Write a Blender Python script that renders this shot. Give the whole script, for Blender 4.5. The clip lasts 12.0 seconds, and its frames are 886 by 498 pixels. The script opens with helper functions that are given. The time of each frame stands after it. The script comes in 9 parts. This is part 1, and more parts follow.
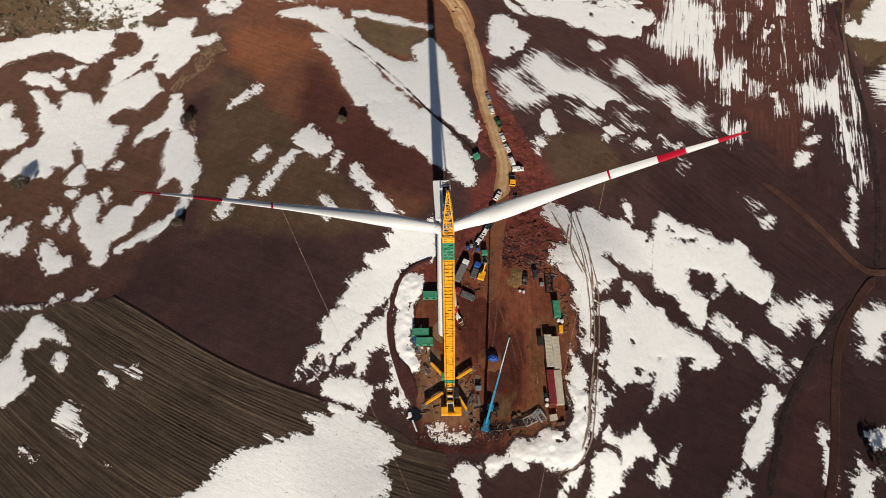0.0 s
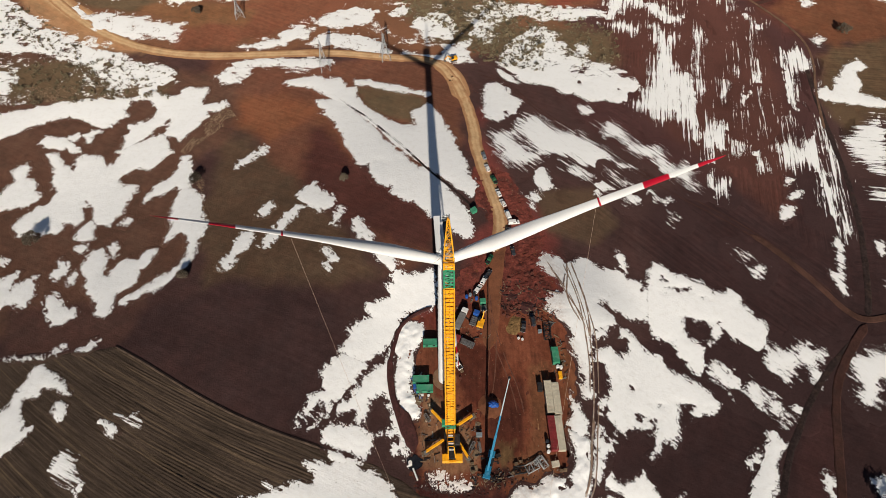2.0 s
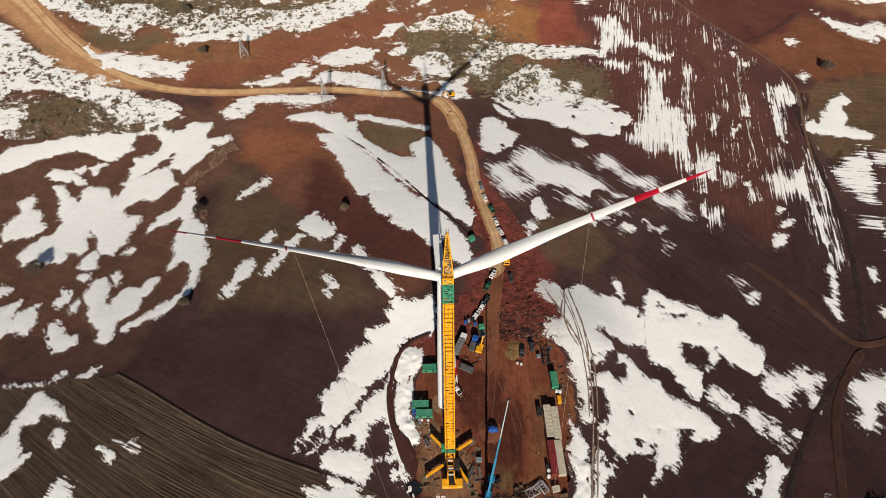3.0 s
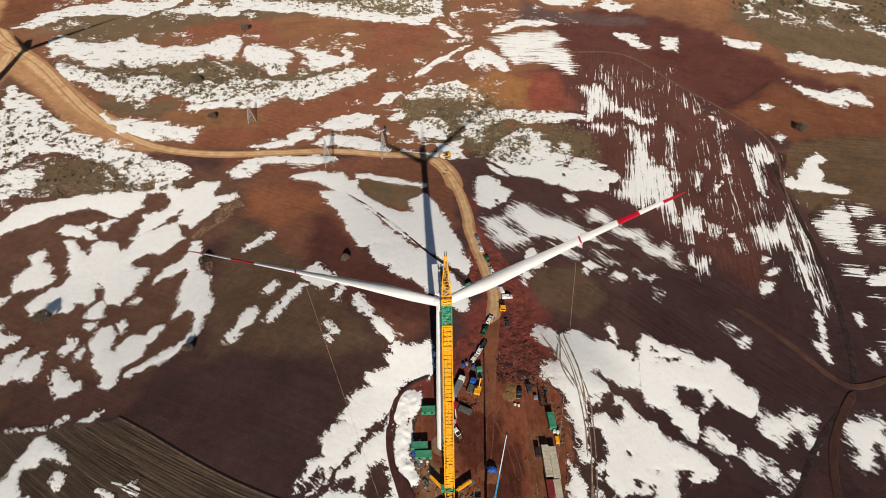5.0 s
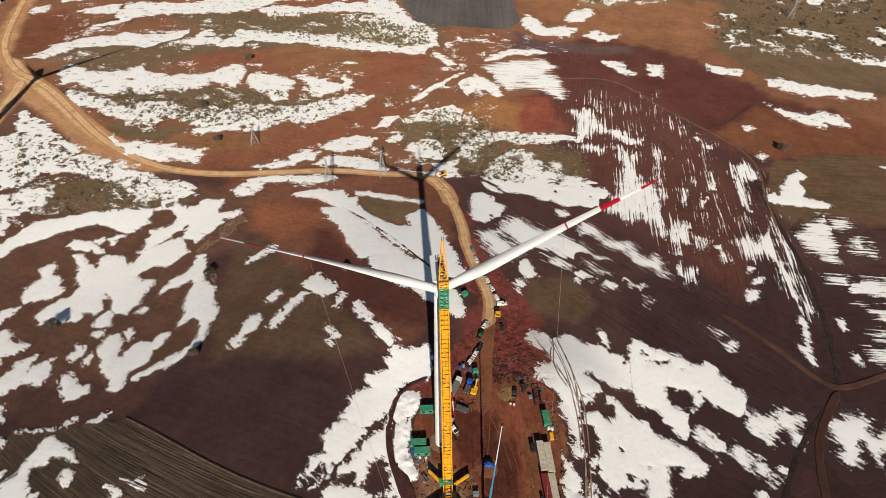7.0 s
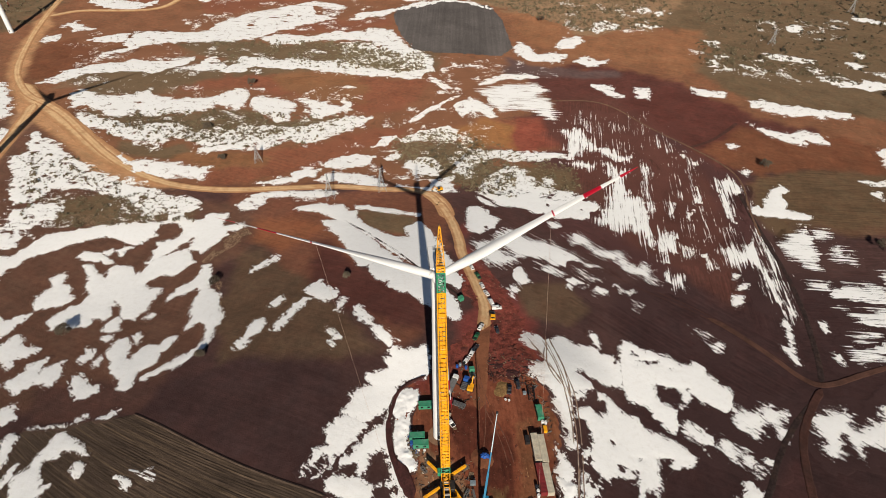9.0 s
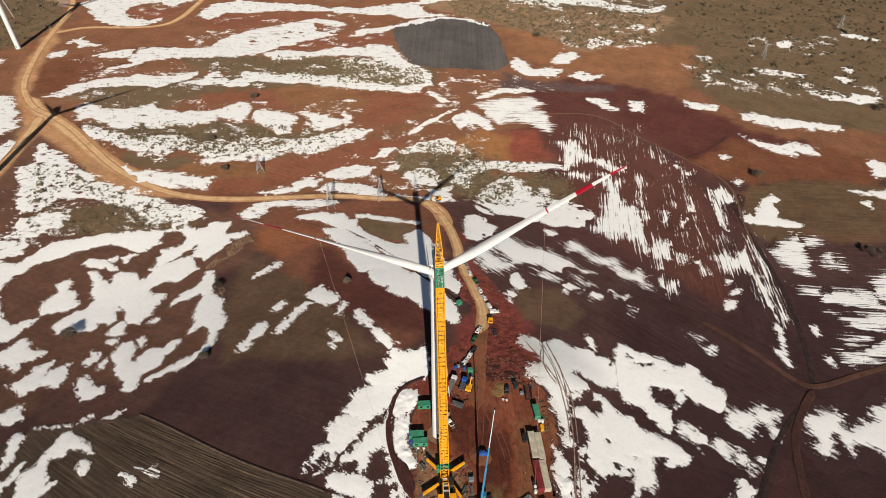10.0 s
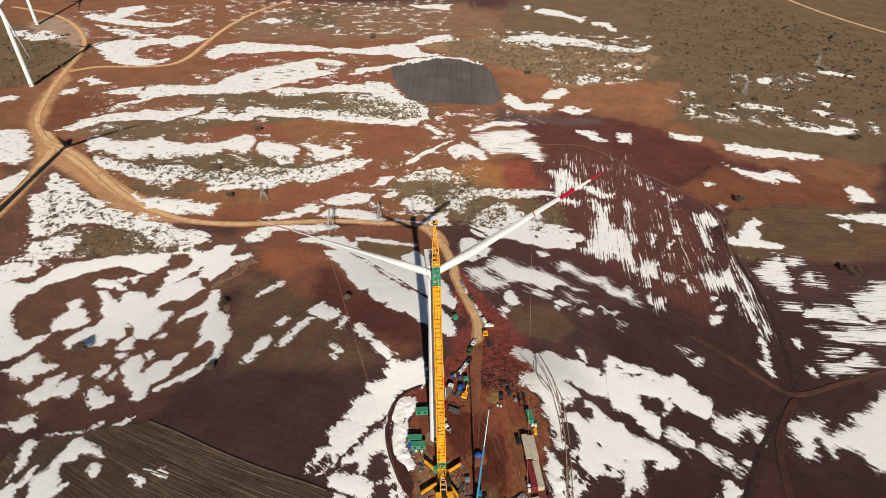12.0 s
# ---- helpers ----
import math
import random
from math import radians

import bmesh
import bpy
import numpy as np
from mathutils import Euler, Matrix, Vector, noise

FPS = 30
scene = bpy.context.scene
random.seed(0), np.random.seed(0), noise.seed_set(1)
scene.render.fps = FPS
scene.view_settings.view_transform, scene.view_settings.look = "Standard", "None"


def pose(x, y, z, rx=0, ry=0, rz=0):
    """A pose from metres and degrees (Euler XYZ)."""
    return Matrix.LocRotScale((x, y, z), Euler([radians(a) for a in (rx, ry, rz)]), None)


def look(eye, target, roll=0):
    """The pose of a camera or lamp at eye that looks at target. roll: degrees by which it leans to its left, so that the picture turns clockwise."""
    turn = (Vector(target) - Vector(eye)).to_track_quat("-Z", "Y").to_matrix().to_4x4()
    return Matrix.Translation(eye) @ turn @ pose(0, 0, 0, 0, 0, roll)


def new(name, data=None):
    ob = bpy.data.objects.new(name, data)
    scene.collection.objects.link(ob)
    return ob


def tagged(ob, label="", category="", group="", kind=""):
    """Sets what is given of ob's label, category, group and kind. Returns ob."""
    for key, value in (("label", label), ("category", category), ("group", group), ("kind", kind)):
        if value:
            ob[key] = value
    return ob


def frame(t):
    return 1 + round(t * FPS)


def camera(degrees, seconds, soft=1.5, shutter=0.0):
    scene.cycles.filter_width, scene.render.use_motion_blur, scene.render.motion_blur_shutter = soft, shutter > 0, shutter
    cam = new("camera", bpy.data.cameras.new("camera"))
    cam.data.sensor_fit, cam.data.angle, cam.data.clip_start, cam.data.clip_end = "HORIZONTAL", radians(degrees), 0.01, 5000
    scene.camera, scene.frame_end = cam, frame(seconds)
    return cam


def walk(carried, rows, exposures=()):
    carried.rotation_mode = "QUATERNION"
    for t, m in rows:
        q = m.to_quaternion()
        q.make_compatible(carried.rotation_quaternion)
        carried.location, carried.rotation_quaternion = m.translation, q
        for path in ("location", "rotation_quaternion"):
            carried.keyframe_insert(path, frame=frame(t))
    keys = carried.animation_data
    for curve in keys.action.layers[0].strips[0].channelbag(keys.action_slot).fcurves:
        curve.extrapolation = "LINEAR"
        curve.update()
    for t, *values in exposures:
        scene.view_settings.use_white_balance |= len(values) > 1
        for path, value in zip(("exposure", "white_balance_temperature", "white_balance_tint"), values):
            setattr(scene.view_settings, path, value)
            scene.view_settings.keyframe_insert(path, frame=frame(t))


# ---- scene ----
# the camera's flight: backwards, level, its gaze lifting
cam = camera(73.2, 12.0, soft=0.6)
METRES, EYE, TILT, LEAN, TURN = 95.0, 209.7, 4.2, 0.0, 0.0
ROWS = [
    (0.0, 0.0, 0.0, 0.0, -0.43, -69.51, 0.16),
    (0.5, -0.0024, -0.028, 0.0035, -0.55, -68.05, 0.14),
    (1.0, -0.0051, -0.0586, 0.0067, -0.68, -66.19, 0.11),
    (1.5, -0.0076, -0.0904, 0.0105, -0.8, -64.24, 0.1),
    (2.0, -0.0094, -0.1241, 0.0137, -0.95, -62.24, 0.1),
    (2.5, -0.0117, -0.1584, 0.0171, -1.09, -60.29, 0.08),
    (3.0, -0.0127, -0.1946, 0.0209, -1.24, -58.37, 0.08),
    (5.0, -0.0214, -0.3487, 0.0341, -1.76, -51.33, 0.05),
    (5.5, -0.023, -0.3906, 0.0362, -1.89, -50.24, 0.05),
    (6.0, -0.0256, -0.4328, 0.0387, -2.02, -49.48, 0.02),
    (6.5, -0.0273, -0.4755, 0.0414, -2.14, -48.75, 0.03),
    (7.0, -0.0289, -0.5189, 0.044, -2.26, -48.02, 0.02),
    (9.0, -0.0369, -0.7001, 0.0538, -2.71, -45.03, 0.01),
    (9.5, -0.0391, -0.7474, 0.0571, -2.8, -44.23, -0.0),
    (10.0, -0.0417, -0.7956, 0.0598, -2.89, -43.38, -0.01),
    (10.5, -0.0436, -0.8442, 0.063, -3.0, -42.5, -0.0),
    (11.0, -0.0471, -0.894, 0.0656, -3.11, -41.57, -0.01),
    (11.5, -0.0493, -0.9447, 0.0684, -3.21, -40.57, -0.0),
    (12.0, -0.0497, -0.9955, 0.0725, -3.3, -39.55, 0.0),
]
walk(cam, [(t, pose(0, 0, EYE, TILT, LEAN, TURN) @ pose(METRES * x, METRES * y, METRES * z, 90 + pitch, roll, yaw)) for t, x, y, z, yaw, pitch, roll in ROWS])

# daylight: a clear winter sky and a low sun behind the camera
SUN_HEIGHT, SUN_DRIFT = 29.3, -0.033
world = bpy.data.worlds.new("sky")
scene.world = world
world.use_nodes = True
sky = world.node_tree.nodes.new("ShaderNodeTexSky")
sky.sky_type, sky.sun_disc = "NISHITA", False
sky.ozone_density = 3.0
sky.sun_elevation, sky.sun_rotation = radians(SUN_HEIGHT), radians(180)
back = world.node_tree.nodes["Background"]
back.inputs["Strength"].default_value = 0.036
world.node_tree.links.new(sky.outputs[0], back.inputs[0])
sun_data = bpy.data.lights.new("sun", "SUN")
sun_data.energy, sun_data.angle, sun_data.color = 5.0, radians(0.5), (1.0, 0.91, 0.775)
sun = new("sun", sun_data)
sun.matrix_world = look((-60 * SUN_DRIFT, -60, 60 * math.tan(radians(SUN_HEIGHT))), (0, 0, 0))
scene.view_settings.exposure = -0.02


# ---- numbers for the land ----
HILLS = [(13.98, -60, 60, 90), (-4.82, 60, 50, 60), (-9.64, -150, 150, 70), (7.2, 0, 150, 70), (-4.66, 0, 260, 80)]


def land(x, y):
    """Height of the land, with the levelled working pad."""
    x, y = np.asarray(x, float), np.asarray(y, float)
    u, v = np.tanh(x / 350), np.tanh((y - 200) / 400)
    z = -13.46 - 19.8 * u - 10.58 * v + 4.33 * u * u + 6.05 * u * v + 10.33 * v * v - 9.25 * u ** 3 + 7.14 * u * u * v + 15.81 * u * v * v - 3.27 * v ** 3
    for a, cx, cy, s in HILLS:
        z = z + a * np.exp(-((x - cx) ** 2 + (y - cy) ** 2) / (2 * s * s))
    d = np.hypot(np.maximum(np.abs(x - 16) - 19, 0), np.maximum(np.abs(y - 58) - 23, 0)) - 10
    w = np.clip(d / 42, 0, 1)
    return z * w * w * (3 - 2 * w)


def at(x, y, up=0.0):
    return Vector((x, y, float(land(x, y)) + up))


def lattice_noise(x, y, seed):
    """Smooth value noise between 0 and 1, one cell a unit."""
    xi, yi = np.floor(x).astype(np.int64), np.floor(y).astype(np.int64)
    fx, fy = x - xi, y - yi
    fx, fy = fx * fx * (3 - 2 * fx), fy * fy * (3 - 2 * fy)

    def h(a, b):
        n = (a * 374761393 + b * 668265263 + seed * 1442695041) & 0x7FFFFFFF
        n = ((n ^ (n >> 13)) * 1274126177) & 0x7FFFFFFF
        return ((n ^ (n >> 16)) & 0xFFFF) / 65535.0
    return (h(xi, yi) * (1 - fx) + h(xi + 1, yi) * fx) * (1 - fy) + (h(xi, yi + 1) * (1 - fx) + h(xi + 1, yi + 1) * fx) * fy


def fractal(x, y, seed, octaves=3):
    """Fractal noise, about -1 to 1."""
    total, amp, size = 0, 1.0, 0.0
    for o in range(octaves):
        total = total + amp * (lattice_noise(x * 2 ** o, y * 2 ** o, seed + 17 * o) * 2 - 1)
        size += amp
        amp *= 0.55
    return total / size * 1.5


def inside(x, y, outline):
    """Distance to an outline in the plan, positive inside."""
    p = np.array(outline, float)
    q = np.roll(p, -1, 0)
    best, odd = np.full(x.shape, 1e9), np.zeros(x.shape, bool)
    for (ax, ay), (bx, by) in zip(p, q):
        ex, ey = bx - ax, by - ay
        t = np.clip(((x - ax) * ex + (y - ay) * ey) / max(ex * ex + ey * ey, 1e-9), 0, 1)
        best = np.minimum(best, (x - ax - t * ex) ** 2 + (y - ay - t * ey) ** 2)
        if ay != by:
            odd ^= ((ay > y) != (by > y)) & (x < ex * (y - ay) / (by - ay) + ax)
    return np.sqrt(best) * np.where(odd, 1, -1)


# ---- materials ----
def material(name, colour, rough=0.8, metal=0.0, vary=0.25, scale=1.0, grain=8.0, bump=0.0, dirt=None, attribute="", spec=0.3, along=None, wheels=None):
    """A surface with variation at two scales; dirt: a second colour that comes in stains; wheels: the colour of a road's verges and of the strips between its worn wheel tracks; attribute: base colour taken from the mesh."""
    m = bpy.data.materials.new(name)
    m.use_nodes = True
    n, l = m.node_tree.nodes, m.node_tree.links
    b = n["Principled BSDF"]
    b.inputs["Roughness"].default_value, b.inputs["Metallic"].default_value = rough, metal
    b.inputs["Specular IOR Level"].default_value = spec
    b.inputs["Diffuse Roughness"].default_value = 1.0 if rough >= 0.9 else 0.0
    if along == "furrow":
        pos = n.new("ShaderNodeAttribute")
        pos.attribute_name = "furrow"
        pos = pos.outputs["Vector"]
    else:
        pos = n.new("ShaderNodeNewGeometry").outputs["Position"]
    tilt = n.new("ShaderNodeMapping")
    tilt.inputs["Rotation"].default_value = (0.5, 0.4, 0.6) if along is None else (0, 0, 0)
    l.new(pos, tilt.inputs["Vector"])
    pos = tilt.outputs[0]

    def tex(s, detail):
        t = n.new("ShaderNodeTexNoise")
        t.inputs["Scale"].default_value, t.inputs["Detail"].default_value, t.inputs["Roughness"].default_value = s, detail, 0.62
        l.new(pos, t.inputs["Vector"])
        return t.outputs["Fac"]

    def mapped(v, a, z, lo, hi):
        r = n.new("ShaderNodeMapRange")
        for i, k in enumerate((a, z, lo, hi)):
            r.inputs[i + 1].default_value = k
        l.new(v, r.inputs[0])
        return r.outputs[0]
    if attribute:
        base = n.new("ShaderNodeAttribute")
        base.attribute_name = attribute
        base = base.outputs["Color"]
    else:
        base = n.new("ShaderNodeRGB")
        base.outputs[0].default_value = (*colour, 1)
        base = base.outputs[0]
    if dirt:
        mix = n.new("ShaderNodeMix")
        mix.data_type = "RGBA"
        l.new(mapped(tex(scale * 0.6, 5), 0.5, 0.68, 0, 0.8), mix.inputs["Factor"])
        l.new(base, mix.inputs["A"])
        mix.inputs["B"].default_value = (*dirt, 1)
        base = mix.outputs["Result"]
    if wheels:
        # verges of loose earth, and darker strips beside the worn wheel tracks
        lane = n.new("ShaderNodeAttribute")
        lane.attribute_name = "across"
        ragged = n.new("ShaderNodeMath")
        ragged.operation = "MULTIPLY_ADD"
        l.new(tex(0.5, 6), ragged.inputs[0])
        ragged.inputs[1].default_value = 0.34
        l.new(lane.outputs["Fac"], ragged.inputs[2])
        ramp = n.new("ShaderNodeValToRGB")
        band = ((0.0, 1.0), (0.2, 0.8), (0.3, 0.05), (0.38, 0.0), (0.45, 0.3), (0.52, 0.3), (0.6, 0.0), (0.7, 0.05), (0.8, 0.8), (1.0, 1.0))
        while len(ramp.color_ramp.elements) < len(band):
            ramp.color_ramp.elements.new(0.5)
        for e, (at_, v) in zip(ramp.color_ramp.elements, band):
            e.position, e.color = at_, (v, v, v, 1)
        l.new(mapped(ragged.outputs[0], -0.45, 0.79, 0, 1), ramp.inputs[0])
        mix = n.new("ShaderNodeMix")
        mix.data_type = "RGBA"
        l.new(ramp.outputs[0], mix.inputs["Factor"])
        l.new(base, mix.inputs["A"])
        mix.inputs["B"].default_value = (*wheels, 1)
        base = mix.outputs["Result"]
    if attribute:
        # rust and ochre mottling, and faint lines along the old furrows
        warm = n.new("ShaderNodeMix")
        warm.data_type, warm.blend_type = "RGBA", "MULTIPLY"
        warm.inputs["Factor"].default_value = 1.0
        tint = n.new("ShaderNodeMix")
        tint.data_type = "RGBA"
        tint.inputs["A"].default_value, tint.inputs["B"].default_value = (1.08, 1.0, 0.995, 1), (1.21, 1.01, 0.98, 1)
        l.new(mapped(tex(0.11, 6), 0.36, 0.64, 0, 1), tint.inputs["Factor"])
        l.new(base, warm.inputs["A"])
        l.new(tint.outputs["Result"], warm.inputs["B"])
        base = warm.outputs["Result"]
        lines = n.new("ShaderNodeAttribute")
        lines.attribute_name = "furrow"
        ribs = n.new("ShaderNodeTexNoise")
        ribs.noise_dimensions = "2D"
        ribs.inputs["Scale"].default_value, ribs.inputs["Detail"].default_value, ribs.inputs["Roughness"].default_value = 0.7, 4, 0.72
        l.new(lines.outputs["Vector"], ribs.inputs["Vector"])
        mul = n.new("ShaderNodeVectorMath")
        mul.operation = "SCALE"
        l.new(base, mul.inputs[0])
        split = n.new("ShaderNodeSeparateXYZ")
        l.new(lines.outputs["Vector"], split.inputs[0])
        depth = n.new("ShaderNodeMath")
        depth.operation = "MULTIPLY_ADD"
        l.new(mapped(ribs.outputs["Fac"], 0.3, 0.7, -0.24, 0.24), depth.inputs[0])
        l.new(split.outputs["Z"], depth.inputs[1])
        depth.inputs[2].default_value = 1.0
        l.new(depth.outputs[0], mul.inputs["Scale"])
        base = mul.outputs[0]
    for s, k in ((scale, vary), (grain, vary * 0.7)) + (((0.33, 0.15),) if attribute else ()):
        mul = n.new("ShaderNodeVectorMath")
        mul.operation = "SCALE"
        l.new(base, mul.inputs[0])
        l.new(mapped(tex(s, 4), 0.3, 0.7, 1 - k, 1 + k), mul.inputs["Scale"])
        base = mul.outputs[0]
    if along == "furrow":
        # crumbs of earth and broad damp and dry stretches across the furrows
        pos = n.new("ShaderNodeNewGeometry").outputs["Position"]
        for s, k in ((2.4, 0.22), (0.4, 0.12), (0.03, 0.2)):
            mul = n.new("ShaderNodeVectorMath")
            mul.operation = "SCALE"
            l.new(base, mul.inputs[0])
            l.new(mapped(tex(s, 3), 0.3, 0.7, 1 - k, 1 + k), mul.inputs["Scale"])
            base = mul.outputs[0]
    l.new(base, b.inputs["Base Color"])
    if bump:
        bp = n.new("ShaderNodeBump")
        bp.inputs["Strength"].default_value, bp.inputs["Distance"].default_value = 0.6, bump
        l.new(tex(grain, 5), bp.inputs["Height"])
        l.new(bp.outputs[0], b.inputs["Normal"])
    return m


SOIL = material("field_soil", (0, 0, 0), 0.95, vary=0.2, scale=0.05, grain=1.6, bump=0.35, attribute="soil", spec=0.15)
GRAVEL = material("road_gravel", (0.46, 0.31, 0.172), 0.95, vary=0.16, scale=0.2, grain=1.2, bump=0.12, dirt=(0.33, 0.18, 0.09), spec=0.15, wheels=(0.29, 0.15, 0.075))
VERGE = material("pale_verge", (0.125, 0.088, 0.066), 0.95, vary=0.35, scale=0.4, grain=2, bump=0.1, dirt=(0.09, 0.06, 0.045), spec=0.15)
MARGIN = material("dry_margin_grass", (0.12, 0.068, 0.046), 0.95, vary=0.35, scale=0.4, grain=2, bump=0.1, dirt=(0.07, 0.05, 0.036), spec=0.15)
TRACK = material("track_earth", (0.056, 0.025, 0.02), 0.95, vary=0.3, scale=0.2, grain=1.5, bump=0.15, dirt=(0.042, 0.022, 0.019), spec=0.15)
EARTH_TRACK = material("brown_track_earth", (0.078, 0.038, 0.028), 0.95, vary=0.3, scale=0.2, grain=1.5, bump=0.15, dirt=(0.055, 0.028, 0.022), spec=0.15)
RED_TRACK = material("red_road_earth", (0.175, 0.068, 0.036), 0.95, vary=0.22, scale=0.2, grain=1.5, bump=0.12, dirt=(0.12, 0.05, 0.028), spec=0.15)
DITCH_AND_SHADE = material("ditch_earth_and_shade", (0.028, 0.018, 0.017), 0.95, vary=0.35, scale=0.3, grain=1.2, bump=0.3, dirt=(0.045, 0.027, 0.021), spec=0.15)
RED_MUD = material("red_mud", (0.06, 0.02, 0.018), 0.8, vary=0.35, scale=0.3, grain=1.2, bump=0.2, dirt=(0.075, 0.026, 0.022), spec=0.3)
PAD_RUT = material("pad_ruts", (0.14, 0.055, 0.034), 0.9, vary=0.3, scale=0.5, grain=2, bump=0.1, dirt=(0.09, 0.036, 0.025))
CHURN = material("churned_earth", (0.14, 0.036, 0.027), 0.95, vary=0.5, scale=0.3, grain=1.6, bump=0.15, dirt=(0.05, 0.02, 0.017), spec=0.2)
MUD = material("wet_mud", (0.25, 0.165, 0.12), 0.8, vary=0.35, scale=0.6, grain=2, bump=0.1, dirt=(0.6, 0.53, 0.46))
TILTH = material("ploughed_earth", (0.064, 0.0445, 0.033), 0.95, vary=0.45, scale=1.5, grain=4.0, bump=0.3, dirt=(0.136, 0.094, 0.06), spec=0.15, along="furrow")
GREY_TILTH = material("grey_earth", (0.072, 0.064, 0.062), 0.95, vary=0.2, scale=0.1, grain=0.5, bump=0.2, spec=0.15, along="furrow")
DARK, ORANGE, BRIGHT, OLIVE, RED = (0.051, 0.03, 0.028), (0.138, 0.072, 0.041), (0.16, 0.07, 0.037), (0.077, 0.053, 0.035), (0.14, 0.042, 0.036)
HILL = (0.088, 0.051, 0.036)
PLUM = (0.043, 0.026, 0.0255)
NIGHT = (0.037, 0.0215, 0.0215)
FALLOW = (0.088, 0.055, 0.034)
LOAM = (0.054, 0.027, 0.026)
FURROW_RED = (0.07, 0.032, 0.026)
BROWN, GRASS, SAND, PAD = (0.118, 0.056, 0.036), (0.097, 0.074, 0.045), (0.165, 0.088, 0.047), (0.225, 0.086, 0.045)
RUST, DUN, STONY, SLATE, OCHRE = (0.145, 0.064, 0.038), (0.135, 0.09, 0.056), (0.17, 0.122, 0.074), (0.075, 0.052, 0.05), (0.21, 0.115, 0.042)
DRY_OLIVE, BURNT, WINE, RUDDY = (0.08, 0.057, 0.034), (0.112, 0.051, 0.028), (0.068, 0.027, 0.022), (0.15, 0.05, 0.034)
HARDCORE = (0.22, 0.175, 0.135)
OCHRE_EARTH = (0.19, 0.1, 0.042)
UMBER = (0.15, 0.082, 0.042)
DUST = (0.2, 0.128, 0.078)
DUSKY = (0.062, 0.035, 0.029)
PLOUGH = (0.062, 0.044, 0.033)
WET, TAN, DUSK = (0.075, 0.027, 0.02), (0.29, 0.182, 0.097), (0.068, 0.029, 0.024)


def snow_material(name, along, stretch, size, reach, crumb=8.0):
    """Thin old snow: where its depth runs out, soil shows through in specks or in streaks along the furrows."""
    m = bpy.data.materials.new(name)
    m.use_nodes = True
    n, l = m.node_tree.nodes, m.node_tree.links
    b = n["Principled BSDF"]
    b.inputs["Specular IOR Level"].default_value = 0.2
    pos = n.new("ShaderNodeNewGeometry").outputs["Position"]

    def noise_of(vector, s, detail, rough=0.6):
        t = n.new("ShaderNodeTexNoise")
        t.inputs["Scale"].default_value, t.inputs["Detail"].default_value, t.inputs["Roughness"].default_value = s, detail, rough
        l.new(vector, t.inputs["Vector"])
        return t.outputs["Fac"]

    def maths(op, a, c):
        k = n.new("ShaderNodeMath")
        k.operation = op
        for i, v in enumerate((a, c)):
            if isinstance(v, (int, float)):
                k.inputs[i].default_value = v
            else:
                l.new(v, k.inputs[i])
        return k.outputs[0]

    def ranged(v, a, z, lo, hi):
        r = n.new("ShaderNodeMapRange")
        for i, k in enumerate((a, z, lo, hi)):
            r.inputs[i + 1].default_value = k
        l.new(v, r.inputs[0])
        return r.outputs[0]
    turn = n.new("ShaderNodeMapping")
    turn.inputs["Rotation"].default_value = (0, 0, radians(-along))
    l.new(pos, turn.inputs["Vector"])
    pull = n.new("ShaderNodeVectorMath")
    pull.operation = "MULTIPLY"
    pull.inputs[1].default_value = (stretch, 1, 0)
    l.new(turn.outputs[0], pull.inputs[0])
    depth = n.new("ShaderNodeAttribute")
    depth.attribute_name = "depth"
    soil = n.new("ShaderNodeAttribute")
    soil.attribute_name = "soil"
    grain = maths("MULTIPLY", maths("SUBTRACT", noise_of(pull.outputs[0], size, 5 if stretch < 0.2 else 8, 0.72), 0.5), reach)
    specks = maths("MULTIPLY", maths("SUBTRACT", noise_of(pos, 1.6, 6, 0.7), 0.5), crumb)
    cover = ranged(maths("ADD", maths("ADD", depth.outputs["Fac"], grain), specks), -0.05, 0.06, 0, 1)
    tone = maths("MULTIPLY", ranged(noise_of(pos, 0.06, 4), 0.3, 0.7, 0.85, 1.15), ranged(noise_of(pos, 1.6, 4), 0.3, 0.7, 0.8, 1.2))
    earth = n.new("ShaderNodeVectorMath")
    earth.operation = "SCALE"
    l.new(soil.outputs["Color"], earth.inputs[0])
    l.new(tone, earth.inputs["Scale"])
    warm = n.new("ShaderNodeVectorMath")
    warm.operation = "MULTIPLY"
    warm.inputs[1].default_value = (1.145, 1.005, 0.988)
    l.new(earth.outputs[0], warm.inputs[0])
    white = n.new("ShaderNodeMix")
    white.data_type = "RGBA"
    white.inputs["A"].default_value, white.inputs["B"].default_value = (0.96, 0.955, 0.945, 1), (0.88, 0.865, 0.84, 1)
    l.new(ranged(noise_of(pos, 0.5, 7, 0.7), 0.5, 0.72, 0, 0.9), white.inputs["Factor"])
    dust = n.new("ShaderNodeAttribute")
    dust.attribute_name = "dust"
    dusty = n.new("ShaderNodeMix")
    dusty.data_type = "RGBA"
    l.new(maths("MULTIPLY", dust.outputs["Fac"], ranged(noise_of(pos, 0.9, 6, 0.7), 0.35, 0.65, 0.1, 1.0)), dusty.inputs["Factor"])
    l.new(white.outputs["Result"], dusty.inputs["A"])
    dusty.inputs["B"].default_value = (0.36, 0.22, 0.14, 1)
    mix = n.new("ShaderNodeMix")
    mix.data_type = "RGBA"
    l.new(cover, mix.inputs["Factor"])
    l.new(warm.outputs[0], mix.inputs["A"])
    l.new(dusty.outputs["Result"], mix.inputs["B"])
    l.new(mix.outputs["Result"], b.inputs["Base Color"])
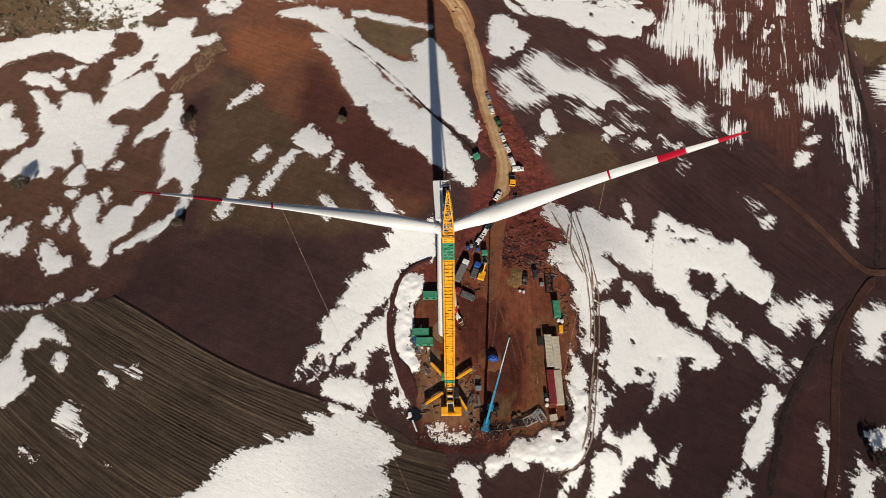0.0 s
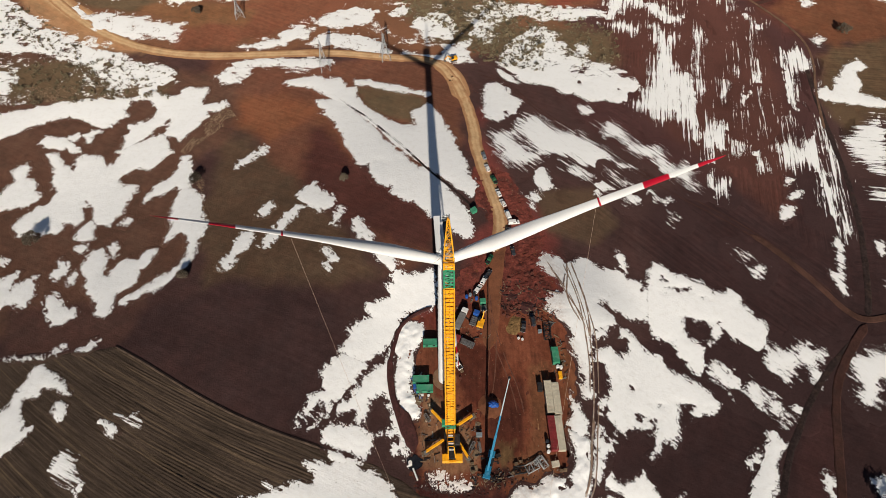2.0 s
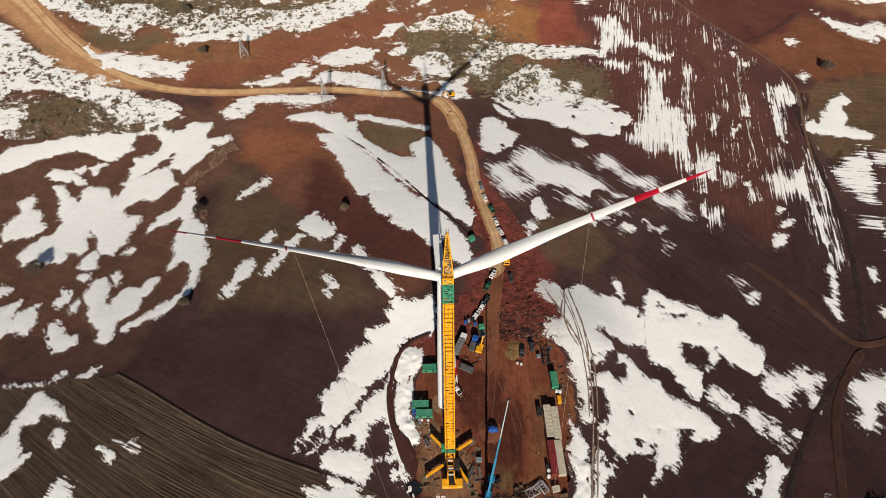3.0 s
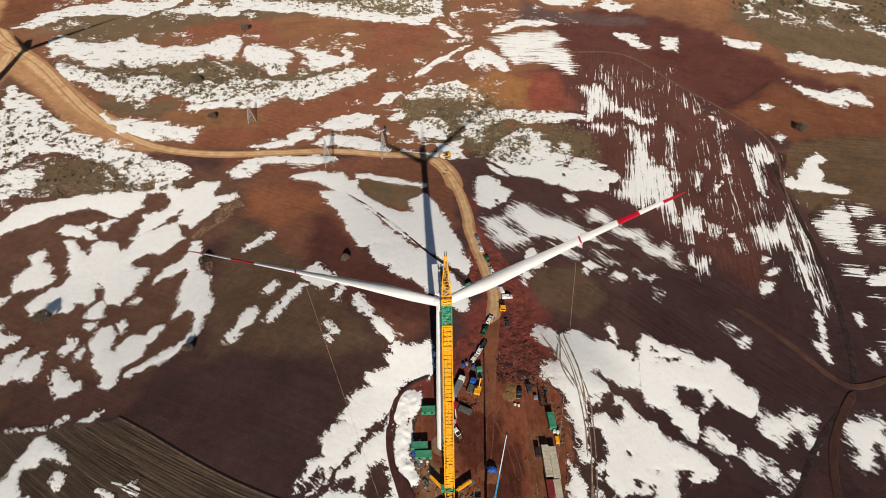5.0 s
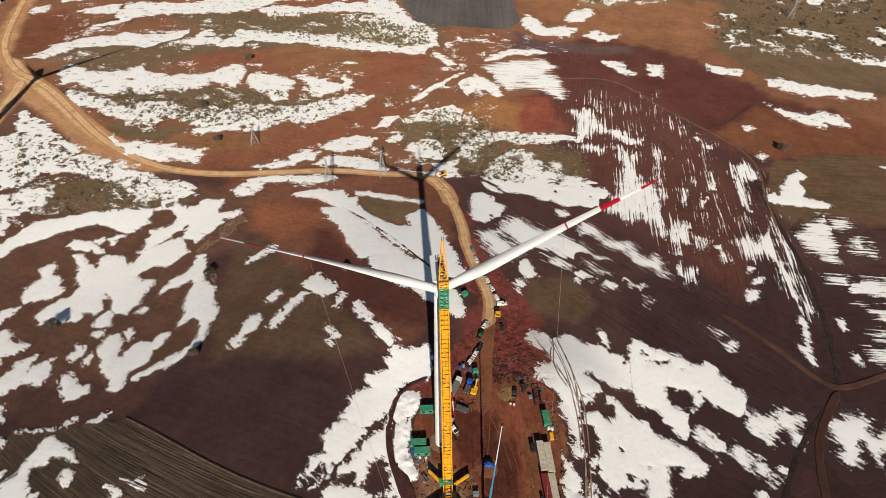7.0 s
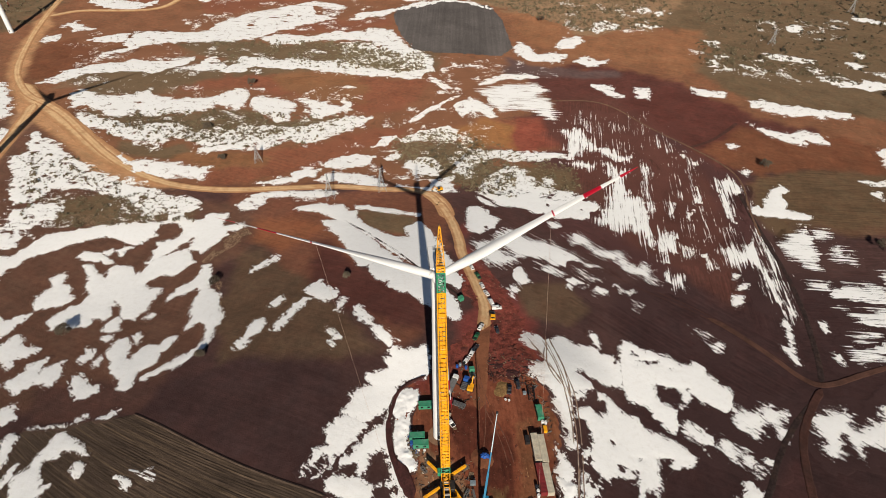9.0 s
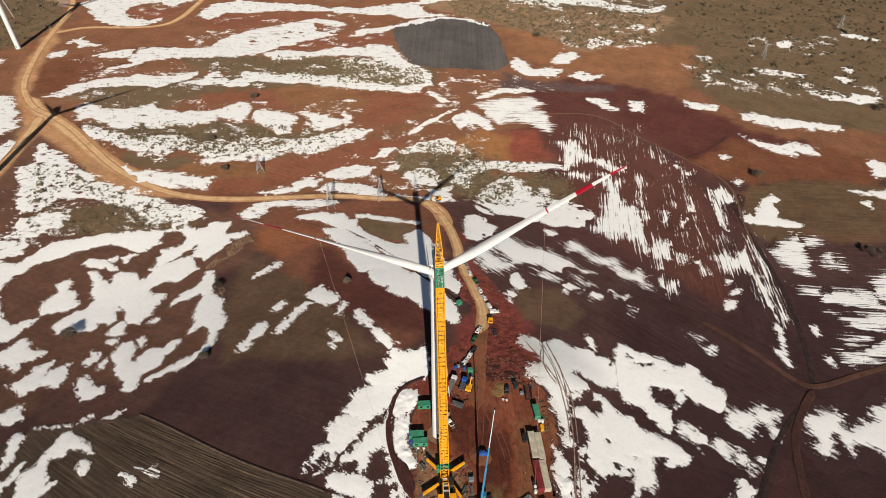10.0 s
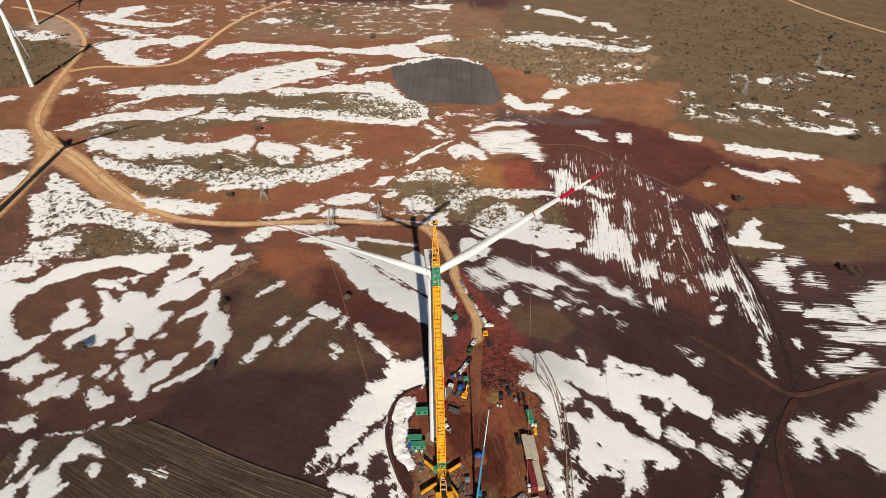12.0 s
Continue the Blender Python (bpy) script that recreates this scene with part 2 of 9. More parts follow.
    l.new(ranged(cover, 0, 1, 0.95, 0.6), b.inputs["Roughness"])
    l.new(ranged(cover, 0, 1, 1.0, 0.12), b.inputs["Diffuse Roughness"])
    bp = n.new("ShaderNodeBump")
    bp.inputs["Strength"].default_value, bp.inputs["Distance"].default_value = 0.45, 0.16
    l.new(maths("ADD", maths("ADD", noise_of(pos, 1.2, 6), cover), noise_of(pull.outputs[0], size * 1.6, 5, 0.7)), bp.inputs["Height"])
    l.new(bp.outputs[0], b.inputs["Normal"])
    return m


SNOWS = {"comb": snow_material("short_furrow_snow", -45, 0.34, 0.6, 15), "rag": snow_material("ragged_snow", -40, 0.4, 0.6, 10, 6), "soft": snow_material("smooth_snow", 20, 0.7, 0.5, 6, 7),
         "field": snow_material("field_snow", -24, 0.15, 0.8, 10), "furrow": snow_material("ploughed_snow", -24, 0.06, 1.0, 22),
         "plough": snow_material("furrow_snow", -45, 0.13, 0.9, 20), "rows": snow_material("row_snow", 77, 0.05, 0.75, 28),
         "flat": snow_material("terrace_snow", -5, 0.055, 0.65, 28),
         "far": snow_material("distant_snow", 0, 0.6, 0.24, 20, 10), "scrub": snow_material("scrub_snow", 5, 0.6, 0.3, 17), "crumbs": snow_material("crumbled_snow", 5, 0.8, 0.4, 12)}


# ---- building ----
def mesh_of(name, bm, mats, smooth=False):
    me = bpy.data.meshes.new(name)
    if isinstance(bm, bmesh.types.BMesh):
        bm.normal_update()
        bm.to_mesh(me)
        bm.free()
    else:
        me.from_pydata(*bm)
    for m in mats if isinstance(mats, (list, tuple)) else (mats,):
        me.materials.append(m)
    if smooth:
        me.polygons.foreach_set("use_smooth", np.ones(len(me.polygons), bool))
    me.update()
    return me


def part(name, bm, mats, parent, label="", smooth=False):
    ob = new(name, mesh_of(name, bm, mats, smooth))
    ob.parent = parent
    if label:
        tagged(ob, label)
    return ob


def sheet(name, x, y, z, keep, mats, smooth=True):
    """A mesh on a grid of points, without the cells that are not to be kept."""
    h, w = x.shape
    i = np.arange(h * w).reshape(h, w)
    q = np.stack([i[:-1, :-1], i[:-1, 1:], i[1:, 1:], i[1:, :-1]], -1)[keep]
    used, q = np.unique(q.reshape(-1), return_inverse=True)
    p = np.stack([x.reshape(-1), y.reshape(-1), z.reshape(-1)], -1)[used]
    me = bpy.data.meshes.new(name)
    q = q.reshape(-1, 4)
    me.vertices.add(len(p))
    me.vertices.foreach_set("co", p.astype(np.float32).reshape(-1))
    me.loops.add(q.size)
    me.loops.foreach_set("vertex_index", q.astype(np.int32).reshape(-1))
    me.polygons.add(len(q))
    me.polygons.foreach_set("loop_start", np.arange(0, q.size, 4, dtype=np.int32))
    me.polygons.foreach_set("use_smooth", np.full(len(q), smooth))
    me.materials.append(mats)
    me.update(calc_edges=True)
    return new(name, me), p


# ---- the ground ----
def spaced(lo, hi, step, far):
    """Even steps between lo and hi, growing ones out to far on both sides."""
    v = list(np.arange(lo, hi + step, step))
    s = step
    while v[-1] < far:
        s *= 1.3
        v.append(v[-1] + s)
    s = step
    while v[0] > -far:
        s *= 1.3
        v.insert(0, v[0] - s)
    return np.array(v)


PLOUGHED = [(-121.0, 75.5), (-108.1, 68.6), (-96.1, 61.4), (-84.9, 55.0), (-74.2, 49.5), (-64.0, 45.0), (-54.2, 41.2), (-48.5, 39.5), (-40.2, 37.0), (-27.9, 34.3), (-16.4, 28.9), (-8.8, 23.5),
            (0.6, 21.6), (2.2, 3.5), (5, -30), (-160, -30), (-175, 20), (-171.5, 65.1), (-161.7, 71.6), (-135.2, 74.4)]
gx, gy = np.meshgrid(spaced(-480, 460, 2.6, 4200), spaced(-120, 720, 2.6, 4200))
SOILS = np.empty(gx.shape + (3,))
SOILS[:] = DARK


def soil_zone(colour, outline, soft=7.0, rough=1.0):
    """Lets a soil colour fade in over a part of the fields."""
    global SOILS
    p = np.array(outline, float)
    far = np.clip(gy / 300, 0.7, 2.5) * min(1.0, float(np.hypot(*(p.max(0) - p.min(0)))) / 120)
    d = inside(gx, gy, outline) + rough * far * (7 * fractal(gx / 35, gy / 35, 3) + 4 * fractal(gx / 9, gy / 9, 4))
    w = np.clip(d / (soft * far + 1.5) + 0.5, 0, 1)[..., None]
    SOILS = SOILS * (1 - w) + np.array(colour) * w


# direction of the furrows, field by field
FURROWED = [(77, [(103, 385), (160, 379), (187, 302), (217, 272), (196, 184), (184, 124), (166, 128), (141, 168), (106, 223), (99, 272), (87, 320)]), (-5, [(221, 272), (271, 287), (330, 264), (375, 250), (266, 108), (184, 116), (207, 206)]), (-45, [(71, 209), (106, 223), (141, 168), (166, 128), (181, 116), (166, 88), (130, 70), (105, 108), (69, 136)])]
# soils of the fields
soil_zone(ORANGE, [(-291, 240), (-158, 257), (-23, 263), (12, 254), (84, 262), (132, 314), (192, 314), (245, 344), (261, 288), (301, 276), (357, 283), (531, 560), (26, 566), (-458, 532)])
soil_zone(ORANGE, [(-389, 317), (-228, 441), (94, 481), (261, 389), (461, 333), (811, 782), (229, 821), (-294, 939), (-776, 888)])
soil_zone(BRIGHT, [(-110, 235), (-73, 229), (-49, 210), (-33, 174), (-34, 153), (-65, 164), (-93, 195), (-115, 210)])
soil_zone(RED, [(20, 236), (26, 183), (36, 150), (50.9, 124.8), (46, 87), (21, 87), (3, 92), (10, 111), (21, 140), (15, 183)])
soil_zone(HILL, [(-229, 197), (-155, 199), (-118, 185), (-104, 135), (-106, 101), (-134, 83), (-186, 79)])
soil_zone(OLIVE, [(-112, 195), (-92, 191), (-59, 154), (-32, 123), (-20.2, 106.0), (-39.2, 97.6), (-71, 95), (-96, 98), (-102, 135)])
soil_zone(BROWN, [(-63, 202), (-37, 170), (-3, 137), (-4.0, 111.6), (-18.1, 100.8), (-57, 154), (-84, 184)])
soil_zone(BROWN, [(-124, 254), (5, 248), (21, 230), (9, 180), (-19, 144), (-37, 180), (-66, 218), (-119, 230)])
soil_zone(HILL, [(-258, 159), (-290, 292), (-251, 295), (-190, 258), (-145, 245), (-112, 230), (-139, 222), (-172, 201), (-217, 177), (-235, 160)])
soil_zone(HILL, [(-244, 179), (-221, 185), (-173, 205), (-139, 225), (-112, 230), (-102, 186), (-131, 162), (-197, 134), (-217, 127)])
soil_zone(LOAM, [(63, 235), (114, 221), (155, 251), (220, 261), (194, 177), (135, 162), (98, 179)])
soil_zone(LOAM, [(66, 359), (170, 378), (217, 274), (187, 134), (126, 152), (97, 237), (69, 311)])
soil_zone(GRASS, [(-44, 227), (-23, 226), (-6, 218), (-6, 203), (-14, 199), (-35, 208)])
soil_zone(GRASS, [(-229, 244), (-206, 257), (-168, 239), (-143, 240), (-139, 222), (-177, 216), (-217, 214)])
soil_zone(GRASS, [(-24, 319), (15, 321), (51, 291), (106, 281), (104, 256), (65, 256), (30, 255), (13, 267), (-16, 286)])
soil_zone(GRASS, [(-302, 413), (-223, 415), (-194, 389), (-231, 376), (-277, 382)])
soil_zone(GRASS, [(245, 444), (275, 372), (402, 344), (461, 333), (1057, 1093), (412, 1143), (155, 897), (98, 717), (101, 623), (255, 524)])
soil_zone(GRASS, [(-601, 781), (-492, 737), (-425, 698), (-369, 584), (-380, 508), (-428, 481)])
soil_zone(GRASS, [(-196, 497), (-78, 496), (7, 446), (-73, 444), (-180, 452)])
soil_zone(FALLOW, [(223, 259), (308, 286), (348, 266), (394, 250), (356, 202), (245, 213), (212, 226)])
soil_zone(SAND, [(93, 613), (286, 523), (240, 431), (149, 466), (99, 512)])
soil_zone(SAND, [(27, 340), (63, 330), (60, 312), (34, 317)])
soil_zone(DUSK, [(89, 446), (163, 452), (242, 406), (283, 327), (222, 295), (170, 347), (102, 369)])
soil_zone(DUSK, [(225, 389), (263, 346), (312, 336), (216, 283), (195, 309)])
soil_zone(DUN, [(-254.6, 769.6), (-140.4, 843.7), (-41.1, 898.1), (107.2, 867.0), (128.5, 714.7), (22.9, 717.0), (-94.4, 693.1), (-200.1, 686.5)], 4, 1)
soil_zone(GRASS, [(-179.4, 776.9), (-181.4, 840.7), (-117.1, 862.1), (-99.4, 752.1), (-129.2, 745.3)], 2.5, 0.5)
soil_zone(STONY, [(14.2, 677.2), (98.5, 717.0), (188.8, 643.9), (289.3, 623.8), (242.9, 524.5), (162.5, 526.9), (96.5, 586.8), (60.7, 629.4)], 4, 1)
soil_zone(DUN, [(-297.8, 386.3), (-282.1, 403.3), (-253.3, 414.3), (-218.7, 411.7), (-202.3, 405.3), (-203.0, 388.1), (-221.0, 389.1), (-239.4, 376.0), (-264.4, 382.5), (-278.1, 382.8), (-297.4, 375.7)], 2.5, 0.5)
soil_zone(GRASS, [(-225.7, 486.0), (-163.2, 500.8), (-122.3, 490.5), (-78.0, 499.2), (-68.2, 459.9), (-107.2, 460.9), (-155.3, 460.8), (-179.9, 453.1), (-203.3, 463.0)], 2.5, 0.5)
soil_zone(GRASS, [(-225.3, 337.2), (-216.2, 354.4), (-198.3, 346.2), (-178.6, 345.6), (-157.3, 357.6), (-142.7, 352.4), (-135.5, 361.4), (-128.7, 349.4), (-109.4, 340.9), (-83.6, 348.8), (-63.7, 356.3), (-82.6, 340.0), (-108.4, 334.1), (-150.4, 328.0), (-194.1, 332.5), (-213.1, 326.3)], 2.5, 0.5)
soil_zone(GRASS, [(-213.1, 308.8), (-180.3, 300.7), (-168.4, 308.4), (-155.5, 290.0), (-175.6, 284.6), (-195.0, 287.2), (-209.2, 294.4)], 2.5, 0.5)
soil_zone(RUST, [(-203.0, 424.8), (-172.5, 421.8), (-124.0, 431.9), (-71.7, 424.4), (6.1, 419.3), (-2.1, 396.6), (-19.5, 366.8), (-42.8, 355.5), (-68.5, 386.0), (-116.5, 385.1), (-147.4, 397.0), (-165.7, 393.2), (-192.9, 388.8), (-206.5, 400.0)], 2.5, 0.5)
soil_zone(RUST, [(-327.2, 635.7), (-291.6, 645.9), (-270.4, 640.8), (-267.7, 609.5), (-277.3, 600.0), (-307.7, 601.6)], 2.5, 0.5)
soil_zone(RUST, [(-232.6, 621.6), (-169.4, 631.5), (-117.0, 639.4), (-108.8, 626.3), (-151.4, 602.3), (-189.4, 570.9), (-223.2, 571.9)], 2.5, 0.5)
soil_zone(RUST, [(-115.2, 545.6), (-83.6, 565.7), (-27.3, 570.6), (-26.9, 541.1), (-57.1, 537.0), (-103.8, 524.8), (-132.3, 519.7)], 2.5, 0.5)
soil_zone(RUST, [(-149.6, 290.3), (-110.7, 297.0), (-79.8, 314.9), (-42.0, 337.9), (-10.2, 339.3), (-23.5, 311.1), (-44.6, 301.2), (-76.5, 286.5), (-105.4, 266.8), (-141.4, 256.8)], 3, 0.7)
soil_zone(SLATE, [(80.7, 467.1), (111.5, 448.5), (176.5, 437.0), (172.0, 420.5), (105.3, 413.9), (76.1, 431.8)], 2.5, 0.5)
soil_zone(OCHRE, [(21.9, 336.9), (37.1, 341.6), (48.4, 325.5), (43.0, 308.3), (28.4, 313.8)], 2.5, 0.5)
soil_zone(RUST, [(55.4, 355.1), (85.1, 354.5), (101.6, 340.2), (102.7, 304.9), (77.1, 305.7), (55.8, 311.6), (48.9, 330.1)], 2.5, 0.5)
soil_zone(DUSK, [(87.0, 433.0), (171.6, 423.0), (229.7, 417.3), (242.0, 366.9), (258.6, 336.3), (211.1, 308.4), (171.9, 336.8), (148.8, 376.3), (109.6, 381.4)], 3, 0.4)
soil_zone(NIGHT, [(107.9, 136.8), (122.8, 162.1), (176.8, 153.0), (180.5, 133.8), (176.3, 108.2), (153.0, 116.4), (133.5, 128.9)], 4, 1)
soil_zone(PAD, [(-8, 87), (3, 94), (42.9, 93.8), (46, 82), (48.0, 59.9), (44, 40), (40, 29), (22, 27), (-3, 27), (-10, 40), (-11, 61)])
soil_zone(WET, [(3, 76), (16, 69), (30, 69), (35, 56), (30, 36), (20, 33), (16, 40), (5, 52)])
soil_zone(WET, [(3, 94), (19, 97), (18, 78), (5, 78)])
soil_zone(TAN, [(-10, 50), (1, 52), (13, 40), (10, 33), (-3, 31)])
soil_zone(TAN, [(24, 87), (29, 88), (31, 82), (28, 80), (23, 81)])
soil_zone(TAN, [(30, 56), (35, 56), (35, 36), (30, 33)])
soil_zone(OLIVE, [(44, 154), (70, 157), (78, 139), (66, 127), (47, 131)])
soil_zone(NIGHT, [(62.5, 74.1), (121, 103), (151, 120), (169, 99), (213, 84), (175, -5), (47.8, -4.0), (53.6, 40.6)])
soil_zone(DUSK, [(-60, 194), (-36, 172), (-20, 153), (-2, 140), (-3.0, 118.3), (-19.1, 118.4), (-43, 130), (-61, 154)])
soil_zone(NIGHT, [(99, 159), (145, 172), (187, 177), (220, 167), (257, 164), (216, 85), (85, 93)])
soil_zone(GRASS, [(-283, 398), (-253, 431), (-178, 455), (-97, 491), (15, 496), (8, 449), (-72, 435), (-161, 418), (-224, 383), (-266, 375)])
soil_zone(GRASS, [(-246, 346), (-183, 343), (-112, 341), (-49, 354), (-64, 333), (-119, 314), (-193, 312), (-235, 327)])
soil_zone(DRY_OLIVE, [(235.7, 270.9), (271.8, 280.1), (301.8, 276.4), (329.7, 270.9), (296.3, 219.0), (266.7, 216.5), (242.7, 219.0), (215.0, 204.3), (208.9, 223.9), (222.9, 250.6)], 4, 0.8)
soil_zone(BURNT, [(248.7, 341.0), (273.4, 319.4), (326.8, 326.4), (351.7, 305.6), (332.4, 275.1), (303.2, 278.9), (273.1, 282.6), (237.1, 273.9), (226.6, 280.0), (204.2, 305.6)], 4, 0.8)
soil_zone(WINE, [(163.3, 380.4), (212.6, 406.2), (243.2, 397.3), (266.9, 372.0), (247.0, 342.5), (203.7, 309.0), (177.3, 346.9)], 4, 0.8)
soil_zone(LOAM, [(137.9, 45.8), (146.7, 53.7), (147.0, 44.2), (140.5, 26.3), (135.8, 7.0), (112.3, 7.1), (121.7, 22.1), (128.9, 36.6)], 4, 0.6)
soil_zone(HARDCORE, [(-504.3, 757.1), (-479.3, 788.4), (-413.9, 704.3), (-389.2, 638.1), (-427.9, 659.9), (-465.5, 683.4)], 3, 0.6)
soil_zone(OCHRE_EARTH, [(25.5, 342.8), (50.5, 359.4), (77.1, 340.2), (67.8, 311.1), (44.6, 316.2), (29.1, 321.0)], 4, 0.8)
soil_zone(RUDDY, [(73.9, 357.3), (102.4, 355.3), (107.8, 334.4), (103.5, 313.4), (72.2, 307.4), (64.4, 328.2)], 4, 0.8)
soil_zone(HILL, [(-311.4, 324.3), (-285.5, 335.1), (-243.5, 298.9), (-206.4, 266.6), (-186.9, 252.8), (-209.7, 244.1), (-235.7, 239.4), (-261.0, 227.1)], 4, 0.8)
soil_zone(BURNT, [(-339.5, 463.1), (-323.9, 489.3), (-287.9, 463.1), (-284.1, 418.1), (-295.1, 394.9), (-314.9, 401.6)], 4, 1)
soil_zone(UMBER, [(-128.6, 422.3), (-89.0, 435.4), (-51.7, 431.9), (-48.9, 379.5), (-82.5, 374.8), (-115.9, 393.4)], 4, 1)
soil_zone(UMBER, [(-180.4, 290.0), (-150.6, 298.7), (-106.6, 291.5), (-110.8, 278.4), (-148.7, 278.2)], 4, 1)
soil_zone(DUST, [(-299.4, 355.9), (-280.7, 337.8), (-279.3, 309.5), (-277.1, 282.2), (-274.9, 254.2), (-287.1, 277.8), (-290.6, 311.8)], 2, 0.35)
soil_zone(TAN, [(-307.1, 359.0), (-328.8, 392.9), (-344.4, 433.8), (-364.4, 506.7), (-377.5, 564.8), (-363.8, 559.4), (-348.3, 494.2), (-333.0, 434.4), (-318.8, 393.5), (-306.3, 373.3)], 2, 0.35)
soil_zone(TAN, [(-314.2, 379.4), (-299.5, 380.2), (-275.7, 354.7), (-251.2, 329.2), (-230.2, 306.8), (-208.2, 281.6), (-185.0, 265.2), (-161.7, 257.6), (-159.9, 251.1), (-187.2, 253.8), (-208.7, 264.7), (-228.7, 281.4), (-251.7, 303.3), (-275.5, 327.8), (-291.8, 341.2), (-307.0, 357.2)], 2, 0.35)
soil_zone(FURROW_RED, [(106, 392), (164, 387), (182, 319), (197, 279), (183, 205), (165, 143), (150, 152), (126, 187), (109, 229), (102, 280), (90, 330)])
soil_zone(PLUM, [(-124, 79), (-113, 93), (-84, 105), (-48, 101), (-31.4, 92.2), (-38.4, 70.9), (-44.3, 54.4), (-47.2, 42.2), (-75, 52), (-102, 67)])
soil_zone(DUSKY, [(-171.0, 95.3), (-144.7, 95.8), (-119.1, 96.8), (-117.1, 81.9), (-120.8, 76.2), (-131.9, 77.3), (-149.4, 72.5), (-162.2, 72.8)], 4)
soil_zone(RED, [(-14.0, 89.1), (-8, 93), (-2, 91), (-2, 82), (-7, 83), (-11, 86)])

ground, _ = sheet("ground", gx, gy, land(gx, gy), np.ones((gx.shape[0] - 1, gx.shape[1] - 1), bool), SOIL)
lines = np.stack([gx * math.sin(radians(24)) + gy * math.cos(radians(24)), 0.03 * (gx * math.cos(radians(24)) - gy * math.sin(radians(24))), 0.45 * np.clip(np.hypot(gx - 16, gy - 62) / 20 - 2, 0, 1)], -1)
for turn, outline in FURROWED:
    c, s = math.cos(radians(turn)), math.sin(radians(turn))
    within = (inside(gx, gy, outline) > 0)[..., None]
    lines = np.where(within, np.stack([gy * c - gx * s, 0.03 * (gx * c + gy * s), 1 + gx * 0], -1), lines)
layer = ground.data.attributes.new("furrow", "FLOAT_VECTOR", "POINT")
layer.data.foreach_set("vector", lines.astype(np.float32).reshape(-1))
layer = ground.data.attributes.new("soil", "FLOAT_COLOR", "POINT")
layer.data.foreach_set("color", np.concatenate([SOILS, np.ones(gx.shape + (1,))], -1).astype(np.float32).reshape(-1))
tagged(ground, "bare brown and reddish fields on rolling land", "ground", kind="structure")


LAID = []


def strip(name, width, mat, line):
    """A road or track along a middle line, laid on the land with uneven verges."""
    p = np.array(line, float)
    for _ in range(3):
        mid = np.empty((2 * len(p) - 2, 2))
        mid[0::2], mid[1::2] = p[:-1] * 0.75 + p[1:] * 0.25, p[:-1] * 0.25 + p[1:] * 0.75
        p = np.vstack([p[:1], mid, p[-1:]])
    run = np.concatenate([[0], np.cumsum(np.hypot(*np.diff(p, axis=0).T))])
    s = np.arange(0, run[-1], 1.5)
    cx, cy = np.interp(s, run, p[:, 0]), np.interp(s, run, p[:, 1])
    tx, ty = np.gradient(cx), np.gradient(cy)
    k = np.hypot(tx, ty) + 1e-9
    nx, ny = -ty / k, tx / k
    taper = np.clip(np.minimum(s, s[-1] - s) / (0.8 * width) + 0.08, 0, 1)[:, None]
    if name == "wheel_track":
        lanes, up = np.array([-0.5, -0.2, 0.2, 0.5]), np.array([0.3, 0.34, 0.34, 0.3])
    elif name == "ditch":
        lanes, up = np.array([-0.5, -0.36, -0.15, 0.15, 0.36, 0.5]), np.array([-0.2, 0.1, 0.05, 0.05, 0.1, -0.2])
    else:
        lanes, up = np.array([-0.62, -0.52, -0.35, -0.2, 0, 0.2, 0.35, 0.52, 0.62]), np.array([-0.3, 0.12, 0.13, 0.09, 0.16, 0.09, 0.13, 0.12, -0.3])
    ragged = 1 + (0.08 if name == "road" else 0.45 if name == "wheel_track" else 0.16) * fractal(s[:, None] / 5 + 50 * np.sign(lanes)[None], s[:, None] * 0 + 3.3 * width, 8)
    ragged = ragged * taper
    x, y = cx[:, None] + nx[:, None] * lanes * width * ragged, cy[:, None] + ny[:, None] * lanes * width * ragged
    LAID.append(name)
    keep = np.ones((len(s) - 1, len(lanes) - 1), bool)
    if name == "wheel_track":
        keep &= (fractal(s / 4, s * 0 + 7.7 * len(LAID), 14)[:-1] > -0.85)[:, None]
    z = land(x, y) + up + 0.04 * (len(LAID) % 5) + (0.5 if mat is RED_MUD else -0.22 if mat in (PAD_RUT, TRACK) and name == "wheel_track" else 0)
    ob, _ = sheet(name, x, y, z, keep, mat)
    if keep.all():
        a = ob.data.attributes.new("across", "FLOAT", "POINT")
        a.data.foreach_set("value", np.repeat(lanes[None], len(s), 0).reshape(-1).astype(np.float32))
    words = {"field_margin": ("pale dry grass margin between two fields", "field margin"), "road": ("pale sandy gravel road worn by wheels", "road"), "farm_track": ("reddish earth farm track between fields", "track"),
             "ditch": ("dark earthen ditch or painted furrow shade along a field edge", "ditch"), "wheel_track": ("muddy wheel rut pressed into snow", "rut")}[name]
    return tagged(ob, *words, kind="structure")


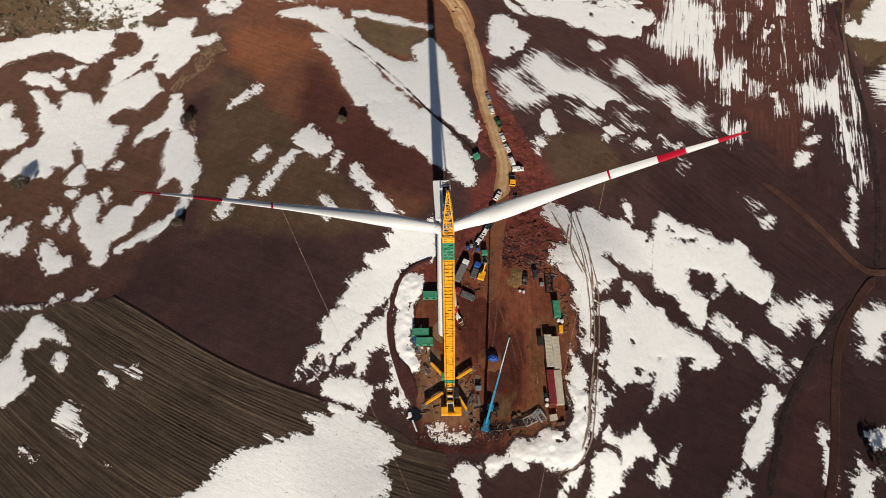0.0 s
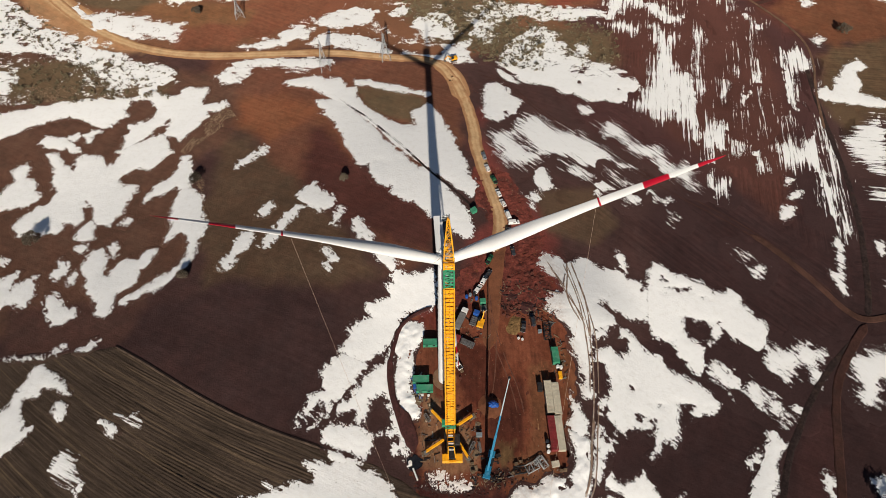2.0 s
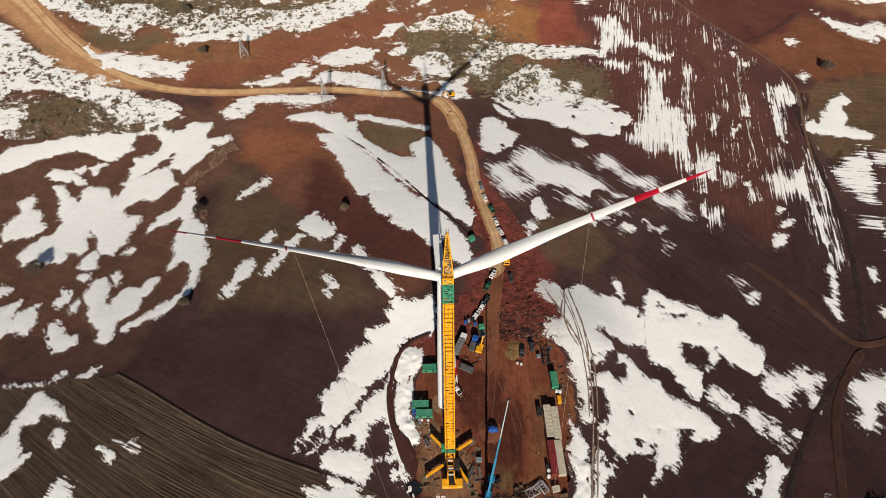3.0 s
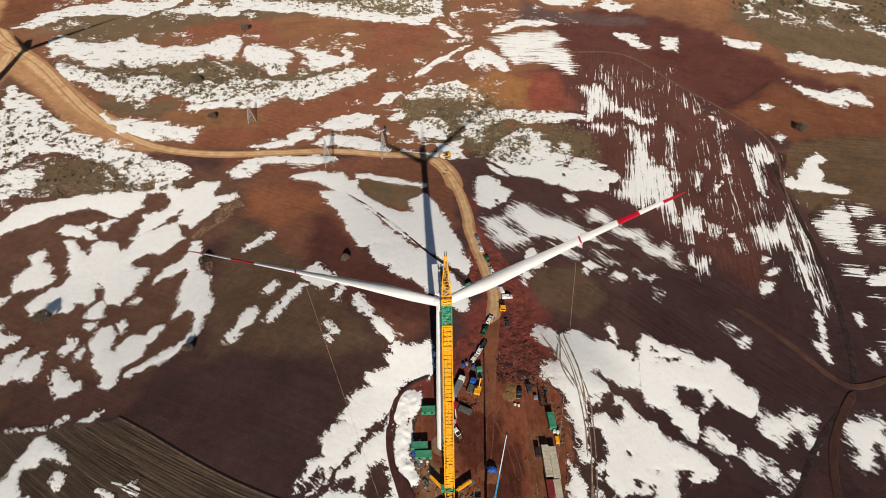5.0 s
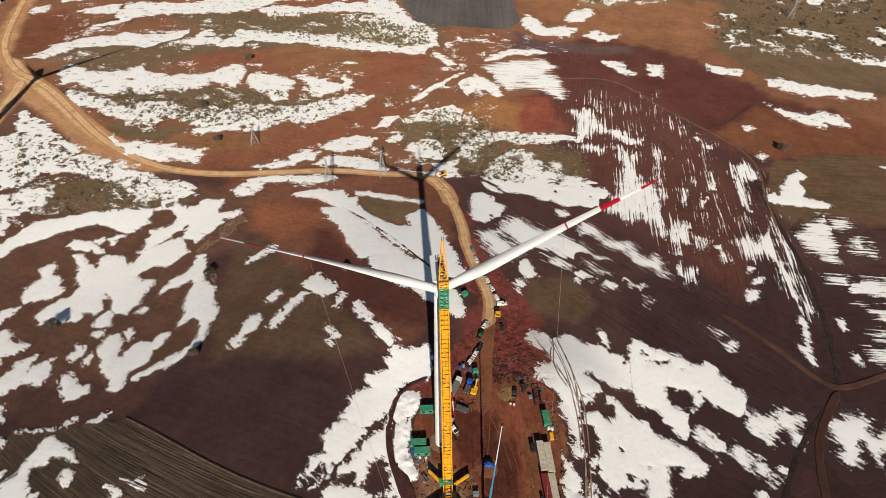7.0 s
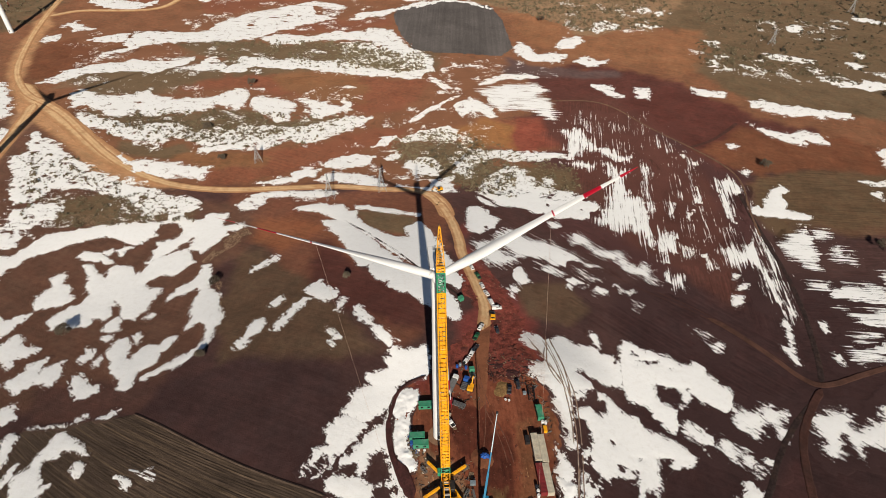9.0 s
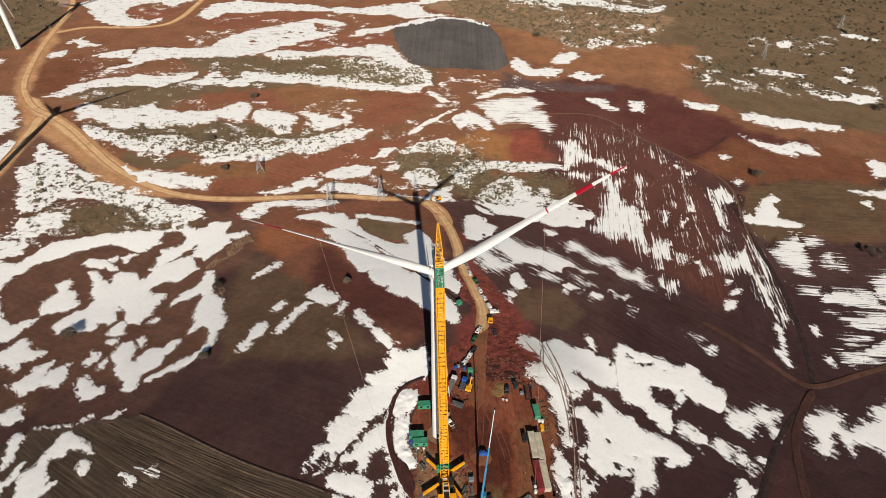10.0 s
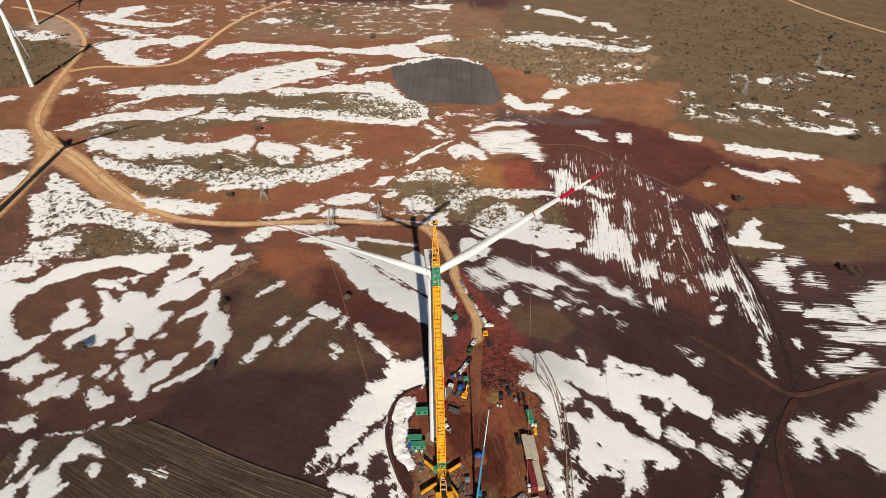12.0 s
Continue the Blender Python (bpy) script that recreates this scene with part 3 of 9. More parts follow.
def tilled(name, outline, turn, step, mat, label, deep, pitch, swing=0.0):
    """A tilled field: furrows as real ridges, cut to its outline; swing: how fast they bend away from one another."""
    c, s = math.cos(radians(turn)), math.sin(radians(turn))
    p = np.array(outline, float)
    a, b = p[:, 0] * c + p[:, 1] * s, -p[:, 0] * s + p[:, 1] * c
    u, v = np.meshgrid(np.arange(a.min() - 6, a.max() + 6, 2.0 if swing else 3.0), np.arange(b.min() - 6, b.max() + 6, step))
    x, y = u * c - v * s, u * s + v * c
    d = inside(x, y, outline) + 0.7 * fractal(x / 6, y / 6, 5)

    def furrow(u, v):
        return (v + u + 75 + 1 / swing) * np.exp(-swing * (u + 85)) if swing else v
    across = furrow(u, v)
    wave = np.sin(2 * math.pi * (across + 0.35 * fractal(u / 14, across / 3, 9, 2)) / pitch)
    ridge = deep * (wave * (0.55 + 0.6 * fractal(u / 30, across / 4, 6, 2)) + 0.7 * fractal(u / 9, across / pitch, 7, 2))
    z = land(x, y) + 0.2 + np.minimum(0, d * 0.45) + ridge * np.clip(d / 2, 0, 1)
    keep = (d[:-1, :-1] > -1.2) & (d[1:, 1:] > -1.2)
    ob, pts = sheet(name, x, y, z, keep, mat)
    pu, pv = pts[:, 0] * c + pts[:, 1] * s, -pts[:, 0] * s + pts[:, 1] * c
    layer = ob.data.attributes.new("furrow", "FLOAT_VECTOR", "POINT")
    layer.data.foreach_set("vector", np.stack([furrow(pu, pv), 0.02 * pu, pu * 0], -1).astype(np.float32).reshape(-1))
    return tagged(ob, label, "field", kind="structure")


tilled("ploughed_field", PLOUGHED, -24, 0.25, TILTH, "dark grey-brown ploughed field with long furrows", 0.12, 1.0, 0.0022)
tilled("tilled_field", [(-27, 576), (-21, 602), (33, 624), (79, 603), (87, 564), (89, 489), (76, 471), (14, 478), (-6, 485), (-18, 522)], 86, 1.2, GREY_TILTH,
       "slate-grey tilled field standing out among brown ones", 0.08, 4.0)


def churned(outline, seed):
    """Earth turned over by machines: lumps and ruts with real relief."""
    p = np.array(outline, float)
    x, y = np.meshgrid(np.arange(p[:, 0].min() - 4, p[:, 0].max() + 4, 0.35), np.arange(p[:, 1].min() - 4, p[:, 1].max() + 4, 0.35))
    d = inside(x, y, outline) + 2.2 * fractal(x / 4, y / 4, seed)
    rough = 0.8 * fractal((x + 0.6 * y) / 2.2, (y - 0.6 * x) / 1.4, seed + 1, 4) + 0.5 * fractal(x / 0.8, y / 0.8, seed + 2, 2)
    z = land(x, y) + 0.1 + np.clip(d / 2.5, -0.3, 1) * (0.1 + 0.27 * rough)
    keep = d[:-1, :-1] > -0.6
    ob, _ = sheet("churned_earth", x, y, z, keep, CHURN)
    return tagged(ob, "dark red earth churned up by machines", "earth", kind="structure")


def soil_at(x, y):
    """Soil colour of the fields at points of the plan."""
    xs, ys = gx[0], gy[:, 0]
    i, j = np.clip(np.searchsorted(xs, x) - 1, 0, len(xs) - 2), np.clip(np.searchsorted(ys, y) - 1, 0, len(ys) - 2)
    fx, fy = ((x - xs[i]) / (xs[i + 1] - xs[i]))[..., None], ((y - ys[j]) / (ys[j + 1] - ys[j]))[..., None]
    colour = (SOILS[j, i] * (1 - fx) + SOILS[j, i + 1] * fx) * (1 - fy) + (SOILS[j + 1, i] * (1 - fx) + SOILS[j + 1, i + 1] * fx) * fy
    return np.where((inside(x, y, PLOUGHED) > 0)[..., None], PLOUGH, colour)


PATCHES = []


def snow_patch(edge, outline, hole=None):
    """A patch of lying snow whose edge thaws raggedly, or in streaks along old furrows."""
    p = np.array(outline, float)
    mid = p.mean(0)
    step = 0.6 if mid[1] < 165 else 0.8 if mid[1] < 300 else 1.2 if mid[1] < 480 else 1.8
    streaky = edge in ("rows", "plough", "comb", "flat", "sparse", "furrow")
    ploughed = mid[0] < 0 and bool(inside(mid[:1], mid[1:], PLOUGHED)[0] > 0)
    grow = 13 if streaky else 5
    x, y = np.meshgrid(np.arange(p[:, 0].min() - grow, p[:, 0].max() + grow, step), np.arange(p[:, 1].min() - grow, p[:, 1].max() + grow, step))
    d = inside(x, y, outline)
    if hole:
        d = np.minimum(d, -inside(x, y, hole))
    wide = step / 0.6
    turn = {"rows": 77, "sparse": 77, "plough": -45, "comb": -45, "flat": -5, "furrow": -24}.get(edge, -24)
    c, s = math.cos(radians(turn)), math.sin(radians(turn))
    u, v = x * c + y * s, -x * s + y * c
    fine = fractal(x / (1.8 * wide), y / (1.8 * wide), 12)
    body = fractal(x / (6 * wide ** 0.5), y / 6, 11)
    streak = fractal(u / 22, v / (1.4 * wide), 13, 2)
    most = 2.6 if edge == "rag" else 2.2
    if edge == "sparse":
        d = np.minimum(d * 0.3, 1.0) + 3.6 * fractal(x / 18, y / 26, 19, 3) - 4.9
    elif streaky:
        d = 0.75 * d + 1.5 * body + 0.8 * streak - (0.7 if edge == "rows" else 0.2)
        most = {"flat": 2.5, "rows": 2.7}.get(edge, 3.4)
    elif edge == "scrub":
        d = np.minimum(d, 3) + 3.6 * fractal(x / 8, y / 5, 15, 4) - 0.5
        most = 2.0
    elif edge == "crumbs":
        d = np.minimum(d * 0.25, 0.8) + 3.2 * fractal(x / 10, y / 9, 15, 4) - 2.75
        most = 1.6
    elif edge == "rag":
        d = d + 0.35 * wide + wide * (0.7 * body + 0.7 * fine + 0.8 * fractal(x / (4 * wide), y / (3.5 * wide), 21))
        d = np.minimum(d, -0.6 + 9 * np.clip(1.0 - fractal(x / 7, y / 7, 16), 0, 1))
    elif edge == "heap":
        d = 1.5 * d + 0.8 + 0.5 * body + 0.4 * fine
    else:
        d = d + 0.4 * wide + wide ** 1.2 * (0.5 * body + 0.6 * fine + 0.7 * fractal(x / (4 * wide), y / (3.5 * wide), 21))
    thick = 0.35 if edge == "heap" else 0.2
    rise = thick * (1 - np.exp(-np.maximum(d - 0.2, 0) * 0.4))
    PATCHES.append(edge)
    z = land(x, y) + 0.05 + 0.009 * (len(PATCHES) % 9) + rise + np.minimum(0, (d + (0.7 if ploughed else 5.8 if streaky else 1.8 if mid[1] < 240 else 4.2)) * 0.5) + np.where(d > 1, 0.05 * (body + fine) * (6 if edge == "heap" else 0.4), 0)
    if mid[0] < 0 and mid[1] < 80:
        z = z + 0.24 * np.clip(inside(x, y, PLOUGHED) / 2 + 1, 0, 1)
    hit = d > (-1.1 if ploughed else -6.0 if streaky else -2.1 if mid[1] < 240 else -4.5)
    keep = hit[:-1, :-1] | hit[1:, :-1] | hit[:-1, 1:] | hit[1:, 1:]
    if not keep.any():
        return
    coat = {"sparse": "rows", "heap": "soft"}.get(edge, edge)
    ob, pts = sheet("snow_patch", x, y, z, keep, SNOWS["far" if coat in ("soft", "rag") and mid[1] > 240 else coat])
    i, j = np.rint((pts[:, 0] - x[0, 0]) / step).astype(int), np.rint((pts[:, 1] - y[0, 0]) / step).astype(int)
    a = ob.data.attributes.new("depth", "FLOAT", "POINT")
    a.data.foreach_set("value", np.minimum(d[j, i], most).astype(np.float32))
    if np.hypot(mid[0] - 16, mid[1] - 70) < 80:
        # dust and mud thrown over the snow round the pad
        a = ob.data.attributes.new("dust", "FLOAT", "POINT")
        a.data.foreach_set("value", np.clip(0.4 + inside(pts[:, 0], pts[:, 1], PAD_OUTLINE) / 9, 0, 0.4) * ((pts[:, 0] > 20) | (pts[:, 1] < 36)).astype(np.float32))
    a = ob.data.attributes.new("soil", "FLOAT_COLOR", "POINT")
    under = soil_at(pts[:, 0], pts[:, 1])
    a.data.foreach_set("color", np.concatenate([under, np.ones((len(pts), 1))], -1).astype(np.float32).reshape(-1))
    tagged(ob, "dirty white heap of cleared snow" if edge == "heap" else "patch of old white snow thawing in streaks along furrows" if streaky
           else "thin snow broken up by scrub and stones" if edge in ("scrub", "crumbs") else "patch of old white snow with ragged thawing edges",
           "snow", "snow patches on the fields", "structure")


# the working pad: trodden earth, wet and dark where machines turn, dry and sandy at its rim
PAD_BROWN, PAD_TAN, PAD_WET, PAD_RIM = (0.155, 0.056, 0.031), (0.2, 0.118, 0.068), (0.082, 0.027, 0.017), (0.165, 0.074, 0.038)
PAD_OLIVE, PAD_CRIMSON, PAD_BLACK, PAD_MUD = (0.14, 0.092, 0.045), (0.14, 0.04, 0.028), (0.045, 0.019, 0.016), (0.055, 0.019, 0.017)
PAD_OUTLINE = [(-21.2, 70.9), (-18.4, 72.5), (-15.5, 86.3), (-8.5, 91.5), (-1.3, 98.5), (3.6, 104.3), (13.8, 111.5), (23.0, 113.9), (27.8, 116.9), (41.5, 120.7), (48.5, 108.9), (46.5, 96.6), (46.1, 84.5), (48.7, 75.4), (51.6, 62.5), (48.9, 56.9), (44.2, 51.0), (41.6, 40.1), (41.3, 32.4), (36.1, 28.0), (30.0, 23.3), (17.6, 20.5), (8.1, 20.6), (-4.1, 21.7), (-8.9, 22.5), (-12.1, 31.9), (-15.8, 42.5), (-18.8, 52.4), (-20.9, 61.7)]
px_, py_ = np.meshgrid(np.arange(-28, 62, 0.4), np.arange(18, 142, 0.4))
pad_soil = np.empty(px_.shape + (3,))
pad_soil[:] = PAD_BROWN


def pad_stain(colour, outline):
    """Lets a patch of other earth show on the pad."""
    global pad_soil
    d = inside(px_, py_, outline) + 1.6 * fractal(px_ / 5, py_ / 6, 41) + 1.1 * fractal(px_ / 1.5, py_ / 1.8, 42)
    w = np.clip(d / 2.6 + 0.5, 0, 1)[..., None]
    pad_soil = pad_soil * (1 - w) + np.array(colour) * w


pad_stain(PAD_BROWN, [(-9.5, 80.4), (1.2, 82.6), (3.1, 67.0), (-5.2, 62.8), (-10.3, 62.8), (-12.4, 67.1)])
pad_stain(PAD_TAN, [(-10.2, 52.4), (-4.1, 58.6), (2.9, 52.3), (9.7, 44.2), (12.3, 32.7), (2.6, 30.5), (-8.6, 31.9), (-9.9, 42.4)])
pad_stain(PAD_WET, [(19.5, 62.6), (29.4, 64.0), (29.0, 52.1), (27.4, 39.2), (24.9, 33.5), (19.7, 33.0), (16.5, 40.3), (15.3, 50.2), (10.0, 54.3), (4.1, 62.7), (3.1, 69.2), (8.5, 75.7), (15.9, 76.8), (24.1, 72.3)])
pad_stain(PAD_WET, [(3.3, 82.5), (11.8, 81.3), (13.6, 72.4), (6.2, 69.1), (3.2, 73.5)])
pad_stain(PAD_RIM, [(30.1, 67.8), (38.0, 68.9), (35.2, 33.4), (28.7, 31.6), (28.4, 42.1), (30.6, 52.1)])
pad_stain(PAD_RIM, [(42.1, 75.4), (47.2, 73.2), (50.3, 62.4), (48.1, 57.7), (43.1, 52.0), (41.8, 60.3)])
pad_stain(PAD_OLIVE, [(18.0, 39.9), (23.3, 39.2), (24.9, 33.5), (19.1, 32.2)])
pad_stain(PAD_CRIMSON, [(21.8, 89.3), (20.7, 98.9), (22.4, 110.4), (27.7, 115.2), (40.7, 118.3), (47.1, 108.8), (45.8, 98.6), (39.9, 92.7), (32.6, 89.7)])
pad_stain(PAD_BLACK, [(22.1, 100.2), (29.9, 98.4), (38.4, 99.5), (40.9, 93.5), (33.7, 90.2), (22.4, 88.4)])
pad_stain(PAD_CRIMSON, [(3.6, 103.3), (13.0, 105.9), (14.5, 98.5), (10.4, 92.3), (4.0, 89.0)])
pad_stain(PAD_CRIMSON, [(-15.1, 86.8), (-8.5, 90.5), (-2.0, 96.6), (0.8, 87.6), (-1.6, 82.6), (-8.4, 84.5), (-12.7, 86.4)])
pad_stain(PAD_MUD, [(-19.8, 72.5), (-18.5, 71.9), (-18.3, 62.8), (-16.0, 52.5), (-12.8, 50.0), (-9.5, 46.8), (-9.8, 39.5), (-8.0, 31.9), (-7.4, 23.6), (-9.7, 25.4), (-11.3, 32.8), (-13.7, 37.6), (-15.4, 44.4), (-17.8, 52.4), (-19.9, 60.7), (-20.7, 69.2)])
pad_stain(PAD_MUD, [(-6.6, 29.8), (-3.2, 26.1), (10.2, 25.2), (17.9, 27.4), (19.7, 25.2), (13.8, 21.6), (8.1, 21.3), (-4.1, 22.3), (-8.0, 26.3)])
pad_stain(PAD_MUD, [(-10.3, 29.1), (-5.9, 27.9), (-3.2, 24.8), (10.1, 24.3), (17.8, 25.0), (27.3, 24.9), (30.8, 21.5), (17.5, 18.4), (8.1, 18.4), (-5.1, 19.0), (-10.2, 21.0)])
pad_stain(PAD_RIM, [(21.6, 33.5), (26.5, 37.3), (30.7, 33.5), (39.3, 32.1), (37.9, 27.2), (29.2, 25.8), (22.7, 27.7)])
pad_stain(PAD_BLACK, [(12.2, 30.8), (20.0, 31.1), (22.7, 28.8), (18.7, 25.5), (13.6, 26.0)])
# drag marks along the way of the machines, and scraped spots
drag = 1 + 0.2 * fractal(px_ / 0.7, py_ / 9, 43, 3) + 0.22 * fractal((px_ + 0.5 * py_) / 1.3, (py_ - 0.5 * px_) / 2.6, 44, 4)
pad_soil = pad_soil * np.clip(drag, 0.45, 1.6)[..., None]
d_ = inside(px_, py_, PAD_OUTLINE) + 1.3 * fractal(px_ / 4, py_ / 4, 45) + 0.8 * fractal(px_ / 1.2, py_ / 1.2, 46)
relief = fractal(px_ / 0.8, py_ / 2.4, 47, 3) * np.clip((d_ - 1.5) / 3, 0, 1)
pz_ = land(px_, py_) + 0.05 + 0.07 * relief + np.minimum(0, d_ * 0.25)
whole = d_[:-1, :-1] > -0.8
joined = np.zeros_like(whole)
joined[105, 110] = True
for _ in range(500):
    grown = joined.copy()
    grown[1:] |= joined[:-1]
    grown[:-1] |= joined[1:]
    grown[:, 1:] |= joined[:, :-1]
    grown[:, :-1] |= joined[:, 1:]
    joined = grown & whole
pad, pad_points = sheet("working_pad", px_, py_, pz_, joined, SOIL)
at_row, at_col = np.rint((pad_points[:, 1] - 18) / 0.4).astype(int), np.rint((pad_points[:, 0] + 28) / 0.4).astype(int)
layer = pad.data.attributes.new("soil", "FLOAT_COLOR", "POINT")
layer.data.foreach_set("color", np.concatenate([pad_soil[at_row, at_col], np.ones((len(pad_points), 1))], -1).astype(np.float32).reshape(-1))
tagged(pad, "trodden red-brown working pad with wet dark patches", "ground", kind="structure")


# roads, tracks and ditches: width and middle line
strip("road", 13, GRAVEL, [(-317, 394), (-299, 368), (-281, 354), (-253, 328), (-223, 296), (-198, 277), (-180, 265)])
strip("road", 5, RED_TRACK, [(17, 74), (18, 81), (19, 86), (20, 94), (21.9, 106.6), (23.9, 117.6), (25.0, 125.9)])
strip("road", 5.6, GRAVEL, [(22.9, 118.6), (25.0, 126.9), (26, 135), (25, 143), (23, 152), (21, 162), (19, 173), (17, 186), (18, 190), (14, 219), (7, 240), (8, 234), (3, 248), (-9, 255), (-26, 254), (-57, 258), (-90, 255), (-123, 252), (-147, 253), (-168, 258), (-191, 270), (-214, 288), (-237, 313), (-262, 341), (-283, 359), (-304, 372), (-325, 401), (-337, 426), (-348, 461), (-361, 509), (-373, 568), (-381, 622), (-406, 686), (-455, 759), (-507, 807), (-573, 839)])
strip("road", 6, GRAVEL, [(-366, 549), (-345, 570), (-304, 571), (-270, 578), (-258, 610), (-256, 661), (-249, 747), (-228, 829), (-198, 892), (-170, 945)])
strip("road", 6, GRAVEL, [(589, 899), (599, 802), (614, 743), (634, 690), (653, 638)])
strip("road", 9, GRAVEL, [(-4, 253), (2, 249), (8, 241), (11, 230), (13, 216)])
strip("road", 8, GRAVEL, [(-292, 359), (-287, 330), (-283, 303), (-280, 266), (-280, 221)])
strip("farm_track", 2.6, EARTH_TRACK, [(142, 136), (150, 129), (163, 112), (172, 96), (181, 92), (203, 99), (227, 106), (254, 113)])
strip("farm_track", 3.2, TRACK, [(178, 91), (163, 76), (153, 62), (146, 42), (140, 22), (131, 2)])
strip("farm_track", 2.5, TRACK, [(195, 309), (212, 316), (228, 327), (249, 346)])
strip("ditch", 3.5, DITCH_AND_SHADE, [(211, 257), (207, 228), (205, 206), (203, 177), (200, 157), (195, 136), (187, 110), (180, 94)])
strip("ditch", 3, DITCH_AND_SHADE, [(177, 89), (157, 74), (143, 60), (133, 47), (126, 38), (118, 22), (111, 6)])
strip("field_margin", 1.3, MARGIN, [(102, 382), (136, 384), (156, 374), (176, 337), (200, 308), (217, 281), (217, 259), (209, 235), (203, 204)])
strip("ditch", 1.3, DITCH_AND_SHADE, [(-54, 222), (-46, 212), (-35, 202), (-29, 194), (-21, 185), (-12, 173), (-4, 162), (6, 152), (14, 142)])
strip("ditch", 1.5, RED_MUD, [(-4.2, 92.4), (-8.5, 90.5), (-13.4, 87.7), (-16.7, 83.8), (-17.9, 78.6), (-19.0, 73.6), (-19.7, 69.2)])
strip("ditch", 2.4, RED_MUD, [(-19.8, 71.8), (-19.8, 66.0), (-19.0, 59.6), (-17.2, 52.4), (-14.7, 46.0), (-12.6, 40.5)])
strip("ditch", 4.6, RED_MUD, [(-15.6, 52.9), (-14.1, 49.4), (-12.7, 45.2), (-11.2, 40.1), (-10.4, 36.2)])
# shade beside the field's last furrow, laid as a thin dark strip
strip("ditch", 0.7, DITCH_AND_SHADE, [(-120.9, 76.5), (-107.9, 69.5), (-95.9, 62.3), (-84.6, 55.8), (-73.9, 50.3), (-63.7, 45.8), (-53.9, 42.0), (-48.2, 40.3), (-39.9, 37.8)])
strip("field_margin", 0.6, VERGE, [(-120.9, 75.9), (-108.0, 68.9), (-96.0, 61.7), (-84.7, 55.3), (-74.0, 49.8), (-63.9, 45.3), (-54.0, 41.5), (-48.4, 39.8), (-40.1, 37.3)])
strip("wheel_track", 0.5, MUD, [(52.4, 112.6), (55.0, 94.2), (56.3, 79.9), (55.4, 65.2), (53.6, 52.5), (50.8, 39.8), (48.9, 28.9), (45.8, 21.9), (41.8, 16.9), (36.8, 13.9)])
strip("wheel_track", 0.5, MUD, [(54.5, 113.9), (56.8, 94.9), (58.9, 80.4), (57.1, 64.9), (55.4, 52.3), (52.7, 39.7), (50.7, 27.8), (47.7, 20.8), (42.7, 15.8), (37.7, 12.8)])
strip("wheel_track", 0.5, MUD, [(50.5, 113.7), (54.0, 97.1), (54.5, 82.1), (54.5, 69.3), (52.7, 56.6)])
strip("wheel_track", 0.4, MUD, [(43.6, 114.8), (46.3, 108.2), (50.2, 99.3), (52.4, 91.9), (55.4, 82.0)])
strip("wheel_track", 0.5, MUD, [(52.5, 113.8), (50.1, 107.0), (48.3, 99.6)])

strip("wheel_track", 0.7, MUD, [(54.3, 115.9), (54.6, 111.6), (56.1, 103.5), (57.0, 95.3), (56.9, 86.3), (56.2, 77.9)])
strip("wheel_track", 0.6, MUD, [(52.4, 115.0), (51.2, 105.8), (49.3, 98.5), (50.5, 92.0), (53.6, 85.2)])
strip("wheel_track", 0.5, MUD, [(44.6, 111.1), (47.3, 105.4), (49.7, 97.7), (52.3, 92.1), (55.8, 85.0)])
strip("wheel_track", 0.6, MUD, [(53.1, 47.7), (50.7, 39.8), (49.6, 32.2), (47.5, 25.0), (45.0, 19.7)])
strip("wheel_track", 0.5, MUD, [(40.8, 99.5), (45.2, 98.3), (49.2, 97.7)])
strip("wheel_track", 0.6, TRACK, [(21.7, 244.8), (37.1, 236.8), (48.8, 217.5), (63.0, 202.4), (78.4, 190.1), (91.8, 177.4), (112.2, 160.5), (133.9, 146.4), (150.4, 131.4), (161.8, 115.6), (169.3, 106.3)])
strip("wheel_track", 0.6, TRACK, [(21.6, 241.9), (36.9, 233.9), (48.5, 214.7), (62.7, 199.8), (78.0, 187.7), (91.3, 175.2), (111.2, 157.3), (132.8, 143.5), (149.2, 128.8), (160.6, 113.2), (168.0, 104.0)])
strip("wheel_track", 0.45, PAD_RUT, [(16.3, 98.9), (16.7, 87.0), (20.0, 73.4), (24.5, 60.4), (25.9, 50.1)])
strip("wheel_track", 0.45, PAD_RUT, [(18.9, 98.2), (19.2, 86.3), (22.4, 72.7), (26.9, 59.8), (28.3, 49.5)])
strip("wheel_track", 0.45, PAD_RUT, [(18.1, 101.4), (18.4, 87.0), (17.4, 73.4), (15.7, 60.5), (12.8, 48.2)])
strip("wheel_track", 0.45, PAD_RUT, [(20.8, 100.7), (21.0, 86.3), (19.9, 72.7), (18.1, 59.8), (15.2, 47.6)])

# earth churned up round the pad and the road
churned([(27, 132), (31, 148), (36, 152), (43.0, 127.9), (42.7, 118.1), (39.5, 109.6), (42.6, 101.0), (40, 93), (24, 94)], 70)
churned([(14, 165), (18, 165), (24, 141), (24, 132), (21, 133), (17, 147)], 75)
churned([(24, 168), (27, 168), (37, 149), (35, 139), (29, 135), (29, 145)], 80)
churned([(4.0, 99.1), (10, 110), (19.9, 116.7), (19.0, 106.7), (13, 99), (7, 91)], 90)

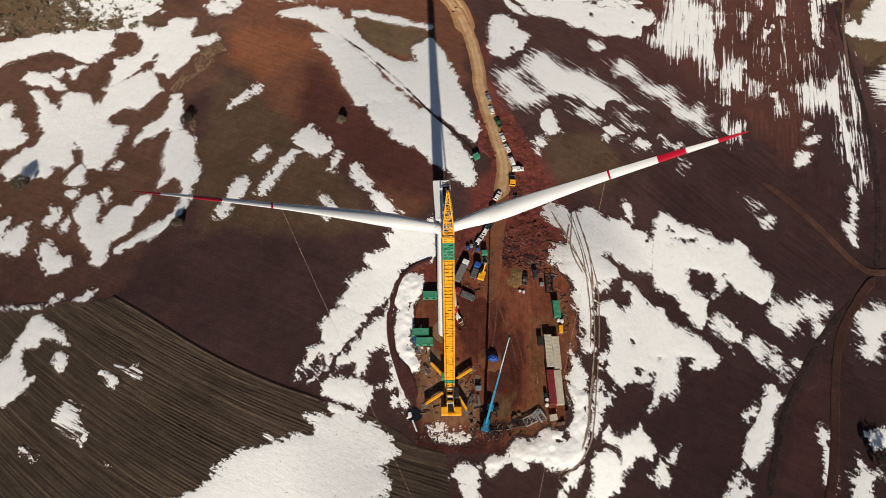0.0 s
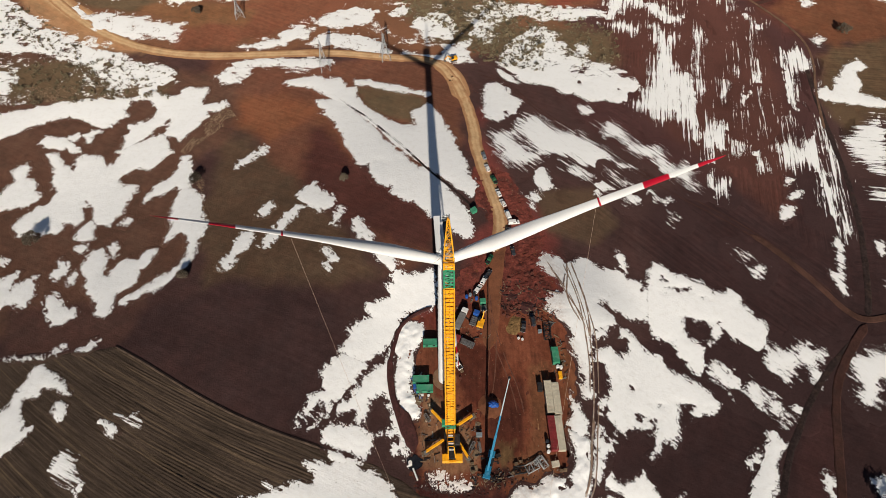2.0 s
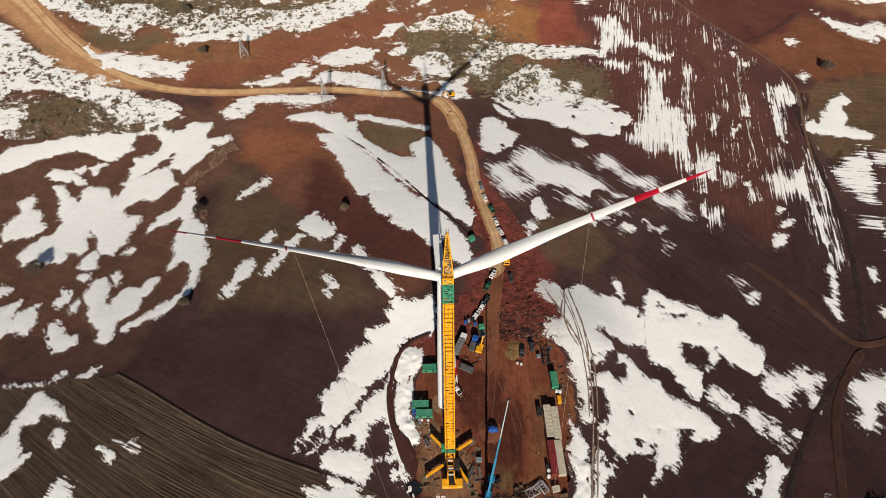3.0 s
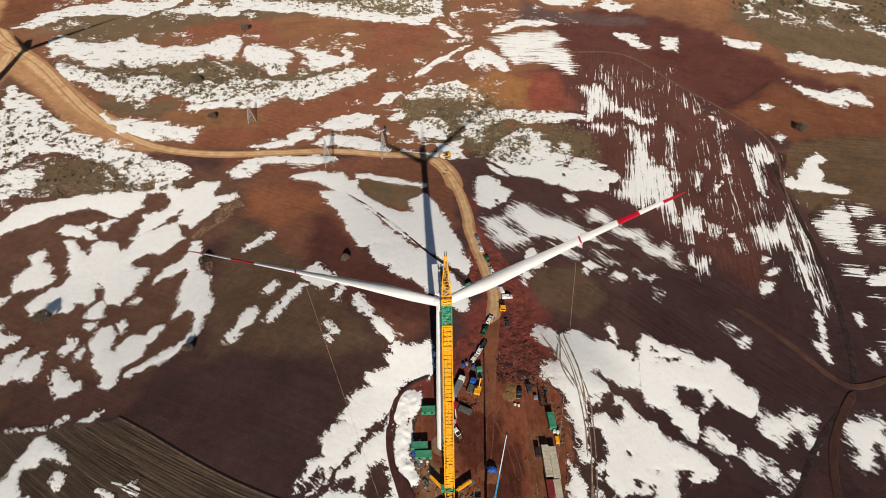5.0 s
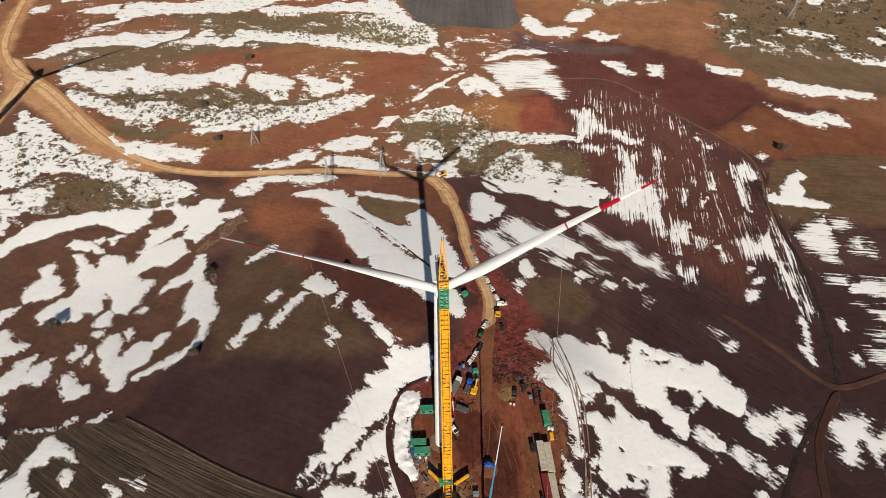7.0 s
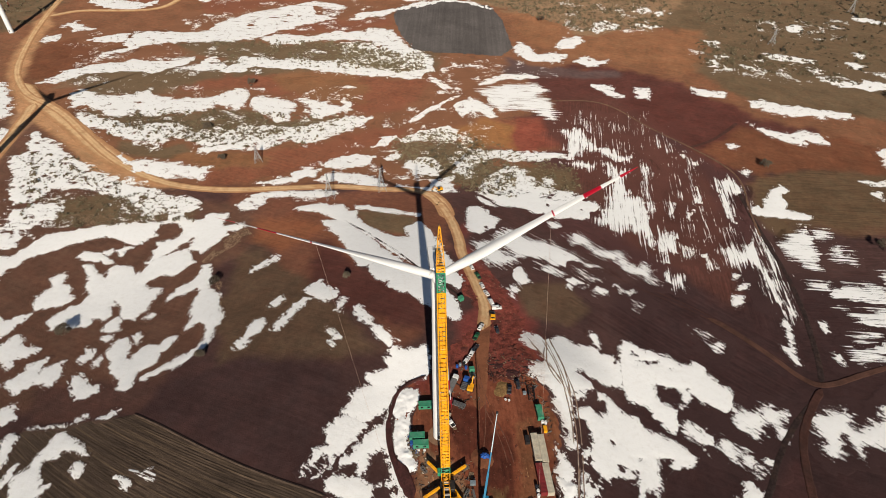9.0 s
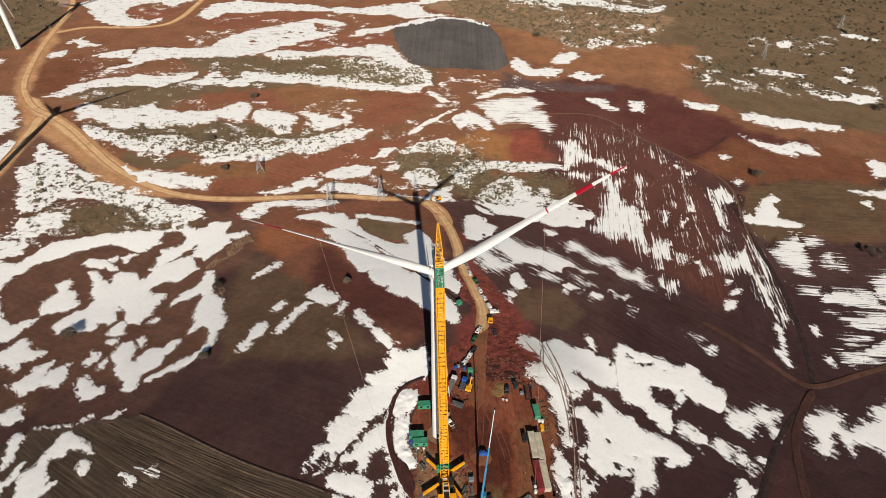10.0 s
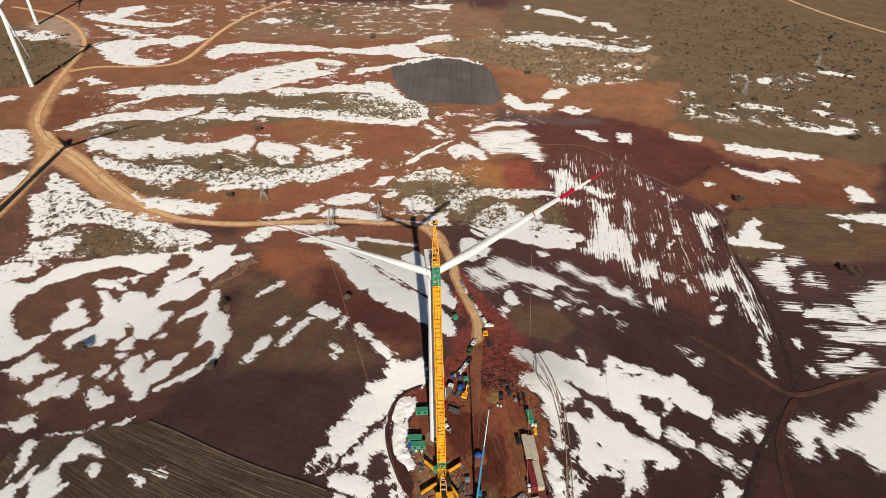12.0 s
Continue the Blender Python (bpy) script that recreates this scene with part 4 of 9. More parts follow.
# snow lying in patches: kind of edge, outline in metres
snow_patch("soft", [(-229.9, 157.2), (-224.4, 167.7), (-220.4, 176.6), (-215.5, 184.5), (-204.4, 192.6), (-199.1, 197.9), (-191.4, 201.4), (-180.4, 205.1), (-172.1, 201.9), (-167.2, 196.5), (-164.3, 199.1), (-160.0, 203.2), (-157.0, 205.8), (-159.2, 211.1), (-156.9, 216.4), (-153.1, 220.3), (-163.9, 217.9), (-179.8, 217.2), (-188.4, 214.5), (-196.7, 211.3), (-204.7, 208.1), (-215.3, 204.2), (-218.7, 198.3), (-220.5, 192.3), (-224.6, 185.6), (-231.1, 181.3), (-238.7, 174.2)])
snow_patch("soft", [(-155.6, 225.1), (-152.2, 232.5), (-148.2, 236.8), (-140.9, 236.3), (-138.1, 233.9), (-143.7, 228.8), (-147.4, 223.9), (-143.9, 223.2), (-137.6, 220.2), (-134.0, 223.4), (-131.8, 226.7), (-121.2, 226.9), (-120.0, 222.4), (-122.6, 216.3), (-121.5, 213.9), (-116.5, 214.6), (-110.1, 217.0), (-108.6, 213.3), (-111.4, 210.1), (-116.2, 209.8), (-118.8, 204.3), (-121.8, 198.6), (-124.0, 193.7), (-126.8, 190.0), (-131.6, 193.1), (-135.2, 194.3), (-135.2, 205.3), (-137.7, 201.5), (-141.3, 197.0), (-145.0, 192.1), (-147.2, 187.7), (-150.8, 185.2), (-154.7, 183.0), (-153.3, 187.7), (-153.3, 195.0), (-154.7, 200.5), (-150.8, 201.4), (-146.2, 202.6), (-143.5, 206.4), (-142.6, 211.1), (-145.1, 216.1), (-148.2, 219.9), (-152.9, 219.7)])
snow_patch("soft", [(-154.8, 183.3), (-146.7, 188.1), (-141.7, 191.8), (-135.8, 193.6), (-132.8, 188.7), (-129.0, 181.9), (-132.2, 178.4), (-133.8, 174.1), (-137.6, 171.4), (-142.6, 172.2), (-145.9, 169.8), (-150.1, 166.4), (-150.7, 164.0), (-146.0, 161.1), (-140.8, 161.0), (-139.0, 157.5), (-141.1, 150.8), (-141.4, 145.8), (-144.2, 142.7), (-144.9, 137.2), (-147.6, 137.9), (-151.9, 139.7), (-156.4, 147.9), (-160.2, 151.9), (-159.8, 146.3), (-157.2, 140.7), (-160.0, 138.2), (-165.9, 139.8), (-164.7, 135.7), (-166.8, 133.5), (-173.9, 133.5), (-177.4, 130.4), (-181.9, 131.8), (-185.6, 136.4), (-185.0, 141.1), (-180.9, 146.0), (-175.4, 151.0), (-175.0, 157.0), (-178.6, 162.5), (-180.8, 171.0), (-186.5, 179.3), (-182.6, 180.6), (-177.2, 173.9), (-170.8, 169.6), (-173.7, 178.9), (-168.5, 180.5), (-161.6, 179.3), (-157.3, 173.4), (-154.6, 175.8), (-153.3, 180.5)])
snow_patch("soft", [(-191.9, 186.0), (-190.5, 189.7), (-184.2, 190.1), (-177.3, 193.0), (-176.0, 191.3), (-179.9, 188.5), (-176.3, 185.2), (-172.2, 180.0), (-176.5, 181.6), (-179.6, 185.0), (-182.1, 183.1), (-186.2, 183.9), (-188.7, 183.7)])
snow_patch("soft", [(-173.4, 193.2), (-170.3, 196.3), (-167.1, 196.4), (-169.3, 192.7), (-170.2, 188.3), (-171.9, 189.7)])
snow_patch("soft", [(-196.3, 172.8), (-193.7, 173.7), (-191.8, 170.4), (-191.8, 165.3), (-187.2, 163.8), (-183.7, 157.3), (-180.9, 154.1), (-184.4, 149.1), (-189.7, 147.3), (-195.7, 144.5), (-199.6, 154.9), (-195.6, 160.0), (-194.3, 163.4), (-197.7, 168.3)])
snow_patch("soft", [(-122.8, 178.7), (-119.2, 179.3), (-117.0, 172.2), (-116.3, 165.0), (-114.0, 157.8), (-110.0, 154.0), (-107.3, 152.7), (-105.9, 143.5), (-101.8, 135.0), (-101.8, 130.2), (-102.5, 123.2), (-102.5, 116.6), (-105.0, 111.9), (-108.5, 105.7), (-111.8, 101.2), (-117.1, 99.7), (-121.8, 96.5), (-125.2, 94.6), (-126.8, 96.0), (-123.8, 99.3), (-119.2, 102.8), (-115.6, 106.1), (-110.5, 108.6), (-106.1, 114.0), (-105.2, 119.8), (-107.2, 128.2), (-111.4, 131.6), (-114.8, 128.2), (-116.7, 126.1), (-116.7, 133.0), (-117.8, 138.9), (-118.8, 146.2), (-119.1, 151.3), (-118.0, 157.0), (-121.2, 159.3), (-126.1, 155.2), (-130.3, 154.4), (-133.4, 150.5), (-133.3, 155.5), (-130.4, 161.3), (-125.3, 164.8), (-123.1, 170.8)])
snow_patch("soft", [(-148.5, 119.5), (-145.9, 122.4), (-142.5, 122.8), (-139.5, 119.1), (-139.1, 114.7), (-137.5, 108.8), (-135.5, 109.6), (-134.5, 113.5), (-132.9, 115.8), (-129.9, 117.7), (-124.8, 116.8), (-123.0, 121.1), (-119.8, 121.8), (-119.8, 118.5), (-120.7, 113.6), (-122.9, 110.8), (-122.7, 106.6), (-124.9, 102.6), (-128.7, 100.1), (-128.5, 96.1), (-128.2, 92.1), (-129.6, 89.6), (-133.3, 90.6), (-135.4, 95.1), (-139.7, 100.6), (-143.0, 103.5), (-143.7, 107.7), (-148.7, 113.6), (-148.1, 117.1)])
snow_patch("rag", [(-160.5, 111.1), (-159.3, 113.9), (-158.6, 118.3), (-155.0, 116.7), (-152.9, 113.8), (-154.7, 110.9), (-157.0, 108.2)])
snow_patch("rag", [(-152.5, 106.6), (-151.8, 109.4), (-150.1, 114.2), (-147.6, 112.1), (-148.2, 109.3), (-149.0, 105.1), (-150.0, 103.8)])
snow_patch("rag", [(-157.1, 98.6), (-155.4, 101.2), (-152.6, 99.8), (-150.2, 98.4), (-147.0, 94.3), (-143.6, 94.1), (-141.6, 90.2), (-144.3, 89.0), (-146.4, 87.1), (-148.9, 86.2), (-153.4, 90.6), (-154.5, 94.5)])
snow_patch("soft", [(-157.2, 130.3), (-156.4, 135.0), (-154.4, 139.7), (-151.5, 136.5), (-149.9, 130.1), (-152.2, 128.7), (-154.7, 128.7)])
snow_patch("soft", [(-154.9, 124.2), (-153.6, 127.2), (-150.6, 125.6), (-150.0, 122.5), (-152.9, 122.0)])
snow_patch("rag", [(-140.9, 125.2), (-138.9, 126.6), (-136.6, 123.4), (-136.5, 119.5), (-139.8, 122.1)])
snow_patch("rag", [(-140.6, 137.0), (-137.5, 141.4), (-135.5, 139.0), (-138.3, 136.0)])
snow_patch("soft", [(-80.9, 232.1), (-74.8, 234.4), (-67.6, 236.8), (-52.6, 234.2), (-47.6, 227.7), (-43.8, 227.7), (-43.3, 220.3), (-37.8, 212.5), (-28.9, 203.5), (-20.3, 197.0), (-12.0, 196.3), (-13.5, 201.5), (-14.2, 208.3), (-9.4, 209.8), (-5.7, 214.6), (-0.9, 206.5), (3.1, 195.6), (7.8, 183.3), (10.7, 173.6), (13.4, 162.5), (16.3, 153.9), (13.8, 148.3), (8.2, 152.3), (2.0, 158.9), (-3.0, 164.8), (-9.5, 169.4), (-17.5, 178.2), (-23.9, 185.5), (-30.8, 193.9), (-36.2, 200.0), (-41.7, 206.7), (-47.9, 213.5), (-54.6, 218.0), (-63.4, 224.9), (-72.6, 228.6), (-78.5, 229.5)])
snow_patch("soft", [(-63.1, 217.3), (-54.2, 216.7), (-46.6, 212.1), (-37.4, 202.2), (-30.2, 192.2), (-24.3, 181.8), (-17.1, 173.9), (-9.7, 165.6), (-4.6, 162.9), (1.0, 156.0), (5.9, 149.4), (10.8, 140.3), (13.6, 132.2), (12.9, 126.2), (9.5, 125.9), (3.2, 130.5), (-2.7, 136.3), (-8.7, 140.7), (-13.6, 143.8), (-19.9, 148.6), (-22.5, 153.8), (-27.6, 155.5), (-31.5, 161.7), (-30.8, 167.7), (-29.0, 171.1), (-33.5, 169.2), (-36.7, 167.4), (-39.3, 170.5), (-40.6, 176.4), (-45.4, 185.4), (-48.8, 193.0), (-52.2, 199.5), (-57.1, 206.1), (-62.0, 212.8)])
snow_patch("soft", [(-44.3, 234.3), (-37.8, 233.5), (-28.8, 231.3), (-19.9, 229.2), (-12.5, 225.6), (-5.1, 225.0), (-4.6, 221.2), (-12.4, 222.3), (-22.7, 224.3), (-31.6, 227.9), (-40.5, 229.6), (-44.9, 229.6)])
snow_patch("rag", [(-18.2, 108.7), (-14.2, 106.4), (-8.5, 107.6), (-4.0, 109.1), (-3.3, 104.6), (-3.4, 93.6), (-5.2, 91.2), (-8.5, 90.1), (-10.7, 91.2), (-13.5, 90.1), (-16.1, 86.5), (-17.7, 82.5), (-19.0, 78.8), (-21.1, 76.0), (-23.1, 73.7), (-25.7, 71.3), (-27.1, 70.1), (-30.1, 69.2), (-34.2, 71.0), (-38.3, 73.4), (-36.4, 74.8), (-35.0, 77.3), (-34.3, 79.6), (-35.4, 83.6), (-31.0, 85.7), (-28.9, 88.2), (-29.5, 91.3), (-28.8, 94.1), (-25.3, 94.8), (-21.8, 95.8), (-20.7, 98.2), (-21.2, 100.5), (-20.8, 103.0), (-19.8, 106.2)])
snow_patch("rag", [(-39.6, 69.6), (-37.2, 71.4), (-34.2, 71.0), (-29.0, 69.3), (-27.9, 67.2), (-29.8, 64.1), (-31.2, 61.3), (-33.9, 60.0), (-35.3, 58.2), (-37.0, 55.6), (-38.8, 53.0), (-39.5, 51.4), (-40.7, 48.9), (-42.0, 47.3), (-44.6, 45.5), (-46.3, 44.1), (-45.2, 47.1), (-45.9, 50.0), (-47.0, 51.8), (-46.3, 53.9), (-44.3, 56.0), (-41.9, 57.7), (-43.1, 60.2), (-43.7, 62.9), (-42.6, 65.6), (-40.8, 66.7)])
snow_patch("rag", [(-50.6, 45.3), (-48.6, 49.2), (-46.4, 50.9), (-46.7, 48.5), (-48.3, 45.9), (-50.0, 44.9)])
snow_patch("rag", [(-20.0, 73.0), (-18.5, 75.7), (-19.5, 70.5), (-19.8, 65.0), (-18.9, 59.8), (-17.6, 54.5), (-15.9, 48.4), (-14.2, 43.5), (-13.3, 39.6), (-13.8, 36.2), (-15.0, 37.2), (-15.5, 40.6), (-16.8, 45.0), (-18.1, 50.1), (-19.5, 54.5), (-20.6, 58.3), (-24.5, 56.8), (-26.3, 55.3), (-27.2, 52.2), (-27.5, 49.2), (-28.4, 46.1), (-26.8, 43.3), (-22.6, 44.1), (-24.8, 42.0), (-24.7, 39.6), (-27.4, 35.8), (-29.9, 36.9), (-35.8, 38.2), (-38.7, 39.5), (-41.1, 42.5), (-40.0, 45.9), (-37.8, 45.2), (-35.4, 45.4), (-32.7, 46.3), (-31.3, 49.0), (-31.0, 51.6), (-33.9, 51.8), (-37.0, 49.6), (-36.4, 52.0), (-34.1, 53.8), (-32.9, 57.0), (-30.6, 60.2), (-28.7, 62.8), (-26.9, 65.7), (-25.0, 68.0), (-21.9, 69.7)])
snow_patch("rag", [(-19.5, 43.5), (-18.1, 45.5), (-16.2, 46.4), (-16.0, 44.1), (-17.5, 43.0), (-19.0, 42.1)])
snow_patch("rag", [(-18.5, 37.8), (-17.0, 40.3), (-15.4, 38.7), (-15.8, 36.8), (-17.9, 37.2)])
snow_patch("heap", [(-15.6, 84.8), (-12.8, 85.8), (-8.5, 85.3), (-7.4, 82.5), (-8.4, 79.5), (-9.5, 76.5), (-11.6, 73.8), (-11.9, 69.4), (-11.9, 65.0), (-13.1, 61.8), (-11.8, 58.2), (-10.3, 54.5), (-9.3, 51.4), (-9.7, 49.4), (-11.7, 48.8), (-13.3, 51.5), (-15.0, 53.5), (-16.2, 56.6), (-16.9, 59.8), (-17.2, 64.0), (-16.7, 68.4), (-16.6, 72.8), (-18.3, 75.0), (-18.0, 78.3), (-17.0, 81.9)])
snow_patch("rag", [(41.9, 117.6), (45.7, 118.8), (49.1, 117.0), (52.4, 115.0), (55.7, 115.5), (59.3, 119.0), (63.0, 118.0), (65.4, 113.3), (71.1, 113.9), (76.0, 113.0), (78.4, 109.9), (83.1, 108.0), (86.9, 105.0), (84.0, 89.9), (76.7, 90.9), (71.9, 92.7), (64.7, 97.1), (63.7, 95.8), (68.1, 88.8), (66.8, 86.0), (59.1, 83.4), (56.5, 80.3), (55.3, 73.3), (54.4, 64.4), (53.7, 55.5), (52.1, 55.8), (50.6, 57.5), (51.1, 62.1), (49.9, 70.8), (48.0, 76.4), (49.2, 82.6), (47.0, 85.7), (40.6, 91.8), (41.0, 95.5), (46.3, 98.4), (48.7, 99.3), (46.4, 106.8), (40.7, 112.3)])
snow_patch("rag", [(76.5, 123.7), (78.7, 121.5), (79.1, 116.8), (78.4, 109.9), (77.1, 112.5), (76.8, 118.0)])
snow_patch("rag", [(85.6, 104.4), (89.1, 116.0), (93.3, 118.2), (98.7, 113.8), (107.0, 111.4), (112.7, 108.9), (115.7, 105.7), (120.4, 104.5), (124.7, 106.5), (127.2, 103.9), (125.8, 99.8), (129.1, 95.9), (131.7, 92.1), (134.8, 90.3), (133.9, 85.7), (130.8, 81.2), (127.4, 77.8), (124.9, 81.1), (118.6, 84.3), (116.7, 88.0), (112.8, 84.9), (109.9, 82.8), (108.5, 79.9), (105.2, 78.4), (102.8, 70.3), (100.2, 67.2), (97.0, 71.1), (94.3, 76.4), (92.9, 81.2), (85.3, 84.1), (82.6, 89.3)], hole=[(98.5, 92.5), (101.5, 94.7), (106.0, 91.5), (110.1, 90.3), (110.9, 86.6), (109.2, 82.8), (105.4, 80.8), (101.6, 82.6), (98.8, 86.3)])
snow_patch("comb", [(103.1, 69.6), (107.2, 75.1), (110.4, 72.7), (114.2, 69.7), (116.6, 66.7), (116.4, 63.5), (114.1, 61.2), (111.5, 59.9), (109.2, 62.1), (106.1, 65.0)])
snow_patch("comb", [(128.0, 75.8), (132.0, 81.2), (134.7, 80.8), (135.8, 78.3), (139.2, 77.9), (141.9, 78.9), (144.9, 80.9), (148.2, 83.4), (149.7, 80.9), (151.9, 78.5), (154.8, 78.5), (153.3, 75.5), (150.7, 73.6), (149.0, 67.6), (147.3, 65.3), (146.7, 68.8), (145.2, 71.2), (140.9, 72.3), (137.8, 66.4), (135.1, 65.3), (132.8, 68.7), (130.1, 71.1)])
snow_patch("comb", [(116.8, 62.9), (120.0, 64.5), (123.0, 62.9), (125.7, 60.6), (129.5, 58.4), (131.3, 55.5), (137.4, 55.1), (136.0, 52.4), (131.8, 51.8), (128.1, 50.7), (123.6, 54.0), (119.4, 58.4)])
snow_patch("rag", [(57.6, 73.5), (60.3, 76.1), (64.8, 74.9), (68.2, 73.1), (72.3, 75.7), (72.4, 80.3), (69.7, 81.7), (69.6, 85.1), (72.8, 84.7), (76.1, 82.2), (78.0, 78.9), (81.2, 75.7), (85.9, 75.5), (87.4, 71.5), (90.2, 68.6), (96.5, 66.0), (101.4, 62.7), (105.6, 57.2), (103.6, 53.8), (96.6, 52.3), (93.1, 51.6), (94.1, 55.9), (89.9, 56.9), (87.4, 52.6), (86.8, 48.3), (82.9, 40.9), (80.2, 43.9), (76.9, 39.5), (72.4, 35.3), (75.2, 39.4), (75.1, 42.5), (78.5, 46.8), (78.5, 50.0), (75.3, 50.7), (74.9, 46.5), (67.7, 45.7), (63.9, 44.0), (60.6, 44.2), (60.1, 47.1), (58.3, 50.0), (59.7, 54.3), (61.0, 61.8), (61.0, 66.1), (59.9, 69.3), (57.8, 70.1)])
snow_patch("rag", [(57.8, 82.7), (60.2, 83.0), (62.8, 84.7), (66.0, 85.9), (63.7, 82.4), (61.5, 79.8), (58.2, 78.2)])
snow_patch("rag", [(56.2, 54.0), (58.6, 56.2), (58.2, 53.0), (55.6, 50.8)])
snow_patch("rag", [(53.4, 45.7), (54.7, 44.8), (55.4, 40.8), (58.1, 39.7), (57.7, 37.2), (55.3, 35.1), (53.1, 34.1), (53.0, 29.5), (51.3, 27.2), (50.4, 29.4), (51.6, 34.1)])
snow_patch("rag", [(52.7, 28.6), (55.8, 29.0), (57.6, 27.2), (59.6, 26.0), (63.0, 27.4), (65.7, 28.6), (68.6, 30.6), (69.0, 27.3), (70.6, 25.9), (72.4, 23.7), (72.7, 21.0), (70.6, 18.5), (68.7, 20.8), (65.2, 19.4), (63.9, 17.1), (59.8, 14.0), (58.1, 10.8), (55.7, 7.4), (50.5, 4.0), (47.9, 7.4), (50.0, 17.8), (51.9, 21.4), (55.0, 21.4), (57.5, 20.5), (59.5, 19.2), (59.1, 21.4), (56.2, 24.1), (53.4, 25.9)])
snow_patch("rag", [(69.9, 13.6), (72.5, 16.4), (75.1, 19.8), (76.5, 17.4), (76.7, 13.8), (75.4, 10.8), (73.9, 11.4), (72.5, 13.7)])
snow_patch("rag", [(77.3, 19.3), (81.1, 22.2), (82.3, 23.2), (80.7, 20.3), (78.3, 18.7)])
snow_patch("soft", [(120.3, 44.9), (122.7, 46.0), (123.6, 43.4), (125.8, 41.3), (123.8, 39.3), (121.2, 36.2), (119.4, 31.1), (117.7, 27.1), (115.2, 23.2), (112.8, 20.4), (110.0, 17.5), (107.4, 17.0), (106.5, 18.5), (105.6, 20.4), (107.2, 24.2), (109.0, 28.1), (112.5, 31.1), (115.6, 35.1), (117.7, 39.2), (120.3, 42.4)])
snow_patch("rag", [(110.4, 34.1), (112.9, 37.2), (115.3, 39.9), (115.4, 38.6), (112.4, 35.1), (110.5, 32.5)])
snow_patch("rag", [(100.7, 12.9), (104.0, 16.6), (105.2, 18.1), (103.3, 13.8), (102.0, 10.1), (105.5, 11.9), (105.4, 9.2), (103.1, 6.5), (97.5, 3.9), (97.1, 6.5)])
snow_patch("rag", [(137.0, 31.1), (138.1, 29.1), (137.9, 25.1), (137.4, 20.3), (136.7, 15.5), (136.4, 10.9), (135.0, 9.1), (134.1, 11.3), (135.0, 16.5), (135.7, 22.2), (136.2, 27.1)])
snow_patch("rag", [(3.9, 16.7), (7.1, 17.7), (11.4, 16.6), (10.8, 11.1), (10.5, 4.3), (5.0, 4.3), (6.3, 7.7), (5.1, 11.1), (3.3, 13.7)])
snow_patch("heap", [(22.4, 23.3), (25.0, 25.5), (31.1, 25.1), (34.2, 28.4), (38.0, 27.8), (40.6, 25.0), (41.5, 24.1), (43.0, 25.9), (42.4, 27.8), (43.3, 29.6), (44.9, 33.3), (45.7, 38.1), (44.1, 41.0), (43.4, 44.0), (47.1, 42.0), (49.9, 40.1), (49.1, 32.4), (47.9, 25.0), (45.9, 19.5), (42.8, 16.9), (39.9, 15.8), (36.4, 15.2), (34.3, 16.5), (32.9, 18.2), (29.8, 19.4), (26.0, 18.3), (27.7, 17.0), (25.8, 15.6), (24.5, 16.5), (22.2, 18.9), (19.3, 17.7), (17.0, 15.9), (15.1, 14.2), (14.0, 15.4), (14.1, 18.0), (15.3, 19.8), (17.5, 19.8), (20.4, 19.8), (21.4, 21.5)])
snow_patch("scrub", [(-5.9, 28.1), (-4.1, 30.9), (-1.6, 30.5), (0.7, 28.1), (4.5, 27.5), (8.3, 28.0), (7.9, 25.6), (3.5, 24.9), (0.6, 26.2), (-4.1, 26.8)])
snow_patch("rag", [(37.4, 7.4), (38.7, 12.5), (41.8, 16.0), (45.7, 16.9), (45.9, 15.2), (43.0, 11.7), (40.4, 8.2)])
snow_patch("rows", [(101.2, 338.2), (112.3, 335.0), (119.9, 337.7), (123.6, 323.4), (126.6, 316.8), (131.6, 309.4), (137.6, 306.6), (142.1, 298.6), (148.5, 297.6), (146.7, 291.6), (135.3, 290.2), (132.6, 296.2), (129.3, 300.6), (126.0, 305.1), (117.7, 308.0), (110.7, 296.8), (110.0, 288.2), (105.4, 292.6), (98.5, 291.1), (102.9, 305.8), (108.9, 319.1), (106.7, 330.4)])
snow_patch("rows", [(103.6, 288.4), (110.6, 290.8), (115.2, 288.1), (122.3, 290.5), (122.3, 283.7), (116.0, 278.9), (112.1, 284.0)])
snow_patch("rows", [(128.8, 290.3), (134.6, 287.7), (136.6, 279.3), (143.0, 279.2), (137.1, 273.6), (132.1, 263.3), (135.1, 259.4), (133.7, 247.9), (137.8, 247.9), (142.6, 247.9), (141.2, 236.9), (142.8, 229.8), (138.2, 216.1), (139.1, 209.5), (132.7, 184.6), (129.8, 184.6), (129.2, 193.5), (127.5, 202.8), (124.9, 212.6), (119.7, 207.8), (113.5, 205.7), (109.8, 212.2), (104.6, 214.1), (104.9, 222.4), (110.7, 229.6), (116.6, 236.9), (120.6, 251.8), (125.8, 263.4), (127.0, 275.4)])
snow_patch("rows", [(154.6, 291.5), (155.4, 281.4), (149.5, 259.2), (150.0, 251.6), (143.2, 229.8), (138.9, 222.9), (146.3, 251.6), (150.8, 275.0)])
snow_patch("rows", [(142.8, 214.8), (144.4, 203.2), (149.2, 208.4), (148.8, 200.1), (148.0, 190.9), (146.9, 185.0), (142.5, 187.9), (139.9, 190.8), (135.7, 179.0), (132.9, 176.0), (133.1, 181.7), (134.8, 190.6), (136.9, 199.9)])
snow_patch("rows", [(129.2, 170.4), (133.7, 173.3), (132.4, 165.1), (136.9, 167.9), (140.4, 168.0), (136.4, 157.4), (133.4, 158.3), (131.5, 162.4), (128.4, 163.3)])
